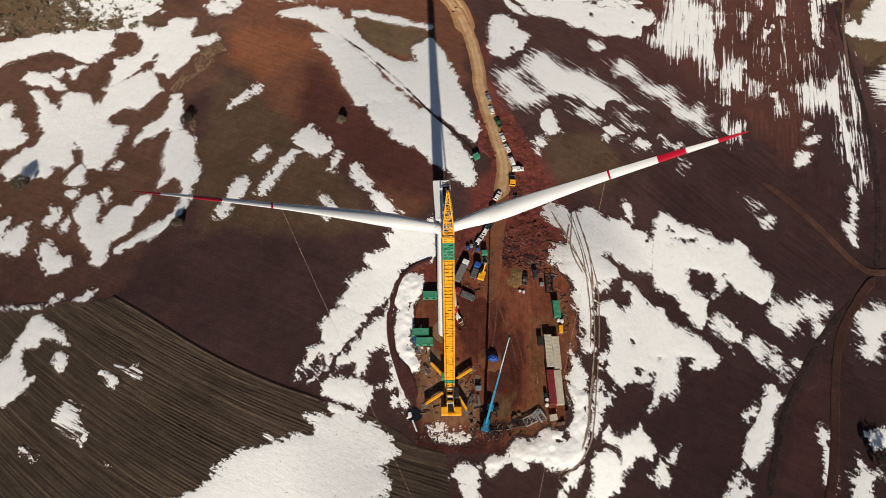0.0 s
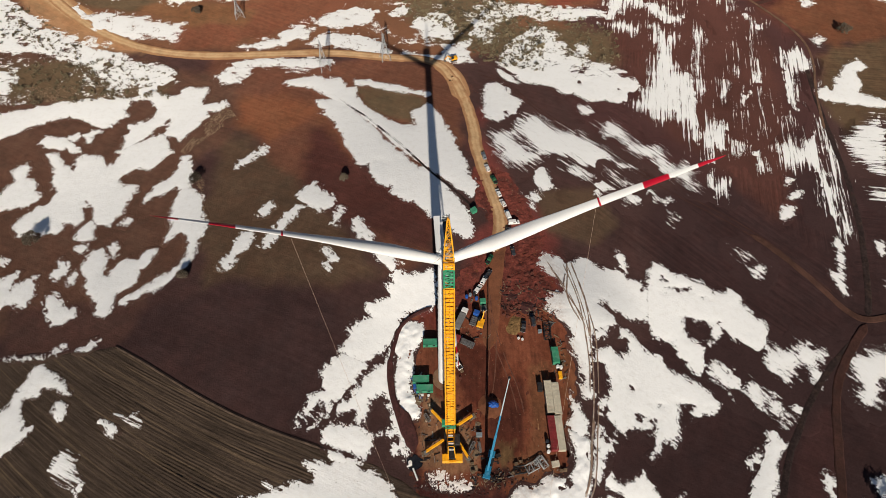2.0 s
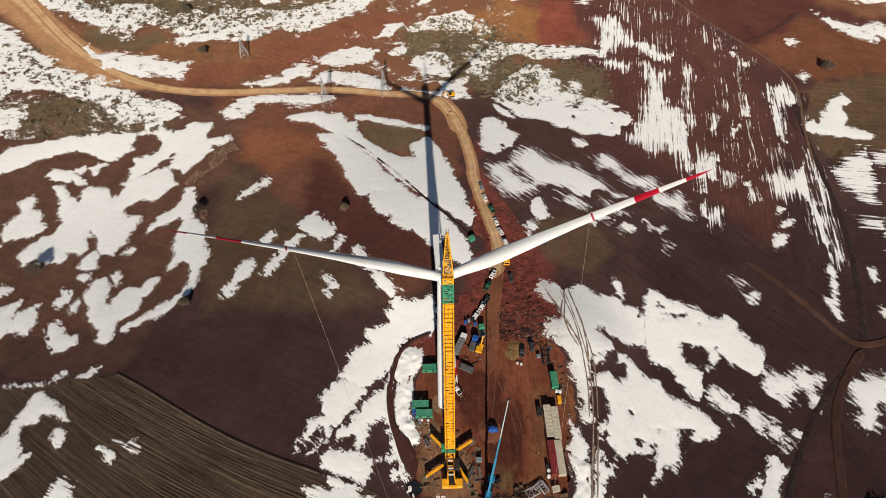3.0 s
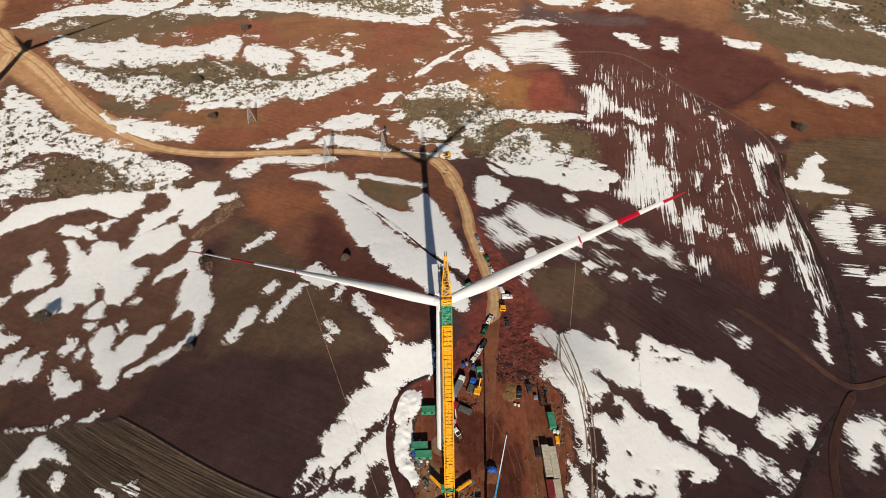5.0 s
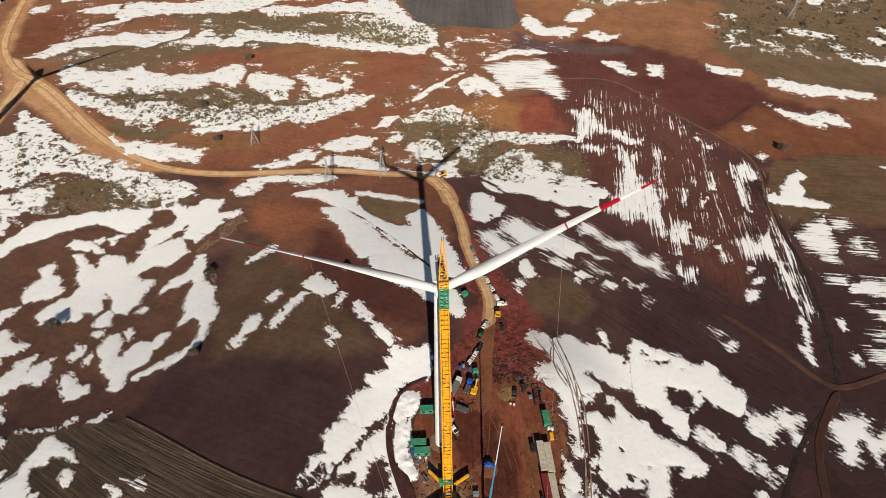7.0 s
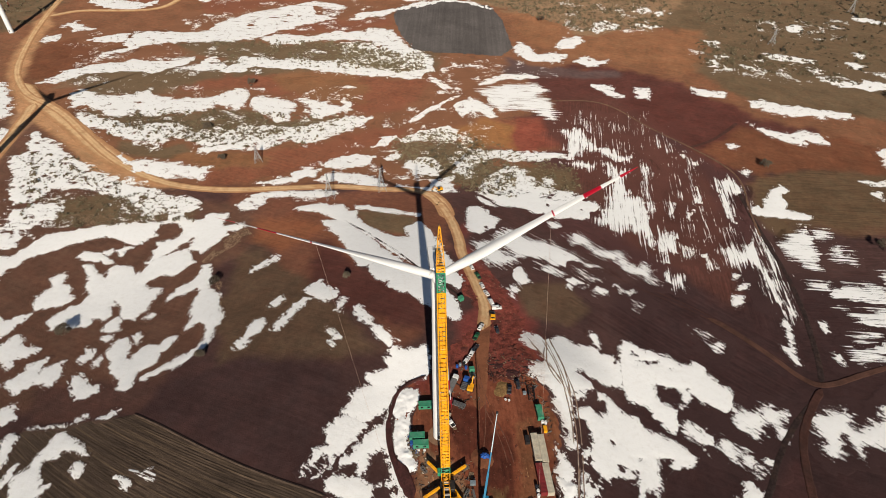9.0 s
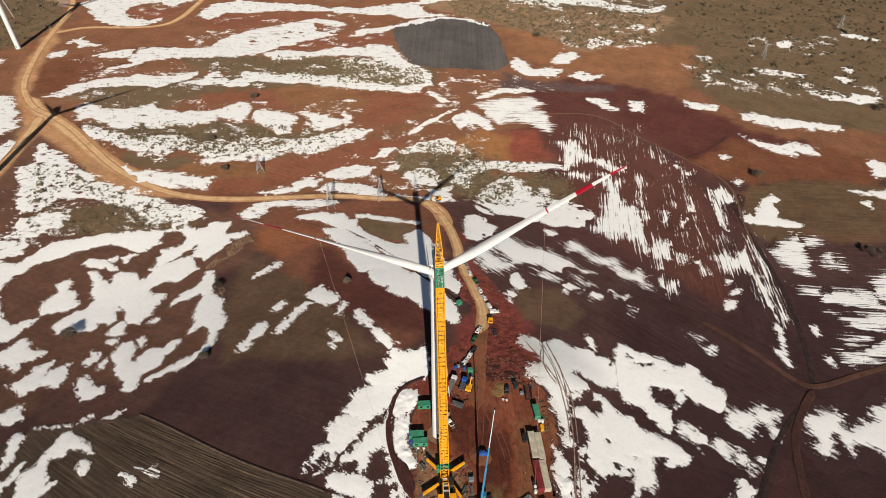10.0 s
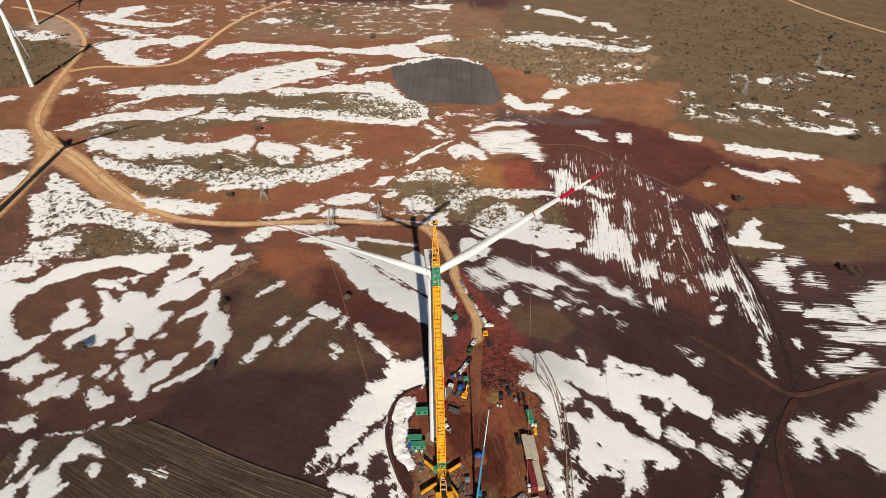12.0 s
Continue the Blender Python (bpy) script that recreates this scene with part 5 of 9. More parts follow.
snow_patch("rows", [(151.8, 195.2), (157.6, 194.1), (153.4, 185.1), (148.7, 183.3)])
snow_patch("rows", [(160.4, 198.4), (163.2, 194.2), (164.4, 188.2), (163.2, 176.7), (159.6, 175.0), (158.4, 182.3), (154.8, 182.3)])
snow_patch("rows", [(156.8, 240.5), (162.9, 244.1), (161.0, 233.3), (154.5, 222.9), (152.1, 228.4)])
snow_patch("rows", [(167.6, 251.5), (172.4, 249.9), (169.0, 244.1), (165.7, 246.3)])
snow_patch("rows", [(165.7, 229.8), (180.0, 251.4), (179.2, 244.0), (174.8, 229.8), (167.8, 225.0), (163.1, 223.0)])
snow_patch("rows", [(183.5, 317.7), (185.2, 313.1), (181.9, 299.8), (179.2, 299.8)])
snow_patch("rows", [(185.9, 299.8), (192.5, 304.1), (190.1, 292.8), (185.0, 291.2)])
snow_patch("rows", [(193.0, 291.1), (196.6, 291.1), (194.0, 284.4), (190.2, 286.1)])
snow_patch("rows", [(190.2, 298.0), (191.0, 292.8), (181.2, 251.4), (173.8, 224.3), (174.0, 229.8), (180.8, 258.9)])
snow_patch("rows", [(176.6, 233.3), (177.3, 231.2), (171.5, 203.5), (169.4, 202.2)])
snow_patch("rows", [(200.9, 268.9), (205.1, 266.6), (211.1, 270.5), (212.8, 262.6), (216.2, 258.8), (212.4, 251.3), (205.1, 249.8), (200.5, 244.0), (198.3, 229.8), (194.7, 216.3), (190.2, 217.7), (189.5, 229.8), (193.5, 244.0), (196.9, 255.1)])
snow_patch("rows", [(174.3, 194.3), (181.8, 198.5), (185.5, 194.3), (193.0, 198.6), (198.0, 203.5), (196.7, 194.3), (196.1, 185.5), (191.4, 168.7), (190.0, 155.6), (188.3, 145.6), (186.2, 138.5), (184.1, 140.8), (184.0, 150.5), (185.7, 160.7), (188.7, 174.1), (186.0, 179.7), (180.6, 179.7), (174.7, 176.8), (171.6, 179.6), (170.5, 185.3)])
snow_patch("rows", [(203.3, 213.1), (203.4, 200.4), (201.6, 185.5), (196.1, 160.7), (191.4, 138.5), (186.6, 136.1), (191.7, 155.6), (196.2, 176.9), (197.1, 191.3)])
snow_patch("rag", [(183.0, 136.1), (183.9, 131.1), (180.5, 120.6), (177.8, 115.5), (176.1, 116.4), (178.4, 124.9)])
snow_patch("rag", [(172.1, 117.7), (176.6, 114.3), (175.9, 110.2), (176.1, 105.1), (173.1, 105.1), (172.9, 110.3)])
snow_patch("rag", [(163.2, 152.9), (168.8, 153.9), (166.7, 148.0), (160.9, 144.0), (160.3, 147.9)])
snow_patch("rag", [(170.7, 171.3), (174.2, 169.7), (169.7, 165.9)])
snow_patch("rag", [(167.7, 159.0), (175.5, 163.3), (173.5, 159.1), (168.7, 157.5)])
snow_patch("soft", [(233.1, 255.0), (242.9, 260.3), (246.6, 254.9), (237.7, 249.7), (237.1, 240.3), (231.4, 233.2), (239.8, 229.7), (246.9, 225.6), (243.8, 222.2), (234.2, 222.9), (221.2, 225.0), (211.9, 226.4), (209.5, 229.8), (209.4, 234.0), (216.7, 238.2), (217.5, 233.9), (224.4, 243.9), (226.9, 243.9)])
snow_patch("flat", [(211.3, 197.4), (220.1, 203.5), (232.9, 213.0), (239.7, 218.2), (237.0, 209.8), (232.8, 197.3), (230.4, 190.1), (224.8, 176.3), (217.5, 177.5), (213.5, 183.7), (212.5, 190.1)])
snow_patch("flat", [(240.7, 213.0), (247.5, 211.0), (247.8, 204.7), (240.9, 202.8), (238.8, 206.0)])
snow_patch("flat", [(243.6, 194.2), (248.1, 195.4), (246.9, 187.1), (253.2, 191.2), (246.8, 182.4), (238.3, 181.9)])
snow_patch("flat", [(259.1, 171.1), (273.7, 176.6), (285.0, 183.9), (307.9, 187.7), (281.1, 151.4), (264.3, 147.6), (256.8, 146.7), (254.0, 150.2), (252.2, 155.3), (254.9, 163.1)])
snow_patch("flat", [(214.8, 155.0), (231.6, 161.6), (247.5, 161.5), (252.9, 156.3), (253.0, 148.7), (255.5, 144.7), (235.9, 148.8), (220.0, 150.9)])
snow_patch("flat", [(219.3, 144.1), (227.6, 141.1), (238.0, 141.5), (273.5, 143.5), (265.2, 132.2), (244.1, 130.7), (236.0, 128.5), (227.4, 130.4), (224.3, 133.2), (220.8, 138.3)])
snow_patch("flat", [(207.2, 116.1), (210.6, 114.0), (218.1, 116.0), (227.8, 121.0), (235.1, 122.3), (235.4, 115.8), (237.7, 113.7), (229.1, 111.3), (216.2, 108.2), (206.0, 106.7), (206.5, 109.9)])
snow_patch("flat", [(214.2, 123.8), (227.5, 125.4), (225.3, 121.1), (214.8, 120.8)])
snow_patch("flat", [(209.0, 163.3), (222.0, 163.8), (219.2, 159.1), (209.2, 159.1)])
snow_patch("rag", [(-144.5, 73.5), (-143.6, 77), (-141.6, 79.2), (-140.3, 75.7), (-142.3, 73.5), (-146.2, 72.4)])
snow_patch("rag", [(-134.3, 75.1), (-131.1, 78.2), (-129.1, 78.1), (-129.5, 76.5), (-133.2, 74.8)])
snow_patch("rag", [(-162.5, 73.7), (-153.7, 72.6), (-146.4, 72.9), (-146.7, 72), (-154.4, 71.7), (-162.1, 72.5)])
snow_patch("soft", [(-150.1, 35.6), (-155.5, 50.2), (-150.8, 53.8), (-150.8, 59.4), (-149.3, 63.6), (-148, 68.7), (-145, 69), (-143.4, 66.3), (-139.2, 64.5), (-133.9, 61.1), (-131.3, 57.5), (-135.3, 59.1), (-138.9, 60.6), (-141.9, 60.3), (-142.8, 57.1), (-146.7, 56.6), (-147.1, 53.7), (-143.6, 46), (-140.7, 45), (-141.3, 41.1), (-144.3, 38.3)])
snow_patch("rag", [(-134.4, 51.8), (-134.1, 55.5), (-131.4, 53.4), (-130.7, 49.7), (-132.3, 49.8)])
snow_patch("furrow", [(-110.8, 49.3), (-106.5, 50.2), (-103.7, 50.8), (-101.1, 48.1), (-102.6, 44.5), (-107.7, 46.9)])
snow_patch("rag", [(-116.8, 47.9), (-112.4, 46.4), (-108.8, 43.4), (-111.7, 43.5)])
snow_patch("furrow", [(-127.9, 35.8), (-125.8, 37.1), (-122.4, 34.6), (-122, 30.6), (-118.6, 27.8), (-122.5, 27), (-127.5, 31)])
snow_patch("rag", [(-136.6, 22.8), (-134.1, 21.9), (-131.4, 20.4), (-131.9, 19.4), (-134.7, 21)])
snow_patch("rag", [(-118.9, 27.3), (-116.4, 26.6), (-117.1, 24.3)])
snow_patch("rag", [(-107.3, 18.1), (-105.7, 17.5), (-106.7, 17)])
snow_patch("rag", [(-95, 170), (-94, 174), (-90, 178), (-87, 180), (-86, 183), (-82, 183), (-83, 179), (-86, 177), (-88, 175), (-92, 170)])
snow_patch("rag", [(-63, 149.1), (-61, 152.2), (-56.6, 156.2), (-53.1, 151.8), (-48.4, 148.4), (-46.2, 145.1), (-46.6, 142), (-51, 139.1), (-54.7, 140.1), (-57.5, 144), (-61.2, 144.2)])
snow_patch("rag", [(-79, 142.3), (-76.5, 144.6), (-74, 145.7), (-73.1, 141.8), (-75.3, 137.4), (-78.1, 136.6)])
snow_patch("rag", [(-75.4, 121.2), (-73.7, 124.5), (-70.3, 129.5), (-68.1, 133.9), (-65.4, 139.8), (-62.3, 143.6), (-60.1, 141.6), (-62.5, 136.6), (-65.5, 132.2), (-67.9, 125), (-70.6, 119.5), (-73.2, 118.8)])
snow_patch("rag", [(-89.8, 109.6), (-89.1, 113.6), (-87.3, 116.3), (-85.6, 123.2), (-83.7, 128.1), (-79.7, 129.5), (-78.5, 122.8), (-79.9, 120), (-83.6, 117.5), (-83.4, 111.9), (-85.9, 109.4)])
snow_patch("rag", [(-46.3, 131.4), (-44.8, 135.8), (-43.7, 141.6), (-41.5, 140.3), (-41.4, 136.4), (-43.4, 132.8), (-43.6, 130.2)])
snow_patch("rag", [(-37.6, 132.7), (-35.4, 134.2), (-33.4, 131.3), (-30.3, 127), (-27.8, 121.4), (-23.2, 117.7), (-19.7, 113.4), (-17.4, 111.1), (-20.8, 109.2), (-25.2, 112.6), (-28.7, 118.7), (-33.6, 124.1), (-36, 126.9)])
snow_patch("rag", [(-49, 120.1), (-47.3, 118.7), (-45.1, 114.6), (-41.6, 112.4), (-43.7, 111.3), (-47.5, 115.9)])
snow_patch("rag", [(-46.9, 110.3), (-43.4, 107.9), (-44.4, 106.7)])
snow_patch("field", [(-84.7, 7.7), (-78.8, 8.8), (-75.7, 11.2), (-72.8, 15.4), (-68.8, 18.7), (-66.5, 21.3), (-59.5, 23), (-52.5, 24.7), (-49.1, 26.2), (-43.0, 26.7), (-42.3, 29.5), (-44.3, 31.2), (-46.2, 33.0), (-42.6, 33.1), (-37.2, 32.4), (-33.7, 33.5), (-30.1, 34.6), (-28.0, 31.8), (-23.3, 30.1), (-18.5, 26.3), (-16.5, 22.7), (-15.5, 21.3), (-18.1, 19.1), (-21.8, 17.4), (-18.9, 14.7), (-17.9, 11.3), (-20.4, 7.6), (-24.6, 3.7), (-85, 4)])
snow_patch("rag", [(-40.2, 37.0), (-35.6, 36.2), (-31.8, 34.5), (-33.7, 33.5), (-37.4, 34.7)])
snow_patch("furrow", [(-59.6, 27.4), (-57.5, 29.1), (-55.4, 26.8), (-56.5, 25.1), (-58.4, 25.6)])
snow_patch("soft", [(153.8, 28.1), (160, 30.7), (165.2, 30.1), (163, 24.1), (154.2, 23.1)])
snow_patch("rag", [(148.6, 22.2), (148.8, 16.4), (154.3, 14.5), (148.2, 9), (147.9, 5.4), (140.9, 5.4), (143.8, 10.9), (142.7, 13.6), (147.1, 14.6)])
snow_patch("rag", [(3.3, 16.3), (6.2, 17.7), (10.8, 16.6), (10.5, 6), (5.9, 6), (5.7, 11.1), (3.3, 13.7)])
snow_patch("comb", [(132.1, 127.5), (137.9, 124.9), (139.9, 119.9), (141.9, 117.7), (137.1, 111.6), (136, 114.2), (138.2, 121.2)])
snow_patch("rag", [(24, 232), (29, 235), (34, 234), (38, 225), (43, 219), (41, 212), (35, 206), (31, 201), (25, 203), (23, 211), (24, 221)])
snow_patch("rag", [(44, 167), (49, 170), (51, 163), (52.5, 156.8), (47.8, 154.1), (44.5, 159.2)])
snow_patch("comb", [(38.8, 152.2), (45.3, 154.5), (45.7, 149.8), (40.7, 144.7)])
snow_patch("comb", [(71, 162), (77, 166), (81, 161), (86.1, 158.3), (93.6, 155.8), (95.6, 152.2), (87.6, 151.5), (82, 158), (73.8, 155.7), (71, 153.8)])
snow_patch("comb", [(99, 159.4), (103, 156.5), (108.1, 155.2), (108.5, 150.6), (104.2, 148.8), (100.9, 152.6)])
snow_patch("comb", [(105.2, 147.3), (110.5, 144.6), (108, 141.4), (104.9, 142.7)])
snow_patch("scrub", [(-271, 281), (-256, 291), (-234, 287), (-218, 273), (-198, 260), (-175, 251), (-160, 244), (-144, 242), (-138, 232), (-150, 229), (-163, 222), (-170, 224), (-184, 238), (-202, 246), (-219, 250), (-230, 247), (-237, 233), (-246, 228)])
snow_patch("scrub", [(-245, 225), (-225, 234), (-218, 230), (-219, 218), (-226, 208), (-234, 201)])
snow_patch("scrub", [(22, 304), (34, 311), (41, 307), (72, 304), (95, 304), (98, 299), (74, 291), (63, 293), (52, 297), (40, 291), (28, 280), (18, 271), (16, 258), (9, 254), (9, 264), (21, 280), (27, 294)])
snow_patch("soft", [(79, 268), (85, 271), (85, 259), (79, 253)])
snow_patch("rag", [(229, 314), (235, 314), (231, 308), (228, 309)])
snow_patch("rag", [(225, 281), (229, 280), (224, 274)])
snow_patch("soft", [(-1, 878), (64, 879), (54, 845), (16, 859)])
snow_patch("rag", [(-211, 780), (-199, 800), (-180, 783), (-194, 770)])
snow_patch("soft", [(303, 266), (317, 264), (341, 267), (362, 265), (351, 250), (330, 254), (314, 260)])
snow_patch("rag", [(339, 303), (349, 308), (353, 299), (350, 283), (334, 284)])
snow_patch("rag", [(304, 252), (309, 252), (305, 242)])
snow_patch("comb", [(164.6, 74), (174.7, 79.5), (183, 79.3), (182, 68.7), (192.2, 71.7), (203.3, 79.9), (213.9, 85), (226, 95.9), (235.2, 91.9), (203.7, 49.9), (189, 47.4), (189.2, 59.2), (183.3, 62.4), (176, 55), (174.5, 61.1), (174.7, 65.7), (165.7, 55.3), (162.8, 56.9)])
snow_patch("sparse", [(110, 249), (219, 257), (199.9, 145), (178.5, 144.4), (179, 183), (138, 175), (110, 202)])
snow_patch("sparse", [(99, 350), (180, 366), (195, 287), (202, 200), (133, 189), (116, 274)])
snow_patch("rag", [(-203.7, 115.5), (-201, 117.6), (-194.8, 128.1), (-188.9, 121.7), (-180.6, 118.2), (-183.4, 113.4), (-187.6, 111.5), (-187, 105.6), (-194.2, 109.6), (-201.4, 113.6)])
snow_patch("rag", [(-186.6, 98), (-182.4, 101.6), (-178.3, 108.4), (-173.8, 112.2), (-174.1, 105), (-165.1, 110.5), (-162.9, 100.4), (-163.9, 94.8), (-171.4, 97.2), (-176.7, 91), (-181.8, 96)])
snow_patch("rag", [(-184.2, 78.9), (-178.9, 81.9), (-173.5, 85.9), (-169.7, 78), (-172.7, 75), (-178.9, 77.6)])
snow_patch("rag", [(-167.7, 69.9), (-163, 68.9), (-161.9, 63.5), (-161.4, 56.4), (-164.6, 50.5), (-164.9, 56.7), (-166.3, 65.3)])
snow_patch("rag", [(-164.6, 41.3), (-161.7, 47.2), (-158.8, 49.5), (-157.2, 54.7), (-156.1, 50.6), (-158.1, 44.4), (-157.2, 39), (-162.5, 37.6)])
snow_patch("rag", [(-234.4, 159.9), (-225, 163), (-213.1, 142.9), (-205.8, 136.5), (-195.7, 143.6), (-198.3, 132.3), (-204.3, 123.7), (-212.2, 119.4)])
snow_patch("soft", [(-230.3, 133.2), (-221.9, 146.9), (-223.1, 159.8), (-223, 183), (-236, 185), (-254, 176)])
snow_patch("scrub", [(-258, 183), (-249, 200), (-239, 218), (-226, 210), (-227, 191), (-240, 182)])
snow_patch("scrub", [(-307, 289), (-302, 302), (-296, 320), (-286, 316), (-286, 285), (-294, 265)])
snow_patch("rag", [(196.9, 112.1), (199.5, 111.2), (198.5, 106), (194.5, 104.8)])
snow_patch("rag", [(200.7, 133.8), (203.4, 132.8), (202.6, 127), (200.3, 127.5)])
snow_patch("crumbs", [(2, 467), (125, 459), (111, 390), (57, 359), (10, 380)])
snow_patch("crumbs", [(-476, 814), (-298, 881), (-255, 713), (-275, 592), (-366, 606)])
snow_patch("crumbs", [(-232, 617), (-76, 639), (-21, 567), (-81, 529), (-196, 522)])
snow_patch("crumbs", [(-327, 511), (-139, 526), (3, 498), (12, 427), (-123, 428), (-277, 391)])
snow_patch("crumbs", [(-39, 373), (45, 391), (51, 312), (-19, 311)])
snow_patch("crumbs", [(-286, 391), (-50, 407), (-42, 328), (-183, 296), (-253, 323)])
snow_patch("crumbs", [(260, 485), (453, 427), (426, 386), (254, 437)])
snow_patch("crumbs", [(158, 631), (276, 585), (249, 524), (150, 527)])
snow_patch("crumbs", [(94, 744), (312, 690), (286, 614), (97, 645)])
snow_patch("crumbs", [(-285, 901), (66, 908), (53, 720), (-241, 714)])
snow_patch("crumbs", [(358, 555), (455, 551), (428, 503), (336, 506)])
snow_patch("crumbs", [(-264, 242), (-238, 288), (-162, 249), (-153, 218), (-219, 203), (-241, 190)])
snow_patch("crumbs", [(-62, 310), (28, 343), (51, 287), (30, 261), (-23, 266), (-52, 284)])
snow_patch("soft", [(-447.3, 783.6), (-442.6, 799.7), (-417.9, 785.3), (-416.4, 811.0), (-417.4, 834.3), (-396.2, 853.3), (-381.1, 837.2), (-390.0, 812.9), (-392.2, 787.1), (-399.8, 777.2), (-372.7, 764.1), (-342.0, 760.7), (-325.8, 756.3), (-310.1, 779.0), (-302.7, 779.8), (-309.7, 752.0), (-321.4, 742.2), (-348.7, 736.8), (-372.7, 743.4), (-406.3, 755.6), (-430.1, 769.1)])
snow_patch("scrub", [(-425.3, 748.5), (-407.8, 740.9), (-383.6, 734.0), (-361.3, 721.7), (-344.5, 704.0), (-322.5, 700.7), (-326.7, 692.4), (-353.4, 690.1), (-378.2, 701.3), (-400.1, 721.6)])
snow_patch("soft", [(-383.4, 655.1), (-365.7, 668.7), (-352.1, 677.3), (-334.0, 673.8), (-320.9, 685.1), (-302.7, 681.7), (-298.0, 700.3), (-276.1, 697.2), (-259.2, 685.9), (-269.2, 672.3), (-276.9, 652.0), (-286.6, 651.1), (-297.4, 664.6), (-314.5, 655.8), (-324.9, 647.6), (-324.4, 631.3), (-317.9, 609.4), (-308.1, 599.4), (-288.7, 596.8), (-279.3, 606.3), (-280.7, 591.2), (-293.9, 575.7), (-315.7, 577.9), (-334.1, 586.7), (-351.1, 606.8), (-362.8, 628.3)])
snow_patch("soft", [(-505.3, 708.8), (-491.8, 709.1), (-469.2, 691.1), (-464.7, 710.0), (-442.7, 692.2), (-431.3, 684.9), (-440.0, 671.7), (-457.0, 666.0), (-478.7, 683.0), (-492.5, 690.4)])
snow_patch("soft", [(-394.9, 466.5), (-384.1, 474.8), (-376.0, 472.1), (-377.8, 462.7), (-389.4, 456.2)])
snow_patch("soft", [(-340.6, 528.0), (-335.0, 537.5), (-312.3, 515.8), (-324.3, 511.4), (-325.9, 506.2)])
snow_patch("soft", [(-344.9, 484.9), (-340.8, 493.4), (-334.1, 498.8), (-333.6, 488.9), (-340.0, 482.0)])
snow_patch("soft", [(-305.5, 487.7), (-299.3, 496.3), (-286.5, 505.8), (-274.8, 506.7), (-269.2, 495.4), (-274.8, 488.4), (-289.8, 485.6)])
snow_patch("soft", [(-283.4, 455.2), (-274.8, 466.4), (-267.3, 474.7), (-271.8, 495.2), (-268.9, 510.6), (-251.0, 515.6), (-223.1, 516.2), (-196.6, 523.7), (-174.3, 527.3), (-147.6, 541.8), (-126.8, 563.7), (-108.5, 576.3), (-89.8, 565.5), (-98.5, 559.4), (-118.2, 545.4), (-139.2, 526.3), (-153.3, 508.1), (-169.4, 503.6), (-184.5, 495.9), (-199.9, 491.4), (-222.2, 492.8), (-242.4, 487.8), (-253.5, 480.5), (-259.6, 467.6), (-268.1, 462.4), (-276.0, 455.8)])
snow_patch("soft", [(-153.3, 508.1), (-138.3, 521.1), (-114.1, 514.0), (-97.4, 519.9), (-80.6, 529.3), (-56.7, 530.0), (-45.0, 537.3), (-26.7, 530.5), (-19.4, 513.7), (-11.8, 494.4), (-0.5, 479.2), (8.7, 467.5), (7.8, 437.2), (-1.4, 433.1), (-9.3, 446.3), (-20.1, 460.0), (-25.9, 474.4), (-37.5, 489.3), (-46.7, 505.0), (-58.6, 509.6), (-78.8, 508.9), (-101.3, 503.0), (-122.7, 493.7), (-139.3, 492.7)])
snow_patch("soft", [(-174.0, 428.3), (-162.6, 445.8), (-160.5, 460.4), (-144.8, 461.5), (-127.7, 455.3), (-112.9, 463.5), (-96.0, 457.2), (-74.6, 458.2), (-52.4, 449.3), (-25.4, 443.2), (-9.3, 436.9), (6.7, 437.2), (-1.6, 424.2), (-14.7, 423.9), (-30.3, 426.1), (-51.3, 427.9), (-72.3, 430.9), (-104.3, 438.5), (-124.8, 437.2), (-146.0, 440.0), (-151.7, 430.0), (-165.1, 422.3)])
snow_patch("scrub", [(-78.4, 504.0), (-55.6, 508.1), (-31.6, 481.8), (-9.2, 453.1), (1.2, 433.2), (-20.0, 432.8), (-52.2, 445.1), (-69.2, 458.5)])
snow_patch("soft", [(-305.4, 393.1), (-297.4, 406.1), (-294.7, 422.0), (-283.3, 429.6), (-271.6, 437.4), (-258.0, 441.2), (-250.7, 449.0), (-229.0, 444.9), (-214.9, 448.9), (-201.7, 457.2), (-197.3, 450.3), (-204.3, 438.4), (-214.6, 430.7), (-225.4, 417.7), (-236.6, 422.2), (-250.9, 421.1), (-264.1, 417.5), (-277.0, 413.9), (-286.0, 406.9), (-293.1, 396.3)])
snow_patch("scrub", [(-200.0, 431.8), (-193.0, 443.5), (-188.9, 458.2), (-181.2, 458.8), (-166.2, 438.5), (-174.0, 428.3), (-183.9, 427.6), (-193.6, 426.8)])
snow_patch("soft", [(-243.5, 638.7), (-236.3, 663.2), (-220.8, 669.6), (-205.4, 678.4), (-176.7, 673.4), (-148.5, 670.6), (-120.2, 667.3), (-108.3, 653.6), (-91.7, 661.3), (-63.6, 657.1), (-35.9, 668.9), (-7.4, 678.0), (6.6, 660.9), (12.9, 637.9), (40.1, 630.3), (12.6, 627.0), (-14.6, 621.1), (-28.4, 638.8), (-48.8, 634.4), (-76.2, 638.5), (-97.2, 644.8), (-117.5, 643.9), (-145.1, 647.0), (-164.3, 641.0), (-190.2, 636.7), (-215.1, 629.9), (-228.9, 606.6), (-241.0, 616.4)])
snow_patch("flat", [(-207.4, 521.1), (-203.2, 539.3), (-192.9, 558.9), (-178.1, 575.8), (-156.0, 591.6), (-132.9, 607.8), (-114.9, 621.7), (-87.4, 609.8), (-73.7, 601.8), (-85.6, 589.2), (-112.5, 600.4), (-135.1, 578.8), (-156.4, 557.9), (-176.5, 537.9), (-196.2, 522.0)])
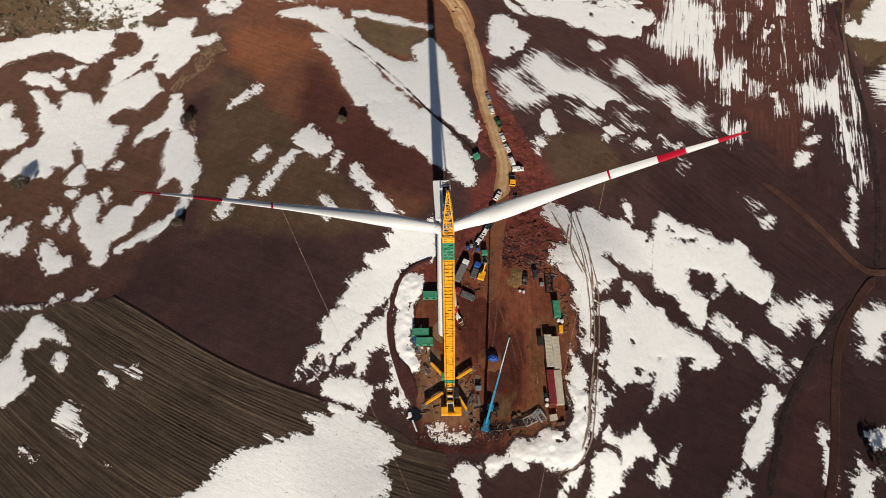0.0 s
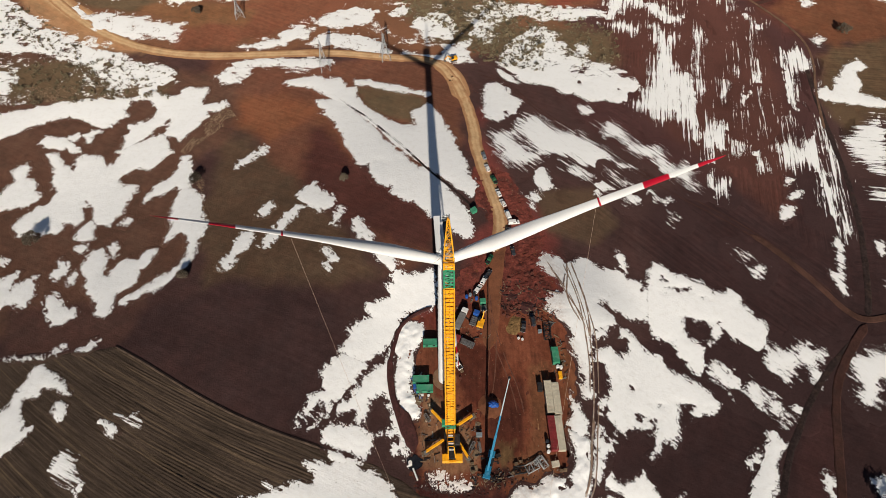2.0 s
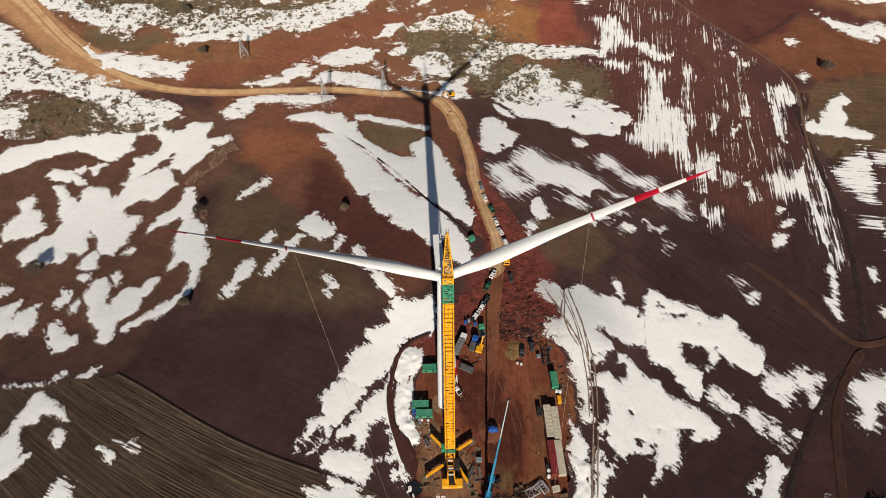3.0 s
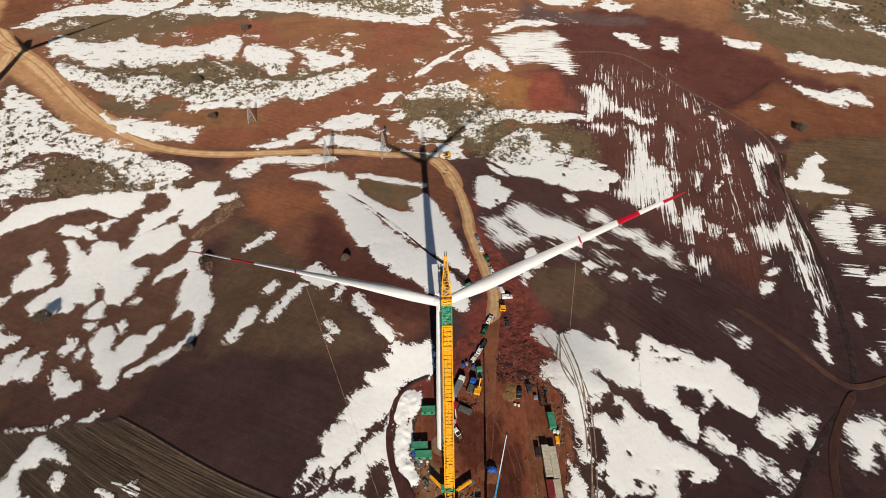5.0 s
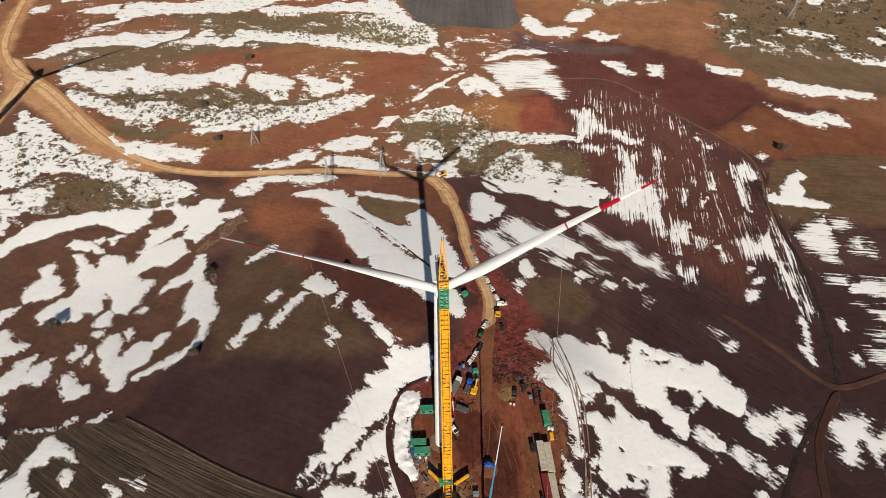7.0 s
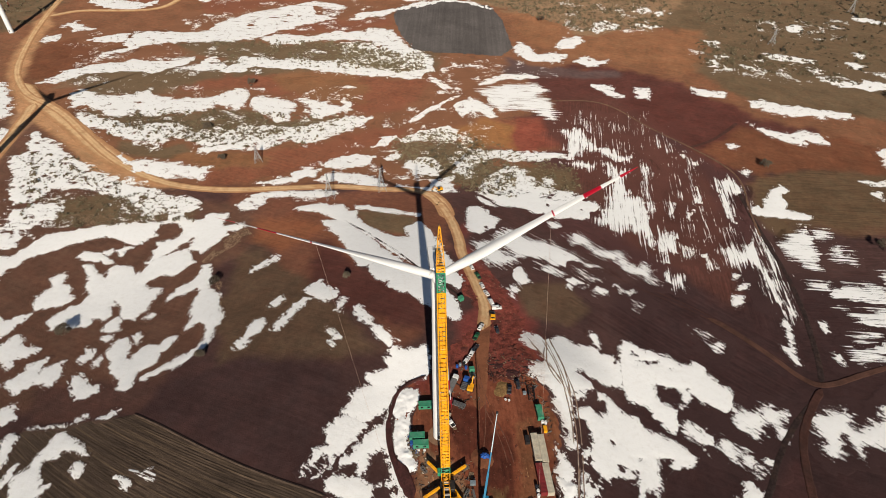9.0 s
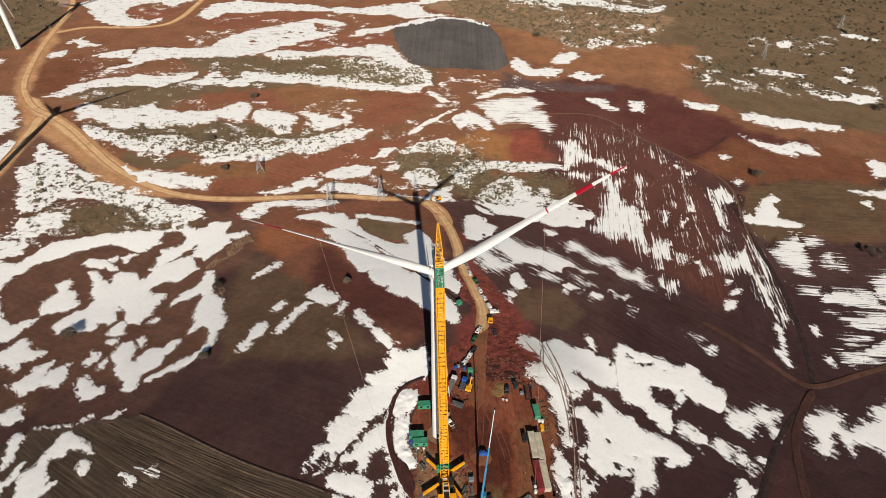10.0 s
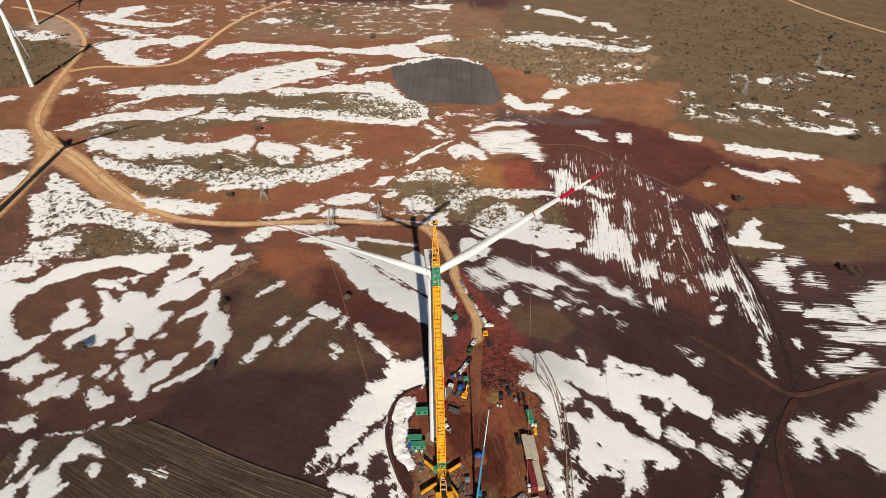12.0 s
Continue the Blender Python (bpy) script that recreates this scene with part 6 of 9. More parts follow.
snow_patch("soft", [(-70.9, 562.3), (-59.7, 585.9), (-34.1, 590.1), (-14.6, 606.4), (5.6, 620.7), (33.1, 626.3), (59.6, 616.7), (81.0, 595.3), (77.3, 591.5), (55.9, 612.7), (29.3, 620.0), (18.8, 611.9), (-1.4, 602.0), (-21.1, 590.1), (-40.1, 574.3), (-58.7, 566.4)])
snow_patch("soft", [(-0.3, 672.9), (11.0, 692.1), (22.6, 709.3), (45.3, 713.1), (60.3, 694.3), (50.8, 685.0), (28.9, 683.8), (14.0, 672.4)])
snow_patch("soft", [(-273.2, 379.5), (-264.9, 383.6), (-252.5, 375.1), (-238.5, 373.8), (-226.1, 377.0), (-218.7, 389.3), (-212.8, 377.9), (-192.9, 372.5), (-175.2, 375.0), (-163.0, 381.6), (-151.6, 394.3), (-138.0, 385.8), (-140.4, 374.2), (-143.4, 355.5), (-149.4, 362.5), (-159.1, 365.0), (-166.1, 357.0), (-177.6, 349.8), (-194.7, 348.5), (-204.1, 343.7), (-210.6, 350.5), (-215.9, 353.3), (-218.7, 342.7), (-226.0, 339.2), (-243.4, 351.4), (-254.7, 358.2), (-261.9, 354.5)])
snow_patch("soft", [(-260.2, 352.5), (-248.6, 342.7), (-238.4, 338.3), (-224.2, 334.3), (-208.7, 325.6), (-198.5, 333.1), (-186.4, 335.0), (-177.9, 327.9), (-177.4, 318.5), (-181.6, 304.9), (-189.5, 304.3), (-199.3, 309.7), (-212.0, 311.5), (-226.2, 322.5), (-236.9, 323.7), (-248.7, 332.7)])
snow_patch("scrub", [(-186.9, 336.9), (-172.2, 330.2), (-158.5, 326.4), (-151.3, 331.8), (-142.0, 328.6), (-134.7, 335.0), (-121.5, 334.1), (-108.8, 337.0), (-95.5, 336.1), (-82.7, 341.0), (-69.9, 347.8), (-56.5, 352.7), (-40.4, 353.6), (-46.8, 342.4), (-55.3, 334.2), (-68.0, 326.8), (-75.9, 318.8), (-85.8, 311.8), (-96.9, 315.4), (-108.0, 305.7), (-115.6, 301.8), (-127.4, 299.2), (-143.6, 299.0), (-150.2, 292.7), (-156.5, 294.0), (-155.0, 304.2), (-169.3, 311.9), (-178.9, 316.6)])
snow_patch("soft", [(-82.5, 339.0), (-69.9, 347.8), (-56.5, 352.7), (-40.4, 353.6), (-46.8, 342.4), (-55.3, 334.2), (-68.0, 326.8), (-75.9, 318.8), (-85.8, 311.8), (-84.2, 323.7)])
snow_patch("soft", [(-137.1, 381.3), (-128.2, 384.2), (-115.6, 379.4), (-100.5, 372.7), (-102.2, 358.7), (-103.1, 343.3), (-109.7, 342.8), (-120.6, 354.1), (-127.8, 356.7), (-135.0, 370.2)])
snow_patch("soft", [(-102.4, 380.4), (-94.4, 380.9), (-79.4, 374.2), (-67.3, 371.8), (-64.4, 364.5), (-68.3, 356.0), (-83.7, 349.8), (-90.4, 359.6), (-88.0, 367.1), (-95.8, 373.1)])
snow_patch("soft", [(-63.1, 366.7), (-62.5, 383.0), (-59.2, 377.7), (-55.0, 365.1), (-59.4, 360.7)])
snow_patch("soft", [(-207.8, 286.3), (-204.2, 289.0), (-197.7, 281.5), (-187.0, 283.8), (-176.8, 282.2), (-166.9, 281.3), (-155.9, 276.6), (-144.5, 277.2), (-145.9, 267.4), (-146.5, 262.3), (-157.1, 266.8), (-169.5, 264.0), (-181.1, 265.4), (-189.6, 268.4), (-199.9, 276.7)])
snow_patch("soft", [(-339.8, 393.6), (-329.7, 391.7), (-317.3, 371.1), (-304.6, 349.9), (-301.7, 339.6), (-304.8, 329.4), (-315.3, 333.9), (-328.5, 328.4), (-360.7, 386.6)])
snow_patch("soft", [(-109.9, 259.9), (-101.0, 263.9), (-90.1, 268.8), (-87.1, 275.3), (-81.6, 278.8), (-72.4, 278.4), (-74.6, 270.1), (-82.1, 267.5), (-89.1, 261.9), (-100.3, 259.4)])
snow_patch("soft", [(-77.0, 283.9), (-66.6, 289.5), (-60.9, 295.0), (-48.8, 300.9), (-35.2, 299.9), (-37.7, 288.5), (-43.5, 282.2), (-55.5, 279.1), (-63.8, 281.3)])
snow_patch("soft", [(-73.8, 263.8), (-67.0, 272.9), (-57.2, 274.9), (-43.0, 273.7), (-32.8, 269.0), (-24.5, 259.1), (-34.3, 257.3), (-46.2, 260.3), (-58.2, 263.3)])
snow_patch("soft", [(-21.4, 260.9), (-10.7, 257.7), (1.1, 257.9), (3.4, 268.2), (11.5, 266.6), (17.4, 264.2), (18.7, 253.2), (8.7, 251.3), (-6.9, 253.6), (-18.6, 255.9)])
snow_patch("soft", [(-113.3, 229.8), (-116.5, 236.5), (-112.4, 243.4), (-104.1, 249.0), (-91.4, 252.0), (-78.2, 252.0), (-62.9, 252.0), (-56.9, 248.9), (-65.9, 244.2), (-76.7, 241.4), (-86.8, 246.0), (-97.8, 244.7), (-102.4, 239.8), (-104.8, 232.9)])
snow_patch("soft", [(-10.1, 349.0), (-0.4, 364.2), (12.2, 378.0), (25.2, 390.1), (30.4, 392.4), (19.7, 380.2), (4.4, 364.3), (-5.4, 352.0)])
snow_patch("soft", [(26.9, 378.1), (34.9, 385.7), (40.4, 391.2), (47.1, 382.4), (55.6, 369.4), (56.9, 359.1), (51.7, 356.2), (45.3, 364.4), (38.1, 364.4), (31.5, 354.4), (27.1, 359.4), (27.3, 369.7)])
snow_patch("flat", [(46.5, 402.7), (62.6, 408.4), (78.7, 411.9), (100.0, 414.0), (105.8, 401.9), (96.0, 390.6), (105.2, 384.8), (105.1, 363.2), (103.1, 348.0), (95.4, 358.3), (89.5, 366.7), (77.9, 371.2), (62.3, 364.1), (54.3, 380.1), (50.5, 391.2)])
snow_patch("soft", [(50.2, 414.5), (64.7, 426.8), (76.2, 433.1), (92.4, 432.9), (110.2, 426.3), (96.4, 424.0), (75.1, 424.2), (58.0, 414.5)])
snow_patch("soft", [(7.5, 429.4), (14.0, 420.6), (21.3, 410.9), (23.6, 405.0), (18.4, 405.0), (10.1, 414.5)])
snow_patch("crumbs", [(0.4, 396.7), (34.6, 453.4), (63.0, 460.2), (77.1, 439.6), (52.2, 408.5), (30.3, 391.3)])
snow_patch("scrub", [(-19.2, 324.9), (-5.7, 334.7), (8.2, 339.7), (20.0, 344.6), (25.7, 325.7), (20.6, 316.6), (7.6, 322.8), (-5.9, 318.9), (-17.0, 315.8)])
snow_patch("soft", [(5.8, 336.8), (20.0, 344.6), (25.9, 327.6), (20.9, 321.1), (12.3, 328.4)])
snow_patch("soft", [(29.2, 312.0), (37.6, 307.5), (46.7, 310.0), (59.6, 307.1), (72.2, 302.3), (85.6, 303.7), (101.0, 303.2), (101.1, 297.1), (84.1, 295.0), (71.5, 297.9), (58.8, 300.9), (45.8, 301.2), (35.0, 303.1)])
snow_patch("scrub", [(-38.6, 310.4), (-28.2, 327.3), (-19.3, 329.5), (-23.5, 315.6), (-27.8, 309.1)])
snow_patch("soft", [(-12.7, 285.1), (-6.3, 292.2), (2.1, 289.8), (8.0, 281.2), (9.7, 272.6), (-0.4, 275.0), (-8.6, 278.3)])
snow_patch("soft", [(-29.6, 297.5), (-19.1, 302.3), (-15.6, 300.7), (-21.1, 291.7), (-27.4, 293.2)])
snow_patch("soft", [(116.5, 683.1), (125.6, 694.7), (141.5, 701.0), (161.4, 707.0), (173.5, 711.2), (182.2, 698.0), (200.7, 696.7), (220.0, 683.2), (236.9, 663.5), (255.9, 653.4), (273.2, 639.4), (300.2, 655.6), (289.4, 634.3), (269.8, 628.9), (243.8, 636.6), (220.3, 655.4), (192.8, 661.6), (176.4, 669.5), (171.4, 662.9), (172.5, 640.5), (160.8, 645.5), (153.5, 664.1), (135.7, 665.2), (118.5, 671.0)])
snow_patch("soft", [(184.2, 818.7), (197.9, 836.8), (220.4, 821.6), (231.3, 795.7), (244.6, 782.6), (250.1, 788.1), (237.6, 754.4), (234.5, 774.6), (218.4, 793.7), (195.3, 801.9)])
snow_patch("soft", [(170.6, 853.0), (180.3, 858.8), (181.0, 838.5), (172.1, 836.1)])
snow_patch("rag", [(254.8, 758.7), (274.5, 757.3), (276.1, 735.3), (273.9, 714.5), (267.0, 717.5), (265.2, 738.7), (252.0, 742.3)])
snow_patch("rag", [(88.4, 481.5), (97.5, 504.4), (104.7, 493.3), (110.2, 473.8), (122.5, 478.0), (136.1, 473.3), (130.3, 459.2), (113.2, 458.1), (99.4, 459.7), (95.3, 469.7)])
snow_patch("rag", [(141.6, 459.0), (155.2, 468.7), (164.2, 458.7), (173.4, 461.3), (168.1, 451.7), (153.5, 449.3)])
snow_patch("rag", [(131.8, 495.8), (146.8, 511.1), (159.6, 513.9), (160.1, 502.8), (148.8, 492.3), (136.1, 488.1)])
snow_patch("scrub", [(172.6, 529.9), (182.2, 551.9), (195.0, 556.7), (205.9, 549.3), (207.6, 532.2), (195.1, 532.6), (180.2, 523.1)])
snow_patch("rag", [(234.5, 580.8), (252.4, 595.3), (251.0, 580.1), (239.4, 575.0)])
snow_patch("rag", [(255.1, 576.3), (265.5, 581.5), (257.3, 568.8)])
snow_patch("rag", [(227.2, 545.1), (236.7, 544.8), (248.3, 541.0), (238.0, 532.9)])
snow_patch("soft", [(275.8, 379.7), (287.2, 381.8), (297.1, 375.1), (315.7, 370.5), (328.9, 366.1), (349.4, 358.5), (344.9, 353.4), (322.2, 353.7), (309.2, 358.0), (294.0, 358.1), (282.7, 366.6), (274.9, 372.0)])
snow_patch("soft", [(258.3, 344.1), (268.4, 336.2), (282.1, 329.4), (296.7, 334.1), (311.1, 324.4), (307.9, 317.0), (298.8, 315.3), (292.7, 319.0), (285.0, 311.7), (274.6, 319.1), (264.7, 328.5)])
snow_patch("soft", [(233.8, 406.4), (242.2, 400.4), (259.4, 396.8), (255.1, 388.8), (240.9, 390.0), (233.0, 397.0)])
snow_patch("soft", [(330.0, 473.8), (341.1, 472.1), (358.3, 464.7), (371.9, 458.9), (366.6, 452.2), (348.4, 456.7), (330.7, 462.6)])
snow_patch("rag", [(356.4, 425.4), (369.4, 420.1), (390.1, 412.4), (397.1, 419.5), (414.5, 409.4), (406.3, 402.5), (390.0, 398.2), (381.2, 406.6), (364.0, 410.6), (358.2, 420.4)])
snow_patch("rag", [(297.4, 449.7), (305.4, 445.5), (306.4, 439.0), (297.4, 440.4)])
snow_patch("rag", [(280.5, 507.6), (292.7, 499.6), (290.9, 487.7), (283.1, 490.8)])
snow_patch("rag", [(268.5, 461.0), (278.4, 456.7), (273.0, 446.1), (266.7, 448.9)])
snow_patch("rag", [(381.8, 536.8), (399.5, 539.5), (389.4, 523.5), (380.5, 523.7)])
snow_patch("soft", [(147.6, 413.4), (162.0, 407.1), (167.7, 389.5), (159.9, 389.6), (152.6, 401.3)])
snow_patch("soft", [(184.6, 404.5), (194.1, 404.4), (189.2, 387.0), (181.4, 387.1)])
snow_patch("soft", [(468.9, 561.0), (496.9, 540.9), (491.5, 534.4), (465.3, 552.4)])
snow_patch("rag", [(417.5, 474.3), (428.2, 469.7), (418.2, 463.1)])
snow_patch("rag", [(402.1, 452.7), (411.8, 447.1), (404.9, 439.4), (398.0, 443.5)])
snow_patch("plough", [(25.2, 193.7), (30.9, 194.6), (35.8, 193.7), (37.4, 198.1), (39.9, 201.3), (44.6, 205.2), (47.9, 208.9), (52.0, 206.6), (56.0, 203.9), (58.5, 201.2), (62.5, 198.1), (67.8, 195.7), (73.2, 192.9), (78.3, 189.3), (83.1, 183.9), (86.5, 179.6), (90.1, 176.2), (92.5, 174.2), (88.8, 172.4), (84.2, 174.6), (80.6, 178.0), (77.3, 175.1), (75.3, 171.3), (71.3, 172.4), (67.5, 174.2), (63.6, 176.5), (59.7, 178.0), (55.6, 178.4), (49.9, 177.0), (47.1, 176.0), (43.9, 171.9), (39.8, 171.5), (35.6, 168.9), (31.7, 170.7), (30.3, 175.9), (27.4, 184.8)], hole=[(35.4, 194.5), (39.0, 191.9), (44.0, 185.9), (45.7, 181.3), (41.6, 184.0), (36.5, 188.8)])
snow_patch("plough", [(58.8, 175.6), (64.4, 172.5), (69.3, 168.6), (73.8, 165.4), (68.8, 165.3), (62.6, 169.4)])
snow_patch("plough", [(79.1, 172.3), (83.6, 171.3), (86.9, 166.5), (90.8, 162.7), (86.1, 162.3), (81.6, 166.5)])
snow_patch("plough", [(83.7, 204.3), (89.3, 204.6), (95.0, 198.3), (97.0, 192.1), (103.4, 189.4), (112.2, 188.6), (112.5, 183.8), (106.3, 180.6), (110.7, 177.9), (115.2, 175.3), (121.0, 177.3), (124.8, 172.9), (126.6, 173.0), (121.2, 167.3), (124.6, 162.1), (120.8, 160.9), (117.7, 167.1), (111.6, 169.5), (107.2, 177.7), (99.6, 181.9), (93.6, 185.7), (92.4, 195.0), (85.4, 195.8)])
snow_patch("rag", [(35.5, 256.4), (39.1, 262.5), (47.4, 266.8), (53.3, 262.0), (57.6, 257.2), (66.7, 253.6), (73.0, 253.8), (75.1, 245.8), (80.3, 238.9), (84.1, 243.7), (92.1, 245.0), (94.7, 241.8), (100.2, 246.6), (101.0, 242.0), (107.3, 242.2), (111.1, 237.8), (106.7, 231.0), (103.1, 228.6), (98.8, 221.8), (94.2, 221.6), (91.6, 223.7), (83.7, 221.9), (79.2, 221.7), (75.1, 225.0), (72.6, 228.5), (66.5, 228.1), (62.5, 232.5), (56.8, 235.5), (50.6, 235.2), (44.7, 237.2), (39.3, 245.7)])
snow_patch("rag", [(73.6, 218.7), (76.9, 217.1), (79.9, 213.0), (77.7, 210.7), (74.5, 212.6)])
snow_patch("soft", [(32.7, 247.3), (37.5, 242.2), (42.0, 237.1), (43.3, 234.3), (38.5, 235.5), (34.2, 242.5)])
snow_patch("soft", [(-19.3, 54.9), (-18.3, 54.1), (-16.3, 47.4), (-14.6, 42.5), (-13.7, 36.5), (-15.0, 36.1), (-16.6, 42.1), (-17.9, 48.4)])
snow_patch("heap", [(-12.5, 34.5), (-11.3, 34.9), (-11.1, 33.2), (-12.1, 32.7)])
snow_patch("scrub", [(31.8, 255.9), (36.9, 268.7), (49.1, 281.7), (61.1, 289.4), (69.1, 278.9), (76.0, 263.7), (87.8, 256.3), (104.0, 246.8), (84.0, 237.4), (59.8, 244.0), (39.7, 245.0)])
snow_patch("scrub", [(-14.4, 294.1), (0.9, 302.6), (14.1, 286.8), (6.8, 273.5), (-7.7, 275.8), (-15.7, 283.4)])
snow_patch("scrub", [(20.0, 294.9), (32.1, 289.6), (35.0, 276.5), (26.4, 268.6), (18.9, 276.3)])
snow_patch("crumbs", [(-238.8, 564.6), (-174.9, 611.3), (-111.5, 626.2), (-105.8, 574.5), (-162.0, 542.6), (-231.8, 519.0)])
snow_patch("soft", [(45.1, 56.5), (46.1, 54.0), (47.8, 50.4), (49.9, 47.6), (50.1, 42.0), (48.6, 35.8), (43.9, 35.8), (43.6, 40.1), (42.5, 45.6), (45.1, 47.9), (46.0, 50.8)])
snow_patch("scrub", [(-271.9, 315.1), (-257.2, 305.1), (-237.9, 289.2), (-217.3, 271.7), (-198.1, 259.7), (-219.3, 261.6), (-243.0, 276.0), (-258.9, 287.8), (-264.8, 284.2), (-269.5, 300.8)])
snow_patch("scrub", [(-206.0, 522.0), (-188.9, 549.5), (-165.3, 579.2), (-112.7, 605.5), (-105.2, 561.2), (-143.1, 535.4), (-179.7, 507.7)])
snow_patch("heap", [(-5.7, 30.0), (-3.9, 29.0), (-1.6, 27.9), (2.6, 27.1), (6.8, 27.8), (8.7, 26.7), (7.9, 25.1), (2.9, 24.8), (-2.0, 25.2), (-4.7, 26.8)])


# ---- shapes for things ----
WHITE = material("white_coating", (0.8, 0.8, 0.795), 0.35, vary=0.03, scale=0.15, grain=2, dirt=(0.73, 0.73, 0.72))
RED_PAINT = material("red_paint", (0.42, 0.006, 0.024), 0.4, vary=0.08)
YELLOW = material("crane_yellow", (0.9, 0.4, 0.014), 0.45, vary=0.12, scale=0.8, dirt=(0.62, 0.27, 0.02))
GREEN = material("crane_green", (0.03, 0.26, 0.13), 0.45, vary=0.15, scale=0.8, dirt=(0.1, 0.3, 0.2))
GREEN_BOX = material("green_container_paint", (0.05, 0.25, 0.145), 0.5, vary=0.12, scale=0.7, dirt=(0.13, 0.28, 0.2))
BLUE = material("blue_crane_paint", (0.018, 0.17, 0.31), 0.4, vary=0.1, scale=0.8, dirt=(0.1, 0.3, 0.45))
MACHINE_BLUE = material("machine_paint", (0.1, 0.15, 0.24), 0.5, vary=0.2, dirt=(0.05, 0.06, 0.08))
SANDY = material("sandy_earth", (0.2, 0.12, 0.052), 0.95, vary=0.4, scale=0.5, grain=2, bump=0.15, dirt=(0.12, 0.06, 0.03), spec=0.15)
PIPE_STEEL = material("dull_pipe_steel", (0.42, 0.42, 0.42), 0.5, 0.3, vary=0.25, dirt=(0.22, 0.17, 0.13))
PALE_STEEL = material("pale_steel", (0.35, 0.42, 0.46), 0.4, 0.5, vary=0.15)
BLACK = material("black_steel", (0.02, 0.02, 0.022), 0.5, vary=0.3, scale=1.5, dirt=(0.06, 0.045, 0.035))
RUBBER = material("tyre_rubber", (0.018, 0.018, 0.018), 0.85, vary=0.3, scale=4)
STEEL = material("worn_steel", (0.25, 0.24, 0.23), 0.5, 0.6, vary=0.25, dirt=(0.16, 0.09, 0.06))
GLASS = material("dark_glass", (0.015, 0.02, 0.025), 0.06, vary=0.1, spec=0.6)
CREAM = material("cream_container_paint", (0.52, 0.47, 0.37), 0.5, vary=0.18, scale=0.6, dirt=(0.45, 0.36, 0.26))
MAROON = material("maroon_container_paint", (0.2, 0.028, 0.03), 0.5, vary=0.2, scale=0.6, dirt=(0.14, 0.05, 0.04))
GREY_TARP = material("grey_tarpaulin", (0.17, 0.165, 0.165), 0.7, vary=0.2, scale=0.6, dirt=(0.17, 0.15, 0.13))
CAR_WHITE = material("white_car_paint", (0.75, 0.75, 0.74), 0.25, vary=0.05, dirt=(0.55, 0.48, 0.42))
CAR_DARK = material("dark_car_paint", (0.03, 0.035, 0.045), 0.25, vary=0.1, dirt=(0.1, 0.07, 0.05))
CAR_GREEN = material("green_car_paint", (0.02, 0.11, 0.05), 0.3, vary=0.1, dirt=(0.06, 0.1, 0.06))
CAR_SILVER = material("silver_car_paint", (0.3, 0.33, 0.37), 0.3, 0.4, vary=0.1, dirt=(0.25, 0.2, 0.17))
CAR_BLUE = material("blue_truck_paint", (0.02, 0.09, 0.36), 0.35, vary=0.1, dirt=(0.08, 0.1, 0.2))
GRAVEL_DUST = material("dusty_concrete", (0.2, 0.115, 0.07), 0.95, vary=0.25, scale=0.6, bump=0.02, dirt=(0.15, 0.075, 0.045))
TIMBER = material("weathered_timber", (0.2, 0.135, 0.085), 0.85, vary=0.3, scale=1.5, dirt=(0.17, 0.12, 0.08))
ROPE = material("pale_rope", (0.5, 0.36, 0.28), 0.8, vary=0.1)
BARK = material("tree_bark", (0.085, 0.06, 0.045), 0.9, vary=0.25, scale=2, bump=0.03)
TWIG = material("dry_leaves", (0.115, 0.09, 0.065), 0.9, vary=0.35, scale=0.6)
SHRUB = material("winter_scrub", (0.15, 0.118, 0.072), 0.9, vary=0.4, scale=0.25)
DARK_SHRUB = material("dark_thorn", (0.068, 0.057, 0.038), 0.9, vary=0.35, scale=0.3)
STONE = material("field_stone", (0.19, 0.125, 0.08), 0.9, vary=0.3, scale=0.3, bump=0.05)
DARK_CLOD = material("wet_clods", (0.05, 0.022, 0.018), 0.9, vary=0.35, scale=0.3)
CLOD = material("red_clods", (0.11, 0.034, 0.024), 0.95, vary=0.35, scale=0.3)
LAMP_GLASS = material("lamp_glass", (0.6, 0.6, 0.58), 0.15, vary=0.05)


def box(bm, size, m=None, taper=1.0, mat=0):
    """A box on its middle with an optional narrower top."""
    sx, sy, sz = size[0] / 2, size[1] / 2, size[2] / 2
    m = m or Matrix()
    v = [bm.verts.new(m @ Vector((x * (taper if z > 0 else 1), y * (taper if z > 0 else 1), z))) for z in (-sz, sz) for x, y in ((-sx, -sy), (sx, -sy), (sx, sy), (-sx, sy))]
    for f in ((3, 2, 1, 0), (4, 5, 6, 7), (0, 1, 5, 4), (1, 2, 6, 5), (2, 3, 7, 6), (3, 0, 4, 7)):
        bm.faces.new([v[i] for i in f]).material_index = mat


def rod(bm, p, q, r, r2=None, seg=6, mat=0, caps=True):
    """A round bar from p to q."""
    p, q = Vector(p), Vector(q)
    turn = (q - p).to_track_quat("Z", "Y").to_matrix()
    rings = []
    for c, k in ((p, r), (q, r if r2 is None else r2)):
        rings.append([bm.verts.new(c + turn @ Vector((math.cos(a) * k, math.sin(a) * k, 0))) for a in (2 * math.pi * i / seg for i in range(seg))])
    for i in range(seg):
        bm.faces.new((rings[0][i], rings[0][(i + 1) % seg], rings[1][(i + 1) % seg], rings[1][i])).material_index = mat
    if caps:
        bm.faces.new(rings[0][::-1]).material_index = mat
        bm.faces.new(rings[1]).material_index = mat


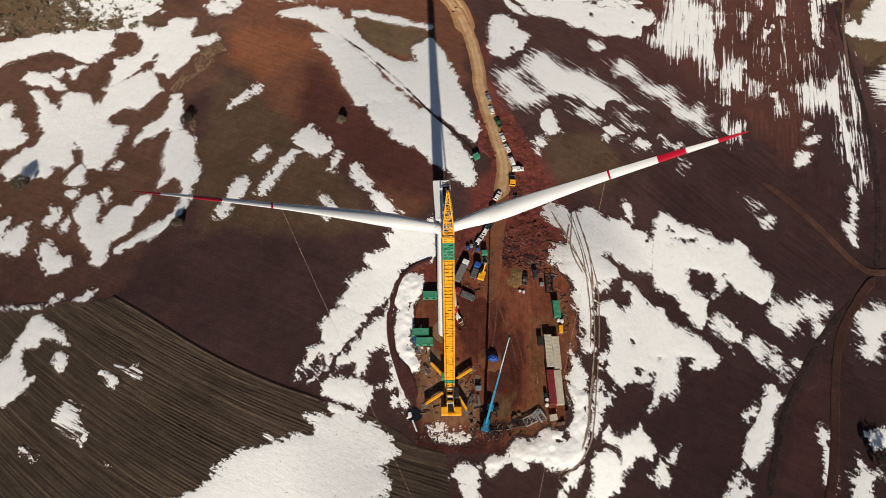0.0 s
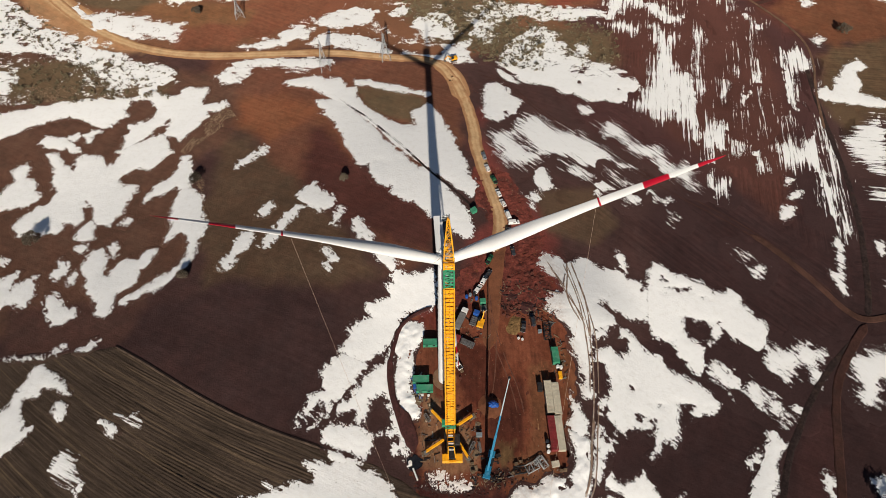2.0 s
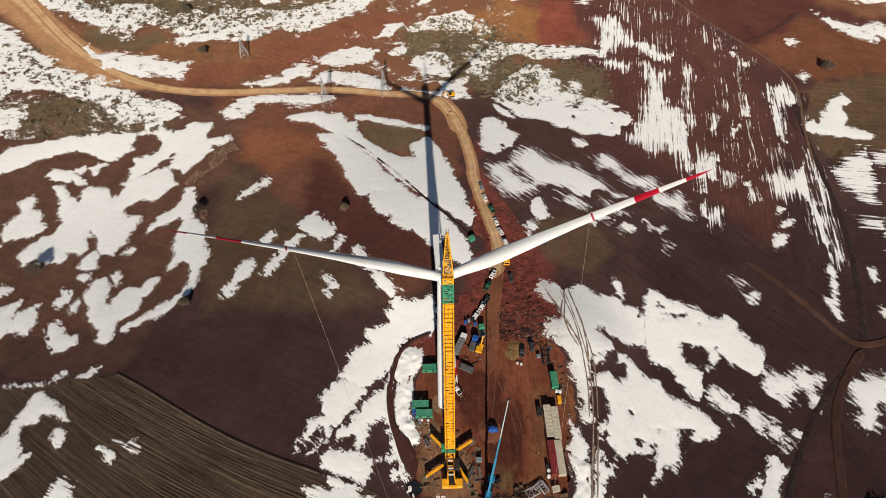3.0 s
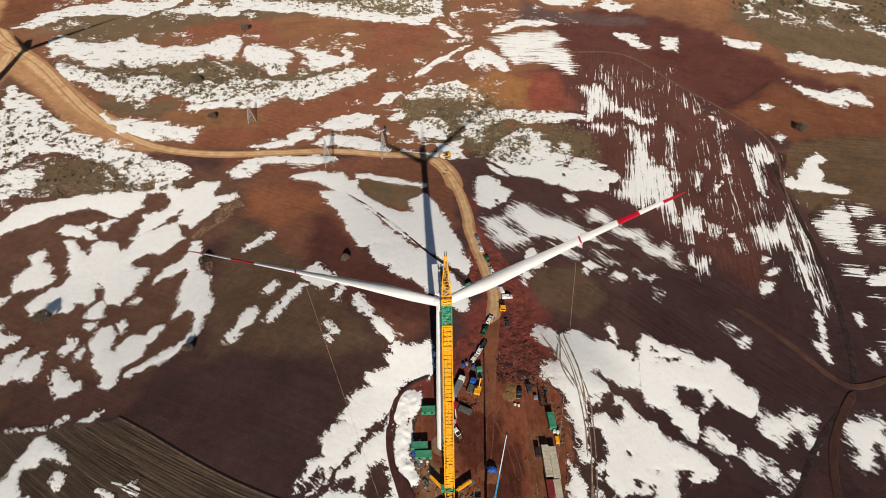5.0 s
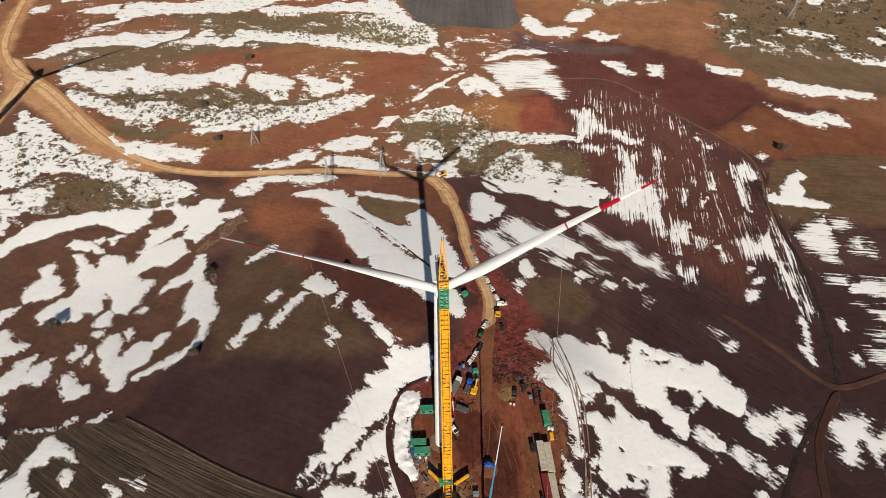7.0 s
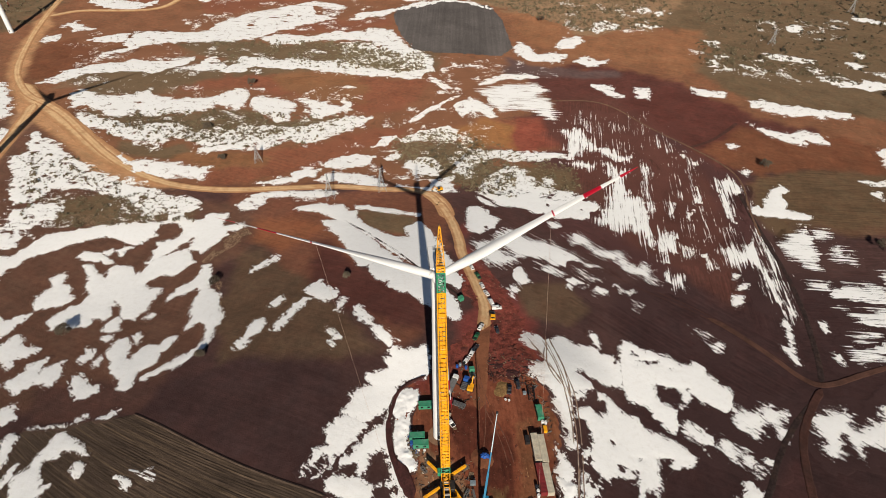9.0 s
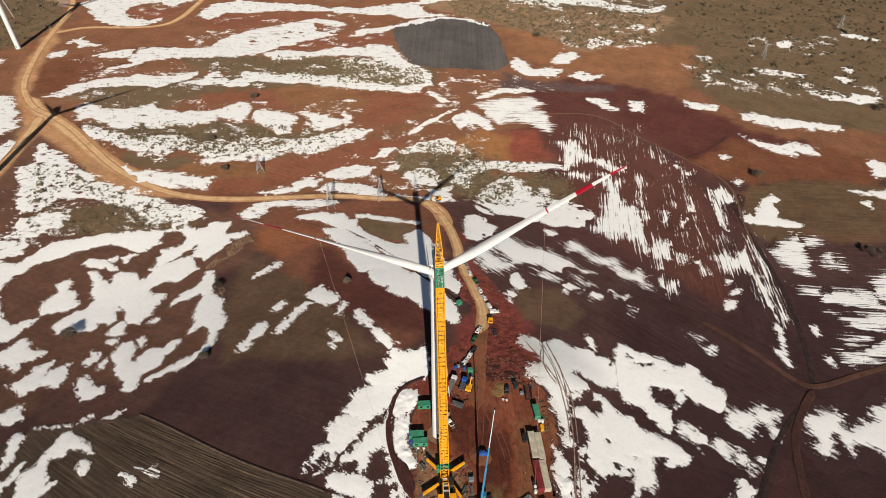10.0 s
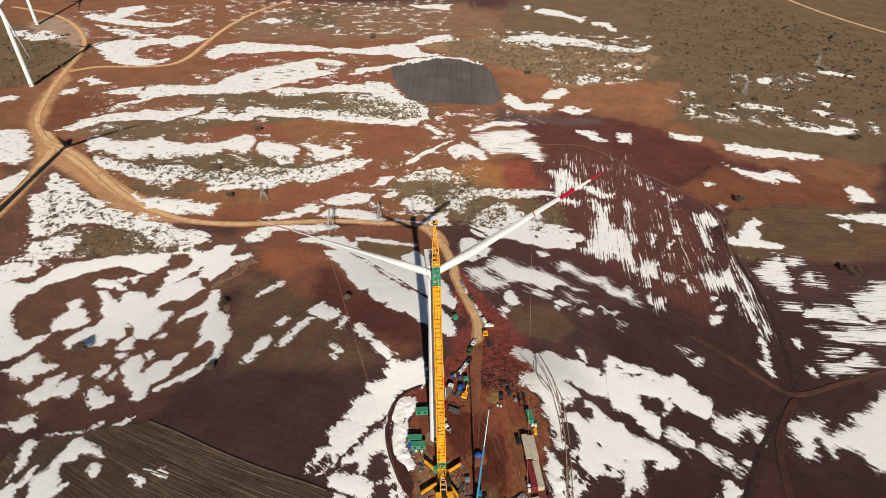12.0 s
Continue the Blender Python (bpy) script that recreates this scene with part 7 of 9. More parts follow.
def loft(bm, rings, mats=None, close=True):
    """Skins rings of points, all with the same count."""
    vs = [[bm.verts.new(p) for p in r] for r in rings]
    n = len(vs[0])
    for k in range(len(vs) - 1):
        for i in range(n):
            f = bm.faces.new((vs[k][i], vs[k][(i + 1) % n], vs[k + 1][(i + 1) % n], vs[k + 1][i]))
            f.material_index = mats[k] if mats else 0
            f.smooth = True
    if close:
        bm.faces.new(vs[0][::-1])
        bm.faces.new(vs[-1]).material_index = mats[-1] if mats else 0


def side_shape(bm, outline, width, top=0.86, mat=0):
    """A body from its outline seen from the side (x, z), narrower towards its top."""
    hi = max(z for _, z in outline)
    lo = min(z for _, z in outline)
    cut = lo + (hi - lo) * 0.55

    def half(z):
        return width / 2 * (1 if z <= cut else 1 - (1 - top) * (z - cut) / (hi - cut))
    a = [bm.verts.new((x, half(z), z)) for x, z in outline]
    b = [bm.verts.new((x, -half(z), z)) for x, z in outline]
    n = len(a)
    bm.faces.new(a).material_index = mat
    bm.faces.new(b[::-1]).material_index = mat
    for i in range(n):
        bm.faces.new((a[(i + 1) % n], a[i], b[i], b[(i + 1) % n])).material_index = mat
    bmesh.ops.recalc_face_normals(bm, faces=bm.faces)


def bevelled(bm, w=0.05):
    bmesh.ops.bevel(bm, geom=bm.edges[:], offset=w, segments=1, affect="EDGES", clamp_overlap=True)
    return bm


def thing(name, label, category, m, group="", kind=""):
    ob = new(name)
    ob.matrix_world = m
    ob.empty_display_size = 0.3
    return tagged(ob, label, category, group, kind)


def put(x, y, heading, up=0.0):
    """A pose on the land, with the thing's x along the heading in degrees."""
    return pose(x, y, float(land(x, y)) + up, 0, 0, heading)


def wheel(parent, x, y, r, w):
    bm = bmesh.new()
    rod(bm, (x, y - w / 2, r), (x, y + w / 2, r), r, seg=14)
    bevelled(bm, r * 0.12)
    tyre = part("wheel", bm, RUBBER, parent)
    bm = bmesh.new()
    rod(bm, (x, y - w / 2 - 0.012, r), (x, y + w / 2 + 0.012, r), r * 0.55, seg=10)
    part("rim", bm, STEEL, tyre)


# ---- the wind turbines ----
def blade_rings(length, turn, bend, sag=0.0, lead=0.2):
    """Rings of a blade that points up along z: thickness in x's turn, chord, twist."""
    rings = []
    for s in (0, 0.03, 0.07, 0.12, 0.18, 0.25, 0.34, 0.44, 0.54, 0.6, 0.747, 0.75, 0.79, 0.832, 0.835, 0.88, 0.917, 0.92, 0.96, 0.99, 1.0):
        chord = np.interp(s, [0, 0.05, 0.12, 0.2, 0.3, 0.5, 0.75, 0.95, 1], [2.4, 2.5, 3.3, 3.95, 3.45, 2.1, 1.35, 0.65, 0.1])
        thin = np.interp(s, [0, 0.05, 0.2, 0.5, 1], [1.0, 0.95, 0.46, 0.26, 0.18])
        tw = radians(turn + np.interp(s, [0, 0.2, 0.6, 1], [-18, -16, -3, 3]))
        ring = []
        for i in range(16):
            a = 2 * math.pi * i / 16
            u, v = math.cos(a), math.sin(a)
            sharp = 1 - (1 - thin) * (0.35 * max(0, u))
            c, t = (u * 0.5 + lead * (1 - thin)) * chord, v * 0.5 * chord * thin * sharp * (1 if u < 0 else 1 - 0.75 * (1 - thin) * u)
            ring.append((c * math.cos(tw) - t * math.sin(tw) + sag * s * s, c * math.sin(tw) + t * math.cos(tw) - bend * s * s, s * length))
        rings.append(ring)
    return rings


def turbine(x, y, hub_up, blade, yaw, first, label, feather=115, scale=1.0):
    m = put(x, y, 0)
    t = thing("wind_turbine", label, "wind turbine", m)
    bm = bmesh.new()
    zs = [0, 0.25, 22, 45, 67, hub_up - 2.1]
    loft(bm, [[(math.cos(a) * r, math.sin(a) * r, z) for a in (2 * math.pi * i / 32 for i in range(32))] for z, r in zip(zs, (2.25, 2.2, 2.1, 1.95, 1.75, 1.5))])
    tower = part("tower", bm, WHITE, t)
    for z, r in ((22, 2.11), (45, 1.96), (67, 1.77)):
        bm = bmesh.new()
        rod(bm, (0, 0, z - 0.08), (0, 0, z + 0.08), r + 0.03, seg=32)
        part("flange", bm, WHITE, tower)
    bm = bmesh.new()
    box(bm, (0.9, 0.12, 2.2), pose(0, -2.24, 2.4))
    part("door", bm, STEEL, tower)
    bm = bmesh.new()
    rod(bm, (0, 0, -0.6), (0, 0, 0.12), 4.6, 4.4, seg=32)
    part("foundation", bm, GRAVEL_DUST, t, "concrete foundation under tan dust")
    head = Matrix.Translation((0, 0, hub_up)) @ Matrix.Rotation(radians(yaw), 4, "Z")
    if scale < 1:
        bm = bmesh.new()
        loft(bm, [[head @ Vector((px * w, yy, pz * h)) for px, pz in ((-0.86, -1), (0.86, -1), (1, -0.8), (1, 0.8), (0.86, 1), (-0.86, 1), (-1, 0.8), (-1, -0.8))]
                  for yy, w, h in ((-1.9, 1.4, 1.5), (-1.3, 1.7, 1.7), (2, 1.95, 1.8), (7.0, 1.95, 1.7), (8.3, 1.85, 1.5))])
        nacelle = part("nacelle", bm, WHITE, t)
    else:
        # still open above: half of the roof is off and the machinery shows
        bm = bmesh.new()
        for size, place in (((3.9, 10.2, 0.16), (0, 3.2, -1.7)), ((0.16, 10.2, 3.4), (-1.88, 3.2, 0)), ((0.16, 10.2, 3.4), (1.88, 3.2, 0)), ((3.6, 0.16, 3.4), (0, 8.2, 0)), ((3.6, 0.3, 3.4), (0, -1.8, 0))):
            box(bm, size, head @ pose(*place))
        nacelle = part("nacelle", bm, WHITE, t, "open white nacelle shell")
        for size, place in (((2.1, 10.0, 0.12), (-0.9, 3.2, 1.74)), ((1.7, 2.0, 0.12), (1.0, -0.8, 1.74))):
            bm = bmesh.new()
            box(bm, size, head @ pose(*place))
            part("roof_panel", bm, WHITE, nacelle)
        bm = bmesh.new()
        box(bm, (3.4, 9.6, 0.1), head @ pose(0, 3.3, -0.9))
        part("deck", bm, BLACK, nacelle, "dark machine deck")
        for name, mat, p, q, r in (("main_shaft", STEEL, (0.55, -1.5, 0), (0.55, 1.6, 0), 0.5), ("gearbox", MACHINE_BLUE, (0.6, 1.4, 0.1), (0.6, 3.4, 0.1), 1.0), ("brake_disc", STEEL, (0.75, 3.7, 0.1), (0.75, 3.85, 0.1), 0.8),
                                   ("generator", MACHINE_BLUE, (0.7, 4.4, 0.1), (0.7, 6.6, 0.1), 0.85), ("cable_drum", BLACK, (1.3, 7.2, 0.4), (1.3, 7.8, 0.4), 0.5)):
            bm = bmesh.new()
            rod(bm, head @ Vector(p), head @ Vector(q), r, seg=14)
            part(name, bm, mat, nacelle)
        for yy in (1.0, 3.9, 6.9):
            bm = bmesh.new()
            box(bm, (1.7, 0.2, 0.25), head @ pose(1.0, yy, 1.5))
            part("roof_beam", bm, PALE_STEEL, nacelle)
    for px, py in ((0.3, 6.6), (1.3, 6.9)):
        bm = bmesh.new()
        rod(bm, head @ Vector((px, py, 1.6)), head @ Vector((px, py, 3.4)), 0.06)
        box(bm, (0.5, 0.1, 0.1), head @ pose(px, py, 3.4))
        part("wind_vane", bm, STEEL, nacelle)
    bm = bmesh.new()
    loft(bm, [[head @ Vector((math.cos(a) * r, yy, math.sin(a) * r)) for a in (2 * math.pi * i / 24 for i in range(24))]
              for yy, r in ((-1.85, 1.5), (-2.4, 1.75), (-4.7, 1.8), (-5.5, 1.4), (-6.0, 0.7), (-6.15, 0.05))])
    part("hub", bm, WHITE, t)
    for k in range(3):
        bm = bmesh.new()
        w, r = 0, 1
        lead = -0.16 if scale == 1 and k == 0 else 0.2
        spin = Matrix.Rotation(radians(first + 120 * k - 90), 4, "Y").inverted()
        sag = -1.6 * scale * (spin.inverted() @ Vector((0, 0, -1))).x
        loft(bm, blade_rings(blade - 1.2, feather, 3.0 * scale, sag, lead), [w] * 17 + [r] * 3 if scale < 1 else [w] * 11 + [r] * 2 + [w] * 4 + [r] * 3)
        b = part("blade", bm, [WHITE, RED_PAINT], t, "long white blade with red bands near its tip")
        b.matrix_local = head @ Matrix.Translation((0, -3.6, 0)) @ spin @ Matrix.Translation((0, 0, 1.2))
        if scale == 1 and k < 2:
            bm = bmesh.new()
            ring = [Vector(c) for c in blade_rings(blade - 1.2, feather, 3.0, sag, lead)[9]]
            core = sum(ring, Vector()) / len(ring)
            loft(bm, [[core + (c - core) * 1.06 + Vector((0, 0, zz)) for c in ring] for zz in (-0.2, 0.2)])
            part("lifting_strap", bm, RED_PAINT, b, "red strap tied round the blade")
    return t


turbine(0.25, 63.5, 89.8, 62.9, 3.6, 33.7, "white wind turbine under assembly with red-banded blades")
turbine(-379, 503, 76.5, 53.0, 20, 40, "finished white wind turbine beside a gravel road", scale=0.9)
turbine(-489, 740, 76.5, 53.0, 20, 60, "finished white wind turbine far off on a hill", scale=0.9)
turbine(-279.5, 222, 78, 53.0, 20, 20, "finished white wind turbine on a roadside pad", scale=0.9)


def tag_line(p, q):
    bm = bmesh.new()
    p, q = Vector(p), Vector(q)
    last = p
    for i in range(1, 25):
        k = i / 24
        nxt = p.lerp(q, k) - Vector((0, 0, 3.0 * math.sin(math.pi * k)))
        rod(bm, last, nxt, 0.022, seg=4, caps=False)
        last = nxt
    ob = new("tag_line", mesh_of("tag_line", bm, ROPE))
    tagged(ob, "thin pale tag line hanging from a blade to the ground", "rope", "tag lines")


tag_line((-32.6, 58.2, 105.5), at(3, -20))
tag_line((31.8, 60.9, 110.2), at(26, -10))


# ---- the big lattice crane ----
def lattice(bm, p, q, w0, w1, d0, d1, chord, lace, panels, mat=0):
    """A four-chord lattice girder from p to q; w across x, d in depth."""
    p, q = Vector(p), Vector(q)
    along = (q - p).normalized()
    side = Vector((1, 0, 0))
    deep = along.cross(side).normalized()
    corners = []
    for k in range(panels + 1):
        f = k / panels
        c, w, d = p.lerp(q, f), (w0 + (w1 - w0) * f) / 2, (d0 + (d1 - d0) * f) / 2
        corners.append([c + side * w * a + deep * d * b for a, b in ((-1, -1), (1, -1), (1, 1), (-1, 1))])
    for i in range(4):
        rod(bm, corners[0][i], corners[-1][i], chord, seg=6, mat=mat)
    for k in range(panels):
        for i in range(4):
            j = (i + 1) % 4
            if k % 2:
                i, j = j, i
            rod(bm, corners[k][i], corners[k + 1][j], lace, seg=5, mat=mat, caps=False)
            rod(bm, corners[k][i], corners[k][j], lace, seg=5, mat=mat, caps=False)


def big_crane():
    t = thing("lattice_boom_crane", "tall yellow lattice-boom crane with green boom sections on outriggers", "crane", pose(2.0, 42.5, 0))
    base = Vector((2.0, 42.5, 0))

    def local(p):
        return Vector(p) - base
    foot, knee, tip = local((1.95, 43.6, 3.2)), local((1.1, 54.0, 100.6)), local((1.0, 58.0, 110.2))
    cuts = [0.0, 0.052, 0.087, 0.2, 0.315, 0.43, 0.545, 0.66, 0.79, 0.9, 0.972, 0.992]
    for k in range(11):
        bm = bmesh.new()
        green = k in (1, 9)
        a, b = cuts[k], cuts[k + 1]
        wa, wb = (3.1 - 0.95 * c for c in (a, b))
        if k == 0:
            wa = 2.7
        lattice(bm, foot.lerp(knee, a), foot.lerp(knee, b - 0.002), wa, wb, wa * 0.8, wb * 0.8, 0.22, 0.15, max(2, round((b - a) * 97 / 1.5)))
        if 1 < k < 9:
            n = round((b - a) * 97 / 1.75)
            for i in range(n):
                c = foot.lerp(knee, a + (b - a) * (i + 0.5) / n)
                box(bm, (1.05, 0.05, 1.5), Matrix.Translation(c + Vector((-0.58, -1.2, 0))))
                box(bm, (1.05, 0.05, 1.5), Matrix.Translation(c + Vector((0.62, -1.2, 0))))
        s = part("boom_section", bm, GREEN if green else YELLOW, t, "green lattice boom section" if green else "yellow lattice boom section")
        bm = bmesh.new()
        c = foot.lerp(knee, b)
        box(bm, (wb + 0.3, 0.3, 0.35), Matrix.Translation(c + Vector((0, -wb * 0.4, 0))))
        part("connector", bm, GREEN if green else YELLOW, s)
    bm = bmesh.new()
    lattice(bm, knee, knee.lerp(tip, 0.3), 2.1, 1.8, 1.7, 1.5, 0.13, 0.08, 2)
    lattice(bm, knee.lerp(tip, 0.3), tip, 1.8, 0.35, 1.5, 0.5, 0.12, 0.07, 5)
    jib = part("jib", bm, YELLOW, t, "tapered yellow lattice jib")
    bm = bmesh.new()
    for sx in (-0.25, 0.25):
        rod(bm, tip + Vector((sx - 0.06, 0.2, 0)), tip + Vector((sx + 0.06, 0.2, 0)), 0.6, seg=16)
    part("sheave", bm, BLACK, jib)
    bm = bmesh.new()
    hook = local((0.6, 58.9, 96.5))
    for sx in (-0.3, 0.3):
        for sy in (-0.2, 0.2):
            rod(bm, tip + Vector((sx, sy, 0)), hook + Vector((sx * 0.6, sy, 0.6)), 0.03, seg=4)
    part("hoist_rope", bm, BLACK, t)
    bm = bmesh.new()
    box(bm, (0.9, 0.6, 1.6), Matrix.Translation(hook))
    rod(bm, hook + Vector((0, 0, -0.8)), hook + Vector((0, 0, -1.8)), 0.16)
    block = part("hook_block", bevelled(bm, 0.08), YELLOW, t)
    bm = bmesh.new()
    for sx in (-1.3, 1.3):
        rod(bm, hook + Vector((0, 0, -1.8)), local((sx - 0.8, 58.0, 92.2)), 0.05, seg=5)
    part("sling", bm, ROPE, block)
    # pendants from the gantry to the knee
    top = local((1.98, 36.2, 10.5))
    bm = bmesh.new()
    for sx in (-1.0, 1.0):
        rod(bm, top + Vector((sx, 0, 0)), foot.lerp(knee, 0.9) + Vector((sx * 0.9, -1.2, 0)), 0.045, seg=4)
    part("pendant", bm, BLACK, t)
    # superstructure
    bm = bmesh.new()
    box(bm, (3.4, 11.5, 1.1), Matrix.Translation(local((2.2, 40.0, 2.6))))
    deck = part("deck", bevelled(bm, 0.08), BLACK, t, "black revolving deck")
    for yy, hh in ((42.0, 0.9), (39.5, 1.1), (37.3, 0.8)):
        bm = bmesh.new()
        rod(bm, local((1.1, yy, 3.6)), local((3.3, yy, 3.6)), hh * 0.6, seg=16)
        part("winch", bm, STEEL, deck)
    bm = bmesh.new()
    box(bm, (1.7, 3.6, 2.2), Matrix.Translation(local((4.3, 40.5, 3.4))))
    part("engine_house", bevelled(bm, 0.1), BLACK, deck)
    bm = bmesh.new()
    box(bm, (1.2, 2.3, 2.2), Matrix.Translation(local((-0.4, 46.2, 3.4))), 0.9)
    cab = part("cab", bevelled(bm, 0.1), GREEN, t, "green driver's cab")
    bm = bmesh.new()
    box(bm, (1.0, 0.06, 1.0), Matrix.Translation(local((-0.4, 47.34, 3.8))))
    part("windscreen", bm, GLASS, cab)
    bm = bmesh.new()
    for i in range(6):
        for sx in (-2.25, 2.25):
            box(bm, (2.3 - 0.12 * (i % 2), 2.5, 0.38), Matrix.Translation(local((2.4 + sx, 34.4, 2.2 + 0.42 * i))))
    box(bm, (6.6, 2.2, 0.9), Matrix.Translation(local((2.4, 34.3, 2.0))))
    box(bm, (3.0, 0.5, 0.5), Matrix.Translation(local((2.4, 33.4, 3.2))))
    box(bm, (5.2, 0.7, 0.6), Matrix.Translation(local((2.4, 36.0, 2.3))))
    part("counterweight", bevelled(bm, 0.04), YELLOW, t, "stack of yellow counterweight slabs")
    bm = bmesh.new()
    for sx in (-1.25, 1.25):
        rod(bm, foot + Vector((sx, -0.4, 0.4)), top + Vector((sx * 0.8, 0, 0)), 0.2)
        rod(bm, local((2.2 + sx, 34.6, 3.4)), top + Vector((sx * 0.8, 0, 0)), 0.16)
    for f in (0.15, 0.4, 0.65, 0.95):
        c = foot.lerp(top, f)
        rod(bm, c + Vector((-1.15, 0, 0.2)), c + Vector((1.15, 0, 0.2)), 0.12)
    part("gantry", bm, YELLOW, t, "yellow steel gantry frame")
    bm = bmesh.new()
    rod(bm, local((2.0, 42.4, 0.7)), local((2.0, 42.4, 2.05)), 2.3, seg=24)
    box(bm, (4.2, 9.5, 0.9), Matrix.Translation(local((2.0, 42.4, 1.0))))
    part("undercarriage", bm, BLACK, t)
    for (ax, ay), (bx, by) in (((-0.4, 40.9), (-6.5, 37.1)), ((4.2, 45.6), (9.8, 49.1)), ((0.0, 46.3), (-4.6, 51.3)), ((5.0, 39.6), (7.8, 34.9))):
        p, q = local((ax, ay, 2.0)), local((bx, by, 1.9))
        bm = bmesh.new()
        mid, d = (p + q) / 2, q - p
        box(bm, (d.length, 0.8, 1.3), Matrix.Translation(mid) @ Matrix.Rotation(math.atan2(d.y, d.x), 4, "Z"))
        beam = part("outrigger", bevelled(bm, 0.06), YELLOW, t, "yellow outrigger beam")
        bm = bmesh.new()
        rod(bm, q + Vector((0, 0, 0.8)), q + Vector((0, 0, -1.6)), 0.24, seg=10)
        rod(bm, q + Vector((0, 0, -1.75)), q + Vector((0, 0, -1.55)), 0.8, seg=16)
        part("jack", bm, STEEL, beam)


big_crane()


def mobile_crane():
    t = thing("mobile_crane", "sky-blue mobile crane with its long boom raised", "crane", put(14.3, 31.0, 74))
    bm = bmesh.new()
    box(bm, (9.0, 2.3, 0.8), Matrix.Translation((1.2, 0, 1.25)))
    part("chassis", bevelled(bm, 0.07), BLACK, t, "black steel chassis")
    for x in (-2.5, -1.2, 0.6, 3.2, 4.5):
        for y in (-1.05, 1.05):
            wheel(t, x, y, 0.62, 0.45)
    bm = bmesh.new()
    side_shape(bm, [(4.0, 1.3), (6.4, 1.3), (6.4, 2.1), (6.0, 2.8), (4.0, 2.8)], 2.3, 0.94)
    cab = part("cab", bevelled(bm, 0.05), BLUE, t)
    bm = bmesh.new()
    box(bm, (0.05, 2.0, 0.8), pose(6.26, 0, 2.4, 0, -27, 0))
    part("windscreen", bm, GLASS, cab)
    bm = bmesh.new()
    box(bm, (3.0, 1.9, 1.3), Matrix.Translation((-0.6, 0, 2.4)))
    box(bm, (1.1, 2.5, 1.2), Matrix.Translation((-2.6, 0, 2.5)))
    part("turret", bevelled(bm, 0.08), BLUE, t, "sky-blue revolving turret")
    inv = t.matrix_world.inverted()
    a, b = inv @ Vector((14.2, 31.0, 3.2)), inv @ Vector((20.4, 52.3, 30.7))
    d = b - a
    turn = d.to_track_quat("X", "Z").to_matrix().to_4x4()
    for k, (f0, f1, w, mat) in enumerate(((-0.03, 0.4, 0.95, BLUE), (0.38, 0.6, 0.68, BLUE), (0.58, 0.8, 0.52, PALE_STEEL), (0.78, 1.0, 0.42, PALE_STEEL))):
        bm = bmesh.new()
        box(bm, ((f1 - f0) * d.length, w * 0.8, w), Matrix.Translation(a.lerp(b, (f0 + f1) / 2)) @ turn)
        part("boom_section", bevelled(bm, 0.06), mat, t, "telescopic boom section")
    bm = bmesh.new()
    rod(bm, a + Vector((2.4, 0, -1.0)), a.lerp(b, 0.2), 0.2, seg=10)
    part("lift_cylinder", bm, STEEL, t)
    bm = bmesh.new()
    box(bm, (0.7, 0.8, 0.9), Matrix.Translation(b))
    part("boom_head", bevelled(bm, 0.05), BLACK, t)
    bm = bmesh.new()
    rod(bm, b, b - Vector((0, 0, 9)), 0.03, seg=4)
    box(bm, (0.35, 0.25, 0.6), Matrix.Translation(b - Vector((0, 0, 9.2))))
    part("hook", bm, BLACK, t)
    for x in (-2.2, 3.3):
        for y in (-1, 1):
            bm = bmesh.new()
            box(bm, (0.35, 1.6, 0.3), Matrix.Translation((x, y * 1.9, 1.0)))
            rod(bm, (x, y * 2.8, 1.1), (x, y * 2.8, 0.05), 0.1)
            box(bm, (0.8, 0.8, 0.1), Matrix.Translation((x, y * 2.8, 0.06)))
            part("outrigger", bm, BLACK, t)


mobile_crane()


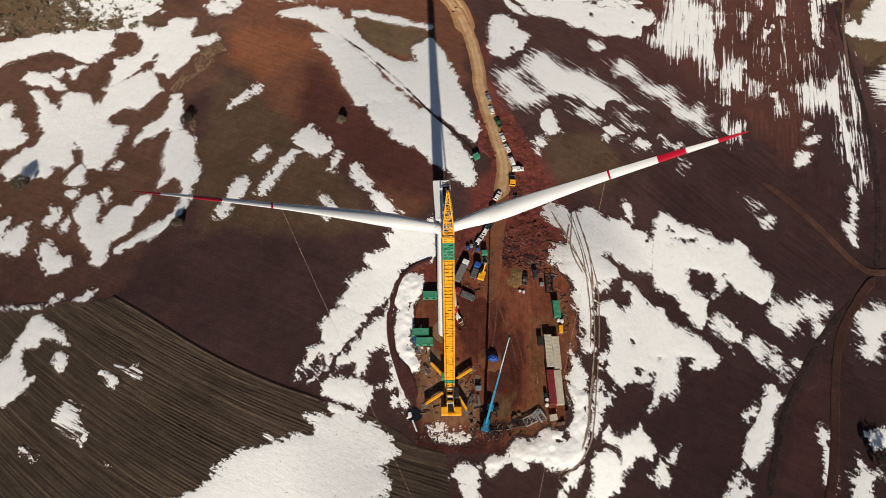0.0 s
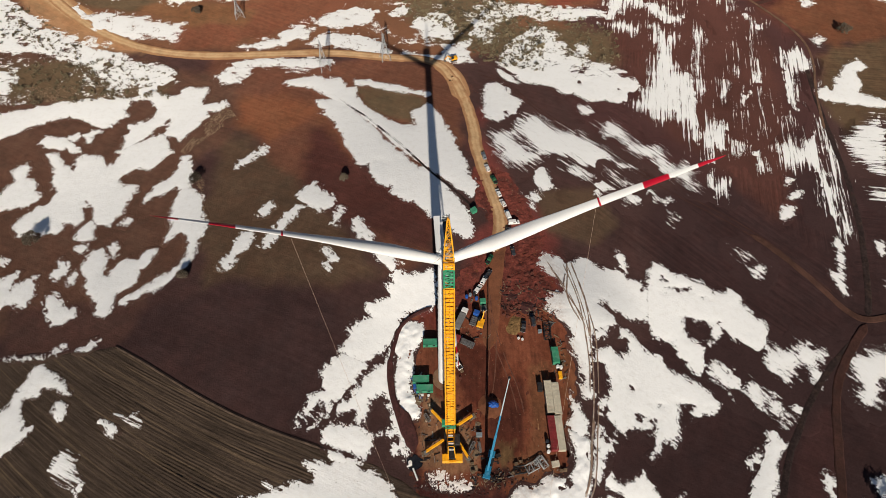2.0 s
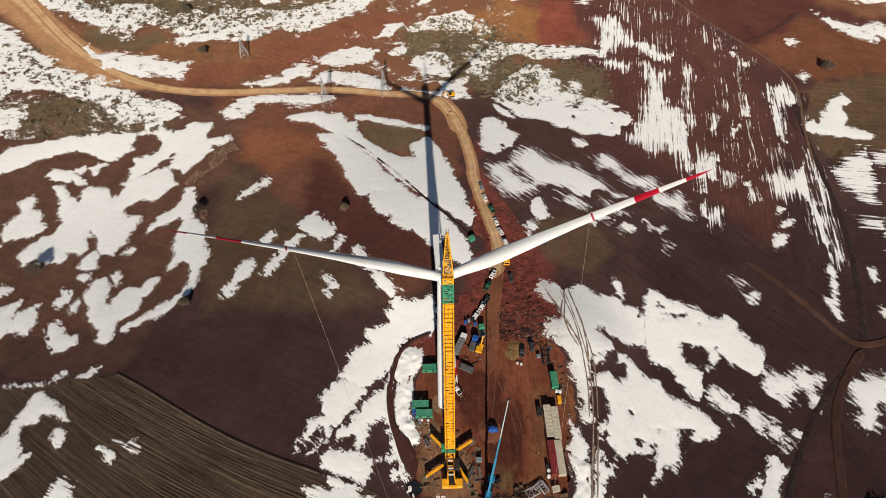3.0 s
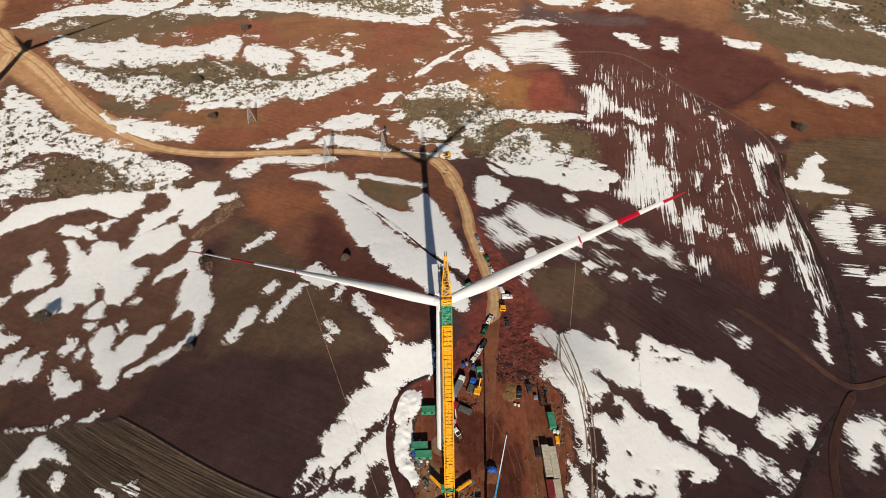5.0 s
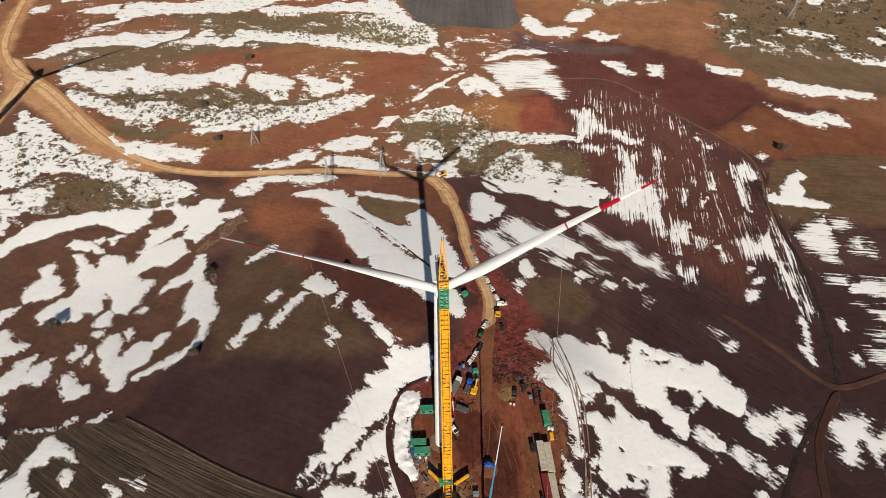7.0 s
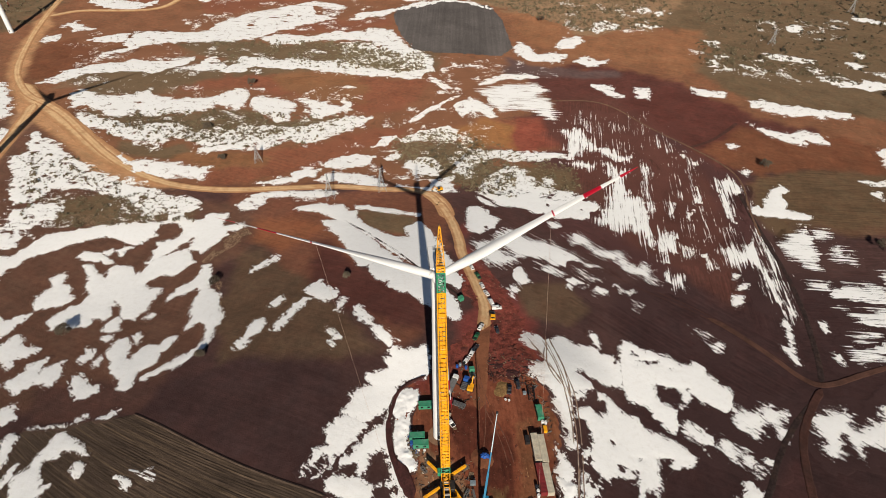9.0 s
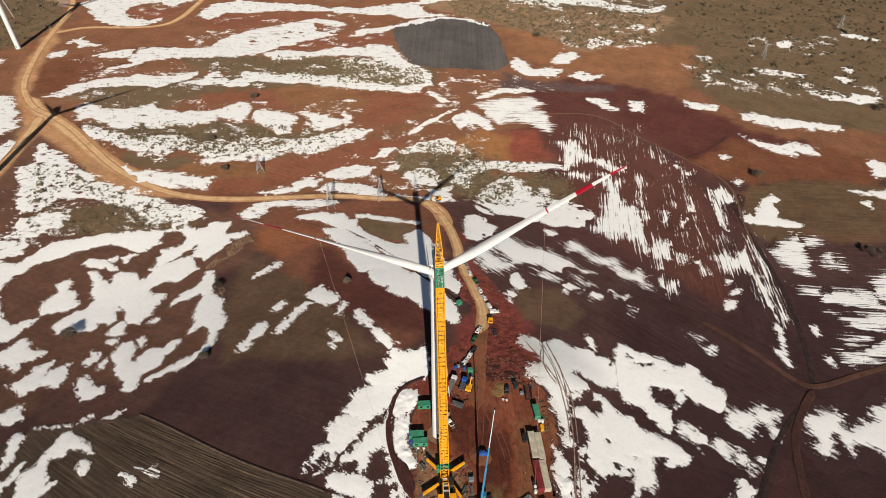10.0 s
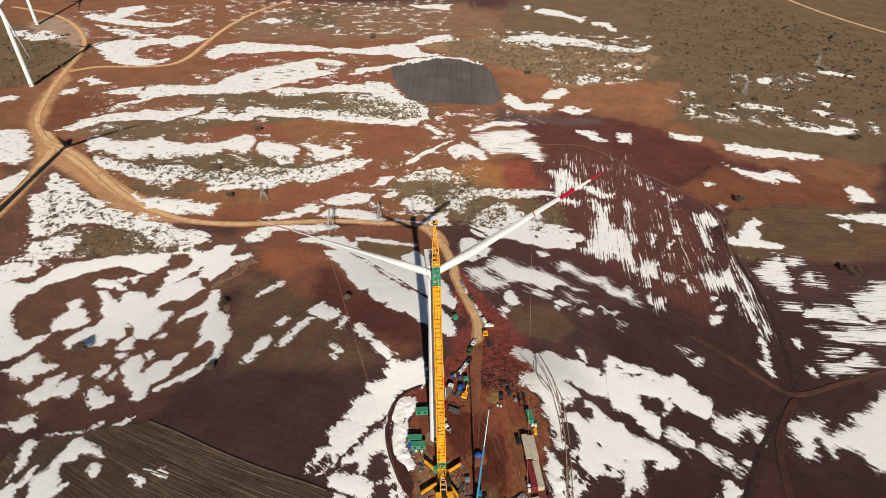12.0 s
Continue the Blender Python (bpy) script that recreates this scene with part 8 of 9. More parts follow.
# ---- vehicles ----
def car(x, y, heading, paint, label, kind="car", length=4.4):
    t = thing(kind, label, kind, put(x, y, heading, 0.14), "vehicles parked along the road")
    L = length / 2
    bm = bmesh.new()
    if kind == "pickup":
        shape = [(-L, 0.4), (L, 0.4), (L, 0.85), (L - 1.2, 1.05), (L - 1.9, 1.72), (L - 3.1, 1.74), (L - 3.25, 1.05), (-L, 1.05)]
    elif kind == "van":
        shape = [(-L, 0.4), (L, 0.4), (L, 0.95), (L - 0.9, 1.2), (L - 1.6, 2.05), (-L + 0.1, 2.1), (-L, 1.2)]
    else:
        shape = [(-L, 0.35), (L, 0.35), (L, 0.72), (L - 1.15, 0.92), (L - 1.9, 1.42), (-L + 0.7, 1.45), (-L + 0.05, 0.98)]
    side_shape(bm, shape, 1.78, 0.8)
    body = part("body", bevelled(bm, 0.06), paint, t)
    bm = bmesh.new()
    a, b = (shape[3], shape[4])
    mid, rise = ((a[0] + b[0]) / 2, (a[1] + b[1]) / 2), math.degrees(math.atan2(b[1] - a[1], a[0] - b[0]))
    box(bm, (math.hypot(a[0] - b[0], a[1] - b[1]) * 0.85, 1.38, 0.03), pose(mid[0] + 0.02, 0, mid[1] + 0.03, 0, rise, 0))
    part("windscreen", bm, GLASS, t)
    if kind != "pickup":
        bm = bmesh.new()
        box(bm, (0.45, 1.25, 0.03), pose(-L + 0.36, 0, 1.25 if kind == "car" else 1.65, 0, -40 if kind == "car" else -84, 0))
        part("rear_window", bm, GLASS, t)
    top = max(z for _, z in shape)
    for s in (-1, 1):
        bm = bmesh.new()
        box(bm, (1.9 if kind == "car" else 1.1, 0.03, 0.36), pose(-0.25 if kind == "car" else L - 2.3, s * 0.8, top - 0.27, s * 14, 0, 0))
        part("side_window", bm, GLASS, t)
        bm = bmesh.new()
        box(bm, (0.06, 0.4, 0.16), pose(L + 0.01, s * 0.6, 0.66))
        part("headlight", bm, LAMP_GLASS, t)
        bm = bmesh.new()
        box(bm, (0.06, 0.3, 0.2), pose(-L - 0.01, s * 0.66, 0.8))
        part("tail_light", bm, RED_PAINT, t)
        for wx in (-L + 0.85, L - 0.85):
            wheel(t, wx, s * 0.8, 0.33, 0.22)
    if kind == "pickup":
        bm = bmesh.new()
        box(bm, (L * 2 - 3.5, 1.5, 0.05), pose(-L + (L * 2 - 3.4) / 2 + 0.05, 0, 1.07))
        part("load_bed", bm, BLACK, t)
    return t


def truck(x, y, heading, paint, load, label, length=8.5):
    t = thing("truck", label, "truck", put(x, y, heading, 0.05), "trucks on the working pad")
    L = length / 2
    bm = bmesh.new()
    box(bm, (length, 0.9, 0.3), pose(0, 0, 0.9))
    part("frame", bm, BLACK, t)
    bm = bmesh.new()
    side_shape(bm, [(L - 2.1, 0.9), (L, 0.9), (L, 1.9), (L - 0.25, 2.85), (L - 2.1, 2.9)], 2.4, 0.93)
    cab = part("cab", bevelled(bm, 0.08), paint, t)
    bm = bmesh.new()
    box(bm, (0.04, 2.0, 0.75), pose(L - 0.1, 0, 2.35, 0, -15, 0))
    part("windscreen", bm, GLASS, cab)
    bm = bmesh.new()
    box(bm, (length - 2.5, 2.45, 1.5 if load else 0.25), pose(-1.2, 0, 1.85 if load else 1.2))
    bed = part("load_bed", bevelled(bm, 0.06), load or STEEL, t)
    for k in range(5):
        bm = bmesh.new()
        box(bm, (0.08, 2.5, 0.08), pose(-L + 0.5 + k * (length - 2.9) / 4.2, 0, 2.63 if load else 1.36))
        part("cross_rail", bm, load or BLACK, bed)
    for wx in (-L + 1.0, -L + 2.2, L - 1.2):
        for s in (-1, 1):
            wheel(t, wx, s * 1.05, 0.48, 0.3)
    return t


def digger(x, y, heading):
    t = thing("excavator", "yellow tracked excavator with its arm folded", "excavator", put(x, y, heading))
    for s in (-1, 1):
        bm = bmesh.new()
        side_shape(bm, [(-1.6, 0.05), (1.6, 0.05), (2.0, 0.4), (1.7, 0.8), (-1.7, 0.8), (-2.0, 0.4)], 0.55, 1)
        bmesh.ops.translate(bm, verts=bm.verts, vec=(0, s * 1.05, 0))
        part("track", bm, RUBBER, t)
    bm = bmesh.new()
    box(bm, (3.6, 2.5, 1.1), pose(-0.4, 0, 1.6))
    part("body", bevelled(bm, 0.12), YELLOW, t)
    bm = bmesh.new()
    box(bm, (1.5, 1.0, 1.5), pose(0.7, 0.75, 2.5), 0.9)
    part("cab", bevelled(bm, 0.06), GLASS, t)
    for p, q in (((1.0, -0.2, 1.8), (3.4, -0.2, 4.2)), ((3.4, -0.2, 4.2), (5.0, -0.2, 2.0))):
        bm = bmesh.new()
        d = Vector(q) - Vector(p)
        box(bm, (d.length, 0.4, 0.5), Matrix.Translation((Vector(p) + Vector(q)) / 2) @ d.to_track_quat("X", "Z").to_matrix().to_4x4())
        part("arm", bevelled(bm, 0.05), YELLOW, t)
    bm = bmesh.new()
    side_shape(bm, [(4.4, 1.0), (5.3, 1.0), (5.4, 2.0), (4.9, 2.1), (4.5, 1.6)], 1.2, 1)
    part("bucket", bm, STEEL, t)


def container(x, y, heading, length, paint, label, office=False):
    t = thing("shipping_container" if not office else "office_container", label, "container", put(x, y, heading, 0.12), "containers round the pad")
    W, H = 2.44, 2.6
    bm = bmesh.new()
    box(bm, (length - 0.1, W - 0.1, H - 0.1), pose(0, 0, H / 2))
    n = int(length / 0.5)
    for i in range(n):
        xx = -length / 2 + 0.35 + i * (length - 0.7) / (n - 1)
        for s in (-1, 1):
            box(bm, (0.22, 0.06, H - 0.35), pose(xx, s * (W / 2 - 0.03), H / 2))
        box(bm, (0.22, W - 0.3, 0.05), pose(xx, 0, H - 0.035))
    body = part("body", bm, paint, t, "corrugated steel body")
    for s in (-1, 1):
        for xx in (-length / 2, length / 2):
            bm = bmesh.new()
            box(bm, (0.16, 0.16, H), pose(xx * 0.992, s * W / 2 * 0.97, H / 2))
            part("corner_post", bm, paint, t)
        bm = bmesh.new()
        box(bm, (length, 0.12, 0.14), pose(0, s * W / 2 * 0.98, H - 0.05))
        part("top_rail", bm, paint, t)
        bm = bmesh.new()
        box(bm, (0.06, W / 2 - 0.15, H - 0.3), pose(length / 2 + 0.02, s * (W / 4), H / 2))
        part("door", bm, paint, t)
    if office:
        for xx in (-length / 4, length / 4):
            bm = bmesh.new()
            box(bm, (1.0, 0.08, 0.9), pose(xx, -W / 2 - 0.03, 1.6))
            part("window", bm, GLASS, t)
    return t


# ---- the vehicles along the road and on the pad ----
for x, y, h, paint, label, kind in (
        (20.9, 174.6, 103, CAR_SILVER, "dusty blue-grey car parked on the road verge", "car"),
        (22.0, 166.4, 105, CAR_WHITE, "dusty white car parked on the road verge", "car"),
        (24.6, 158.9, 112, CAR_GREEN, "dark green off-road pickup on the road verge", "pickup"),
        (26.0, 151.0, 106, CAR_WHITE, "dusty white car parked on the road verge", "car"),
        (27.6, 145.1, 113, CAR_WHITE, "dusty white car parked on the road verge", "car"),
        (29.2, 138.5, 107, CAR_WHITE, "white panel van parked on the road verge", "van"),
        (31.6, 134.4, 4, CAR_WHITE, "white panel van parked across the verge", "van"),
        (22.3, 120.2, 60, CAR_WHITE, "dusty white car where road meets pad", "car"),
        (19.6, 113.8, 62, CAR_GREEN, "dark green off-road pickup near the pad", "pickup"),
        (29.8, 118.6, 95, CAR_DARK, "dark blue car parked on red earth", "car"),
        (18.6, 106.6, 60, CAR_DARK, "dark car parked in a row near the pad", "car"),
        (16.8, 104.0, 62, CAR_WHITE, "white car parked in a row near the pad", "car"),
        (14.1, 99.8, 55, CAR_WHITE, "white car parked in a row near the pad", "car"),
        (30.8, 83.2, 80, CAR_DARK, "black pickup parked beside heaped earth", "pickup"),
        (34.6, 85.6, 95, CAR_DARK, "black van with a pale roof rack on the pad", "van"),
        (5.2, 68.6, 120, CAR_WHITE, "white pickup parked close to the tower", "pickup")):
    car(x, y, h, paint, label, kind, 4.9 if kind != "car" else 4.4)
truck(7.0, 86.6, 65, CAR_WHITE, GREY_TARP, "long truck with a grey covered load", 9.5)
truck(12.3, 86.8, 68, CAR_BLUE, None, "blue flatbed truck on the working pad", 6.5)
truck(28.9, 128.2, 265, YELLOW, None, "small yellow truck on the road verge", 5.2)
truck(8.0, 77.2, 155, MAROON, None, "dark red flatbed truck on the pad", 8.0)
truck(15.9, 92.4, 95, GREEN_BOX, None, "green truck with a low flatbed", 5.0)
digger(14.6, 85.0, 72)
for x, y, h, n, paint, label, office in (
        (37.3, 55.4, 90.8, 11.6, CREAM, "long cream shipping container with a ribbed roof", False),
        (39.9, 54.7, 90.8, 11.6, CREAM, "long cream shipping container with a ribbed roof", False),
        (37.2, 42.6, 91.5, 11.8, MAROON, "long maroon shipping container beside a cream one", False),
        (39.7, 42.5, 91.5, 11.8, CREAM, "long cream shipping container beside a maroon one", False),
        (41.4, 71.0, 92, 6.1, GREEN_BOX, "green site container standing on end of the pad", False),
        (-4.8, 76.8, 0, 5.4, GREEN_BOX, "green site office container beside heaped snow", True),
        (-8.3, 62.6, 0, 5.9, GREEN_BOX, "green site office container in a pair", True),
        (-6.9, 59.2, 0, 5.9, GREEN_BOX, "green site office container in a pair", True)):
    container(x, y, h, n, paint, label, office)


# ---- pylons ----
def pylon(x, y, high, heading):
    t = thing("power_pylon", "pale grey lattice power pylon beside the road", "pylon", put(x, y, heading), "power pylons")
    levels = [(0, 2.6), (0.3, 1.7), (0.55, 1.05), (0.75, 0.6), (1.0, 0.25)]
    for i in range(4):
        sx, sy = ((1, 1), (-1, 1), (-1, -1), (1, -1))[i]
        nx, ny = ((1, 1), (-1, 1), (-1, -1), (1, -1))[(i + 1) % 4]
        bm = bmesh.new()
        for (a, wa), (b, wb) in zip(levels, levels[1:]):
            rod(bm, (sx * wa, sy * wa, a * high), (sx * wb, sy * wb, b * high), 0.11, seg=5)
        part("leg", bm, PYLON_STEEL, t)
        bm = bmesh.new()
        for (a, wa), (b, wb) in zip(levels, levels[1:]):
            rod(bm, (sx * wa, sy * wa, a * high), (nx * wb, ny * wb, b * high), 0.06, seg=4)
            rod(bm, (nx * wa, ny * wa, a * high), (sx * wb, sy * wb, b * high), 0.06, seg=4)
            rod(bm, (sx * wb, sy * wb, b * high), (nx * wb, ny * wb, b * high), 0.06, seg=4)
        part("brace", bm, PYLON_STEEL, t)
    for f in (0.74, 0.86, 0.97):
        bm = bmesh.new()
        for s in (-1, 1):
            rod(bm, (0, s * 0.3, f * high - 0.4), (0, s * 3.0, f * high), 0.08, seg=5)
            rod(bm, (0, s * 0.3, f * high + 0.5), (0, s * 3.0, f * high), 0.06, seg=5)
        arm = part("crossarm", bm, PYLON_STEEL, t)
        for s in (-1, 1):
            bm = bmesh.new()
            rod(bm, (0, s * 2.95, f * high), (0, s * 2.95, f * high - 1.0), 0.07, seg=6)
            part("insulator", bm, GLASS, arm)


PYLON_STEEL = material("galvanised_steel", (0.45, 0.46, 0.47), 0.5, 0.4, vary=0.15)
pylon(-61.3, 243, 18, 20)
pylon(-29.2, 253, 17, 20)
pylon(-114.1, 286.8, 11, 20)
pylon(470.3, 571.7, 15, 35)
pylon(346.0, 493.7, 15, 35)


# ---- trees, bare or with a few dry leaves ----
def tree(x, y, high, wide, seed, label):
    high, wide = high * 0.72, wide * 0.6
    rnd = random.Random(seed)
    t = thing("tree", label, "tree", put(x, y, rnd.uniform(0, 360)), "single trees in the fields")
    bm = bmesh.new()
    rod(bm, (0, 0, -0.3), (0.1, 0, high * 0.35), high * 0.045, high * 0.03, seg=8)
    ends = []

    def grow(p, d, n, r):
        q = p + d
        rod(bm, p, q, r, r * 0.55, seg=5, caps=False)
        if n == 0:
            ends.append(q)
            return
        for _ in range(3):
            e = (d.normalized() + Vector((rnd.gauss(0, 0.6), rnd.gauss(0, 0.6), rnd.gauss(0.1, 0.4)))).normalized()
            grow(q, e * d.length * rnd.uniform(0.6, 0.85), n - 1, r * 0.55)
    for k in range(6):
        a = k * 1.05 + rnd.uniform(-0.3, 0.3)
        grow(Vector((0.1, 0, high * 0.3)), Vector((math.cos(a) * wide * 0.3, math.sin(a) * wide * 0.3, high * 0.26)), 3, high * 0.018)
    part("trunk", bm, BARK, t)
    vs, fs = [], []
    for q in ends:
        for _ in range(16):
            c = q + Vector((rnd.gauss(0, 0.3), rnd.gauss(0, 0.3), rnd.gauss(0, 0.3)))
            u = Vector((rnd.gauss(0, 1), rnd.gauss(0, 1), rnd.gauss(0, 1))).normalized() * rnd.uniform(0.12, 0.26)
            w = u.orthogonal().normalized() * rnd.uniform(0.1, 0.2)
            k = len(vs)
            vs += [c - u, c + w, c + u, c - w]
            fs.append((k, k + 1, k + 2, k + 3))
    part("crown", (vs, [], fs), TWIG, t)


# the low second one stands in for a boulder or bush and its shadow
for i, (x, y, high, wide) in enumerate(((-173.4, 128.0, 6.5, 6), (-103.4, 107.0, 3.4, 3.0), (-112.0, 162.5, 4.6, 4.2), (-43.4, 157.5, 3.4, 2.6), (154.6, 17.5, 8, 8),
                                        (243.0, 284.0, 6, 6), (-140.6, 404, 6, 6), (-157.8, 328, 5, 5), (-138, 287.5, 4, 4),
                                        (274, 193, 7, 8), (401, 386, 7, 8), (-135.6, 836, 6, 7), (-51.4, 703, 6, 6), (128, 558, 6, 7))):
    tree(x, y, high, wide, 40 + i, "small leafless winter tree or boulder stand-in in a brown field")


# ---- scrub, stones and clods, too many to count ----
def scatter(name, outline, count, size, mat, label, category, seed, flat=0.6, leafy=True, gap=0.35):
    """Small clumps or stones strewn unevenly over a part of the land."""
    rs = np.random.RandomState(seed)
    p = np.array(outline, float)
    x, y = rs.uniform(p[:, 0].min(), p[:, 0].max(), count * 5), rs.uniform(p[:, 1].min(), p[:, 1].max(), count * 5)
    ok = (inside(x, y, outline) > 0) & (fractal(x / 14, y / 14, seed) > gap - 0.6)
    x, y = x[ok][:count], y[ok][:count]
    n = len(x)
    r = size * (0.45 + rs.gamma(2.0, 0.3, n))
    z = land(x, y)
    if leafy:
        m = 16
        c = rs.normal(0, 0.42, (n, m, 3)) * r[:, None, None]
        c[..., 2] = np.abs(c[..., 2]) * 0.85 + 0.1 * r[:, None]
        c += np.stack([x, y, z], -1)[:, None]
        u = rs.normal(0, 1, (n, m, 3))
        u /= np.linalg.norm(u, axis=-1, keepdims=True)
        w = np.cross(u, rs.normal(0, 1, (n, m, 3)))
        w /= np.linalg.norm(w, axis=-1, keepdims=True)
        u, w = u * r[:, None, None] * 0.42, w * r[:, None, None] * 0.3
        v = np.stack([c - u, c + w, c + u, c - w], 2).reshape(-1, 3)
        f = np.arange(len(v)).reshape(-1, 4)
    else:
        ang = rs.uniform(0, 6.28, (n, 1)) + np.arange(5) * 1.2566
        k = rs.uniform(0.7, 1.2, (n, 5))
        low = np.stack([x[:, None] + np.cos(ang) * r[:, None] * k, y[:, None] + np.sin(ang) * r[:, None] * k, np.repeat(z[:, None] - 0.1, 5, 1)], -1)
        up = low * 1.0
        up[..., 0] = x[:, None] + (low[..., 0] - x[:, None]) * 0.6
        up[..., 1] = y[:, None] + (low[..., 1] - y[:, None]) * 0.6
        up[..., 2] = z[:, None] + r[:, None] * flat * rs.uniform(0.6, 1.1, (n, 5))
        v = np.concatenate([low, up], 1).reshape(-1, 3)
        b = (np.arange(n) * 10)[:, None]
        f = [tuple(q) for q in np.concatenate([np.stack([b[:, 0] + i, b[:, 0] + (i + 1) % 5, b[:, 0] + 5 + (i + 1) % 5, b[:, 0] + 5 + i], -1) for i in range(5)])]
        f += [tuple(q) for q in (b + np.arange(5, 10))]
    me = bpy.data.meshes.new(name)
    me.from_pydata(v.tolist(), [], f.tolist() if leafy else f)
    me.materials.append(mat)
    tagged(new(name, me), label, category, kind="stuff")


# ---- loose things on the working pad ----
def timber_mat(x, y, heading, n=5):
    t = thing("timber_mat", "worn timber crane mat lying on the earth", "mat", put(x, y, heading), "crane mats")
    for i in range(n):
        bm = bmesh.new()
        box(bm, (2.6 + 0.1 * (i % 3), 0.34, 0.22), pose(0.04 * (i % 2), (i - (n - 1) / 2) * 0.38, 0.12))
        part("beam", bevelled(bm, 0.02), TIMBER, t)


def pallet_stack(x, y, heading, n):
    t = thing("pallet_stack", "stack of grey wooden pallets", "pallets", put(x, y, heading), "pallet stacks")
    for k in range(n):
        bm = bmesh.new()
        for i in range(5):
            box(bm, (1.2, 0.12, 0.03), pose(0, -0.4 + 0.2 * i, 0.15 + k * 0.17))
        for i in range(3):
            box(bm, (0.1, 0.95, 0.11), pose(-0.5 + 0.5 * i, 0, 0.06 + k * 0.17))
        part("pallet", bm, TIMBER, t)


def boom_spare(x, y, heading, length, w, h, mat, label):
    """A lattice section of a crane laid down on the ground."""
    t = thing("lattice_section", label, "crane part", put(x, y, heading), "crane parts laid on the pad")
    c = [(-w / 2, 0.15), (w / 2, 0.15), (w / 2, h), (-w / 2, h)]
    for yy, zz in c:
        bm = bmesh.new()
        rod(bm, (-length / 2, yy, zz), (length / 2, yy, zz), 0.15, seg=6)
        part("chord", bm, mat, t)
    n = max(2, int(length / 1.6))
    for i in range(4):
        (ya, za), (yb, zb) = c[i], c[(i + 1) % 4]
        for k in range(n):
            xa, xb = -length / 2 + length * k / n, -length / 2 + length * (k + 1) / n
            a, b = ((ya, za), (yb, zb)) if k % 2 else ((yb, zb), (ya, za))
            for p, q in (((xa, *a), (xb, *b)), ((xa, ya, za), (xa, yb, zb))):
                bm = bmesh.new()
                rod(bm, p, q, 0.09, seg=5)
                part("lacing_bar", bm, mat, t)
        bm = bmesh.new()
        rod(bm, (length / 2, ya, za), (length / 2, yb, zb), 0.09, seg=5)
        part("lacing_bar", bm, mat, t)


def drum(x, y, mat, label):
    t = thing("barrel", label, "barrel", put(x, y, 0), "barrels on the pad")
    bm = bmesh.new()
    loft(bm, [[(math.cos(a) * r, math.sin(a) * r, z) for a in (2 * math.pi * i / 14 for i in range(14))] for z, r in
              ((0, 0.56), (0.08, 0.6), (0.5, 0.6), (0.54, 0.64), (0.58, 0.6), (1.1, 0.6), (1.14, 0.64), (1.18, 0.6), (1.6, 0.6), (1.66, 0.56))])
    part("body", bm, mat, t)
    bm = bmesh.new()
    rod(bm, (0.3, 0, 1.64), (0.3, 0, 1.72), 0.09, seg=8)
    part("cap", bm, BLACK, t)


def crate(x, y, heading, size, mat, label):
    t = thing("crate", label, "crate", put(x, y, heading), "crates on the pad")
    bm = bmesh.new()
    box(bm, size, pose(0, 0, size[2] / 2 + 0.1))
    part("body", bevelled(bm, 0.04), mat, t)
    bm = bmesh.new()
    box(bm, (size[0] + 0.06, size[1] + 0.06, 0.08), pose(0, 0, size[2] + 0.12))
    part("lid", bm, mat, t)
    for s in (-1, 1):
        bm = bmesh.new()
        box(bm, (0.14, size[1], 0.1), pose(s * size[0] * 0.35, 0, 0.05))
        part("skid", bm, TIMBER, t)


def mound(x, y, r, high, mat, seed, label):
    """A heap of tipped earth."""
    a, k = np.meshgrid(np.linspace(0, 2 * math.pi, 41), np.linspace(0, 1, 14))
    rad = r * k * (1 + 0.25 * fractal(np.cos(a) * 1.5 + seed, np.sin(a) * 1.5, seed, 2))
    px, py = x + rad * np.cos(a), y + rad * np.sin(a)
    pz = land(px, py) - 0.1 + high * np.cos(np.minimum(k, 1) * math.pi / 2) ** 1.3 + 0.25 * fractal(px / 0.9, py / 0.9, seed) * (1 - k)
    ob, _ = sheet("earth_mound", px, py, pz, np.ones((13, 40), bool), mat)
    return tagged(ob, label, "earth", "earth heaps on the pad")


for (x, y), h in zip(((-6.5, 37.1), (9.8, 49.1), (-4.6, 51.3), (7.8, 34.9), (-4.5, 53.6), (11.5, 46.0), (9.6, 31.6), (-9.0, 55.0), (10.6, 36.5), (8.9, 40.1)), (32, 32, -48, -60, 20, 75, 5, 60, 58, -50)):
    timber_mat(x, y, h)
for x, y, h, n, w, hh, m, label in ((29.3, 31.8, 25, 4.4, 2.8, 1.0, PIPE_STEEL, "pale grey steel frame laid on the ground"),
                                    (33.0, 33.2, -58, 4.0, 2.0, 1.0, PIPE_STEEL, "pale grey steel frame laid on the ground"),
                                    (31.4, 34.0, 40, 3.2, 1.4, 0.8, PIPE_STEEL, "pale grey steel frame leaning on others"),
                                    (25.2, 30.9, 8, 4.2, 2.4, 1.0, BLACK, "dark steel lattice frame laid on the ground"),
                                    (39.6, 81.0, 88, 6.2, 2.4, 2.2, BLACK, "dark steel lattice frame standing beside snow"),
                                    (9.0, 38.4, 60, 4.6, 0.9, 0.9, STEEL, "narrow grey lattice frame beside outriggers"),
                                    (-6.0, 49.0, -55, 3.0, 1.0, 0.9, STEEL, "small grey lattice frame laid on earth")):
    boom_spare(x, y, h, n, w, hh, m, label if len(label.split()) > 3 else label + " on the pad")
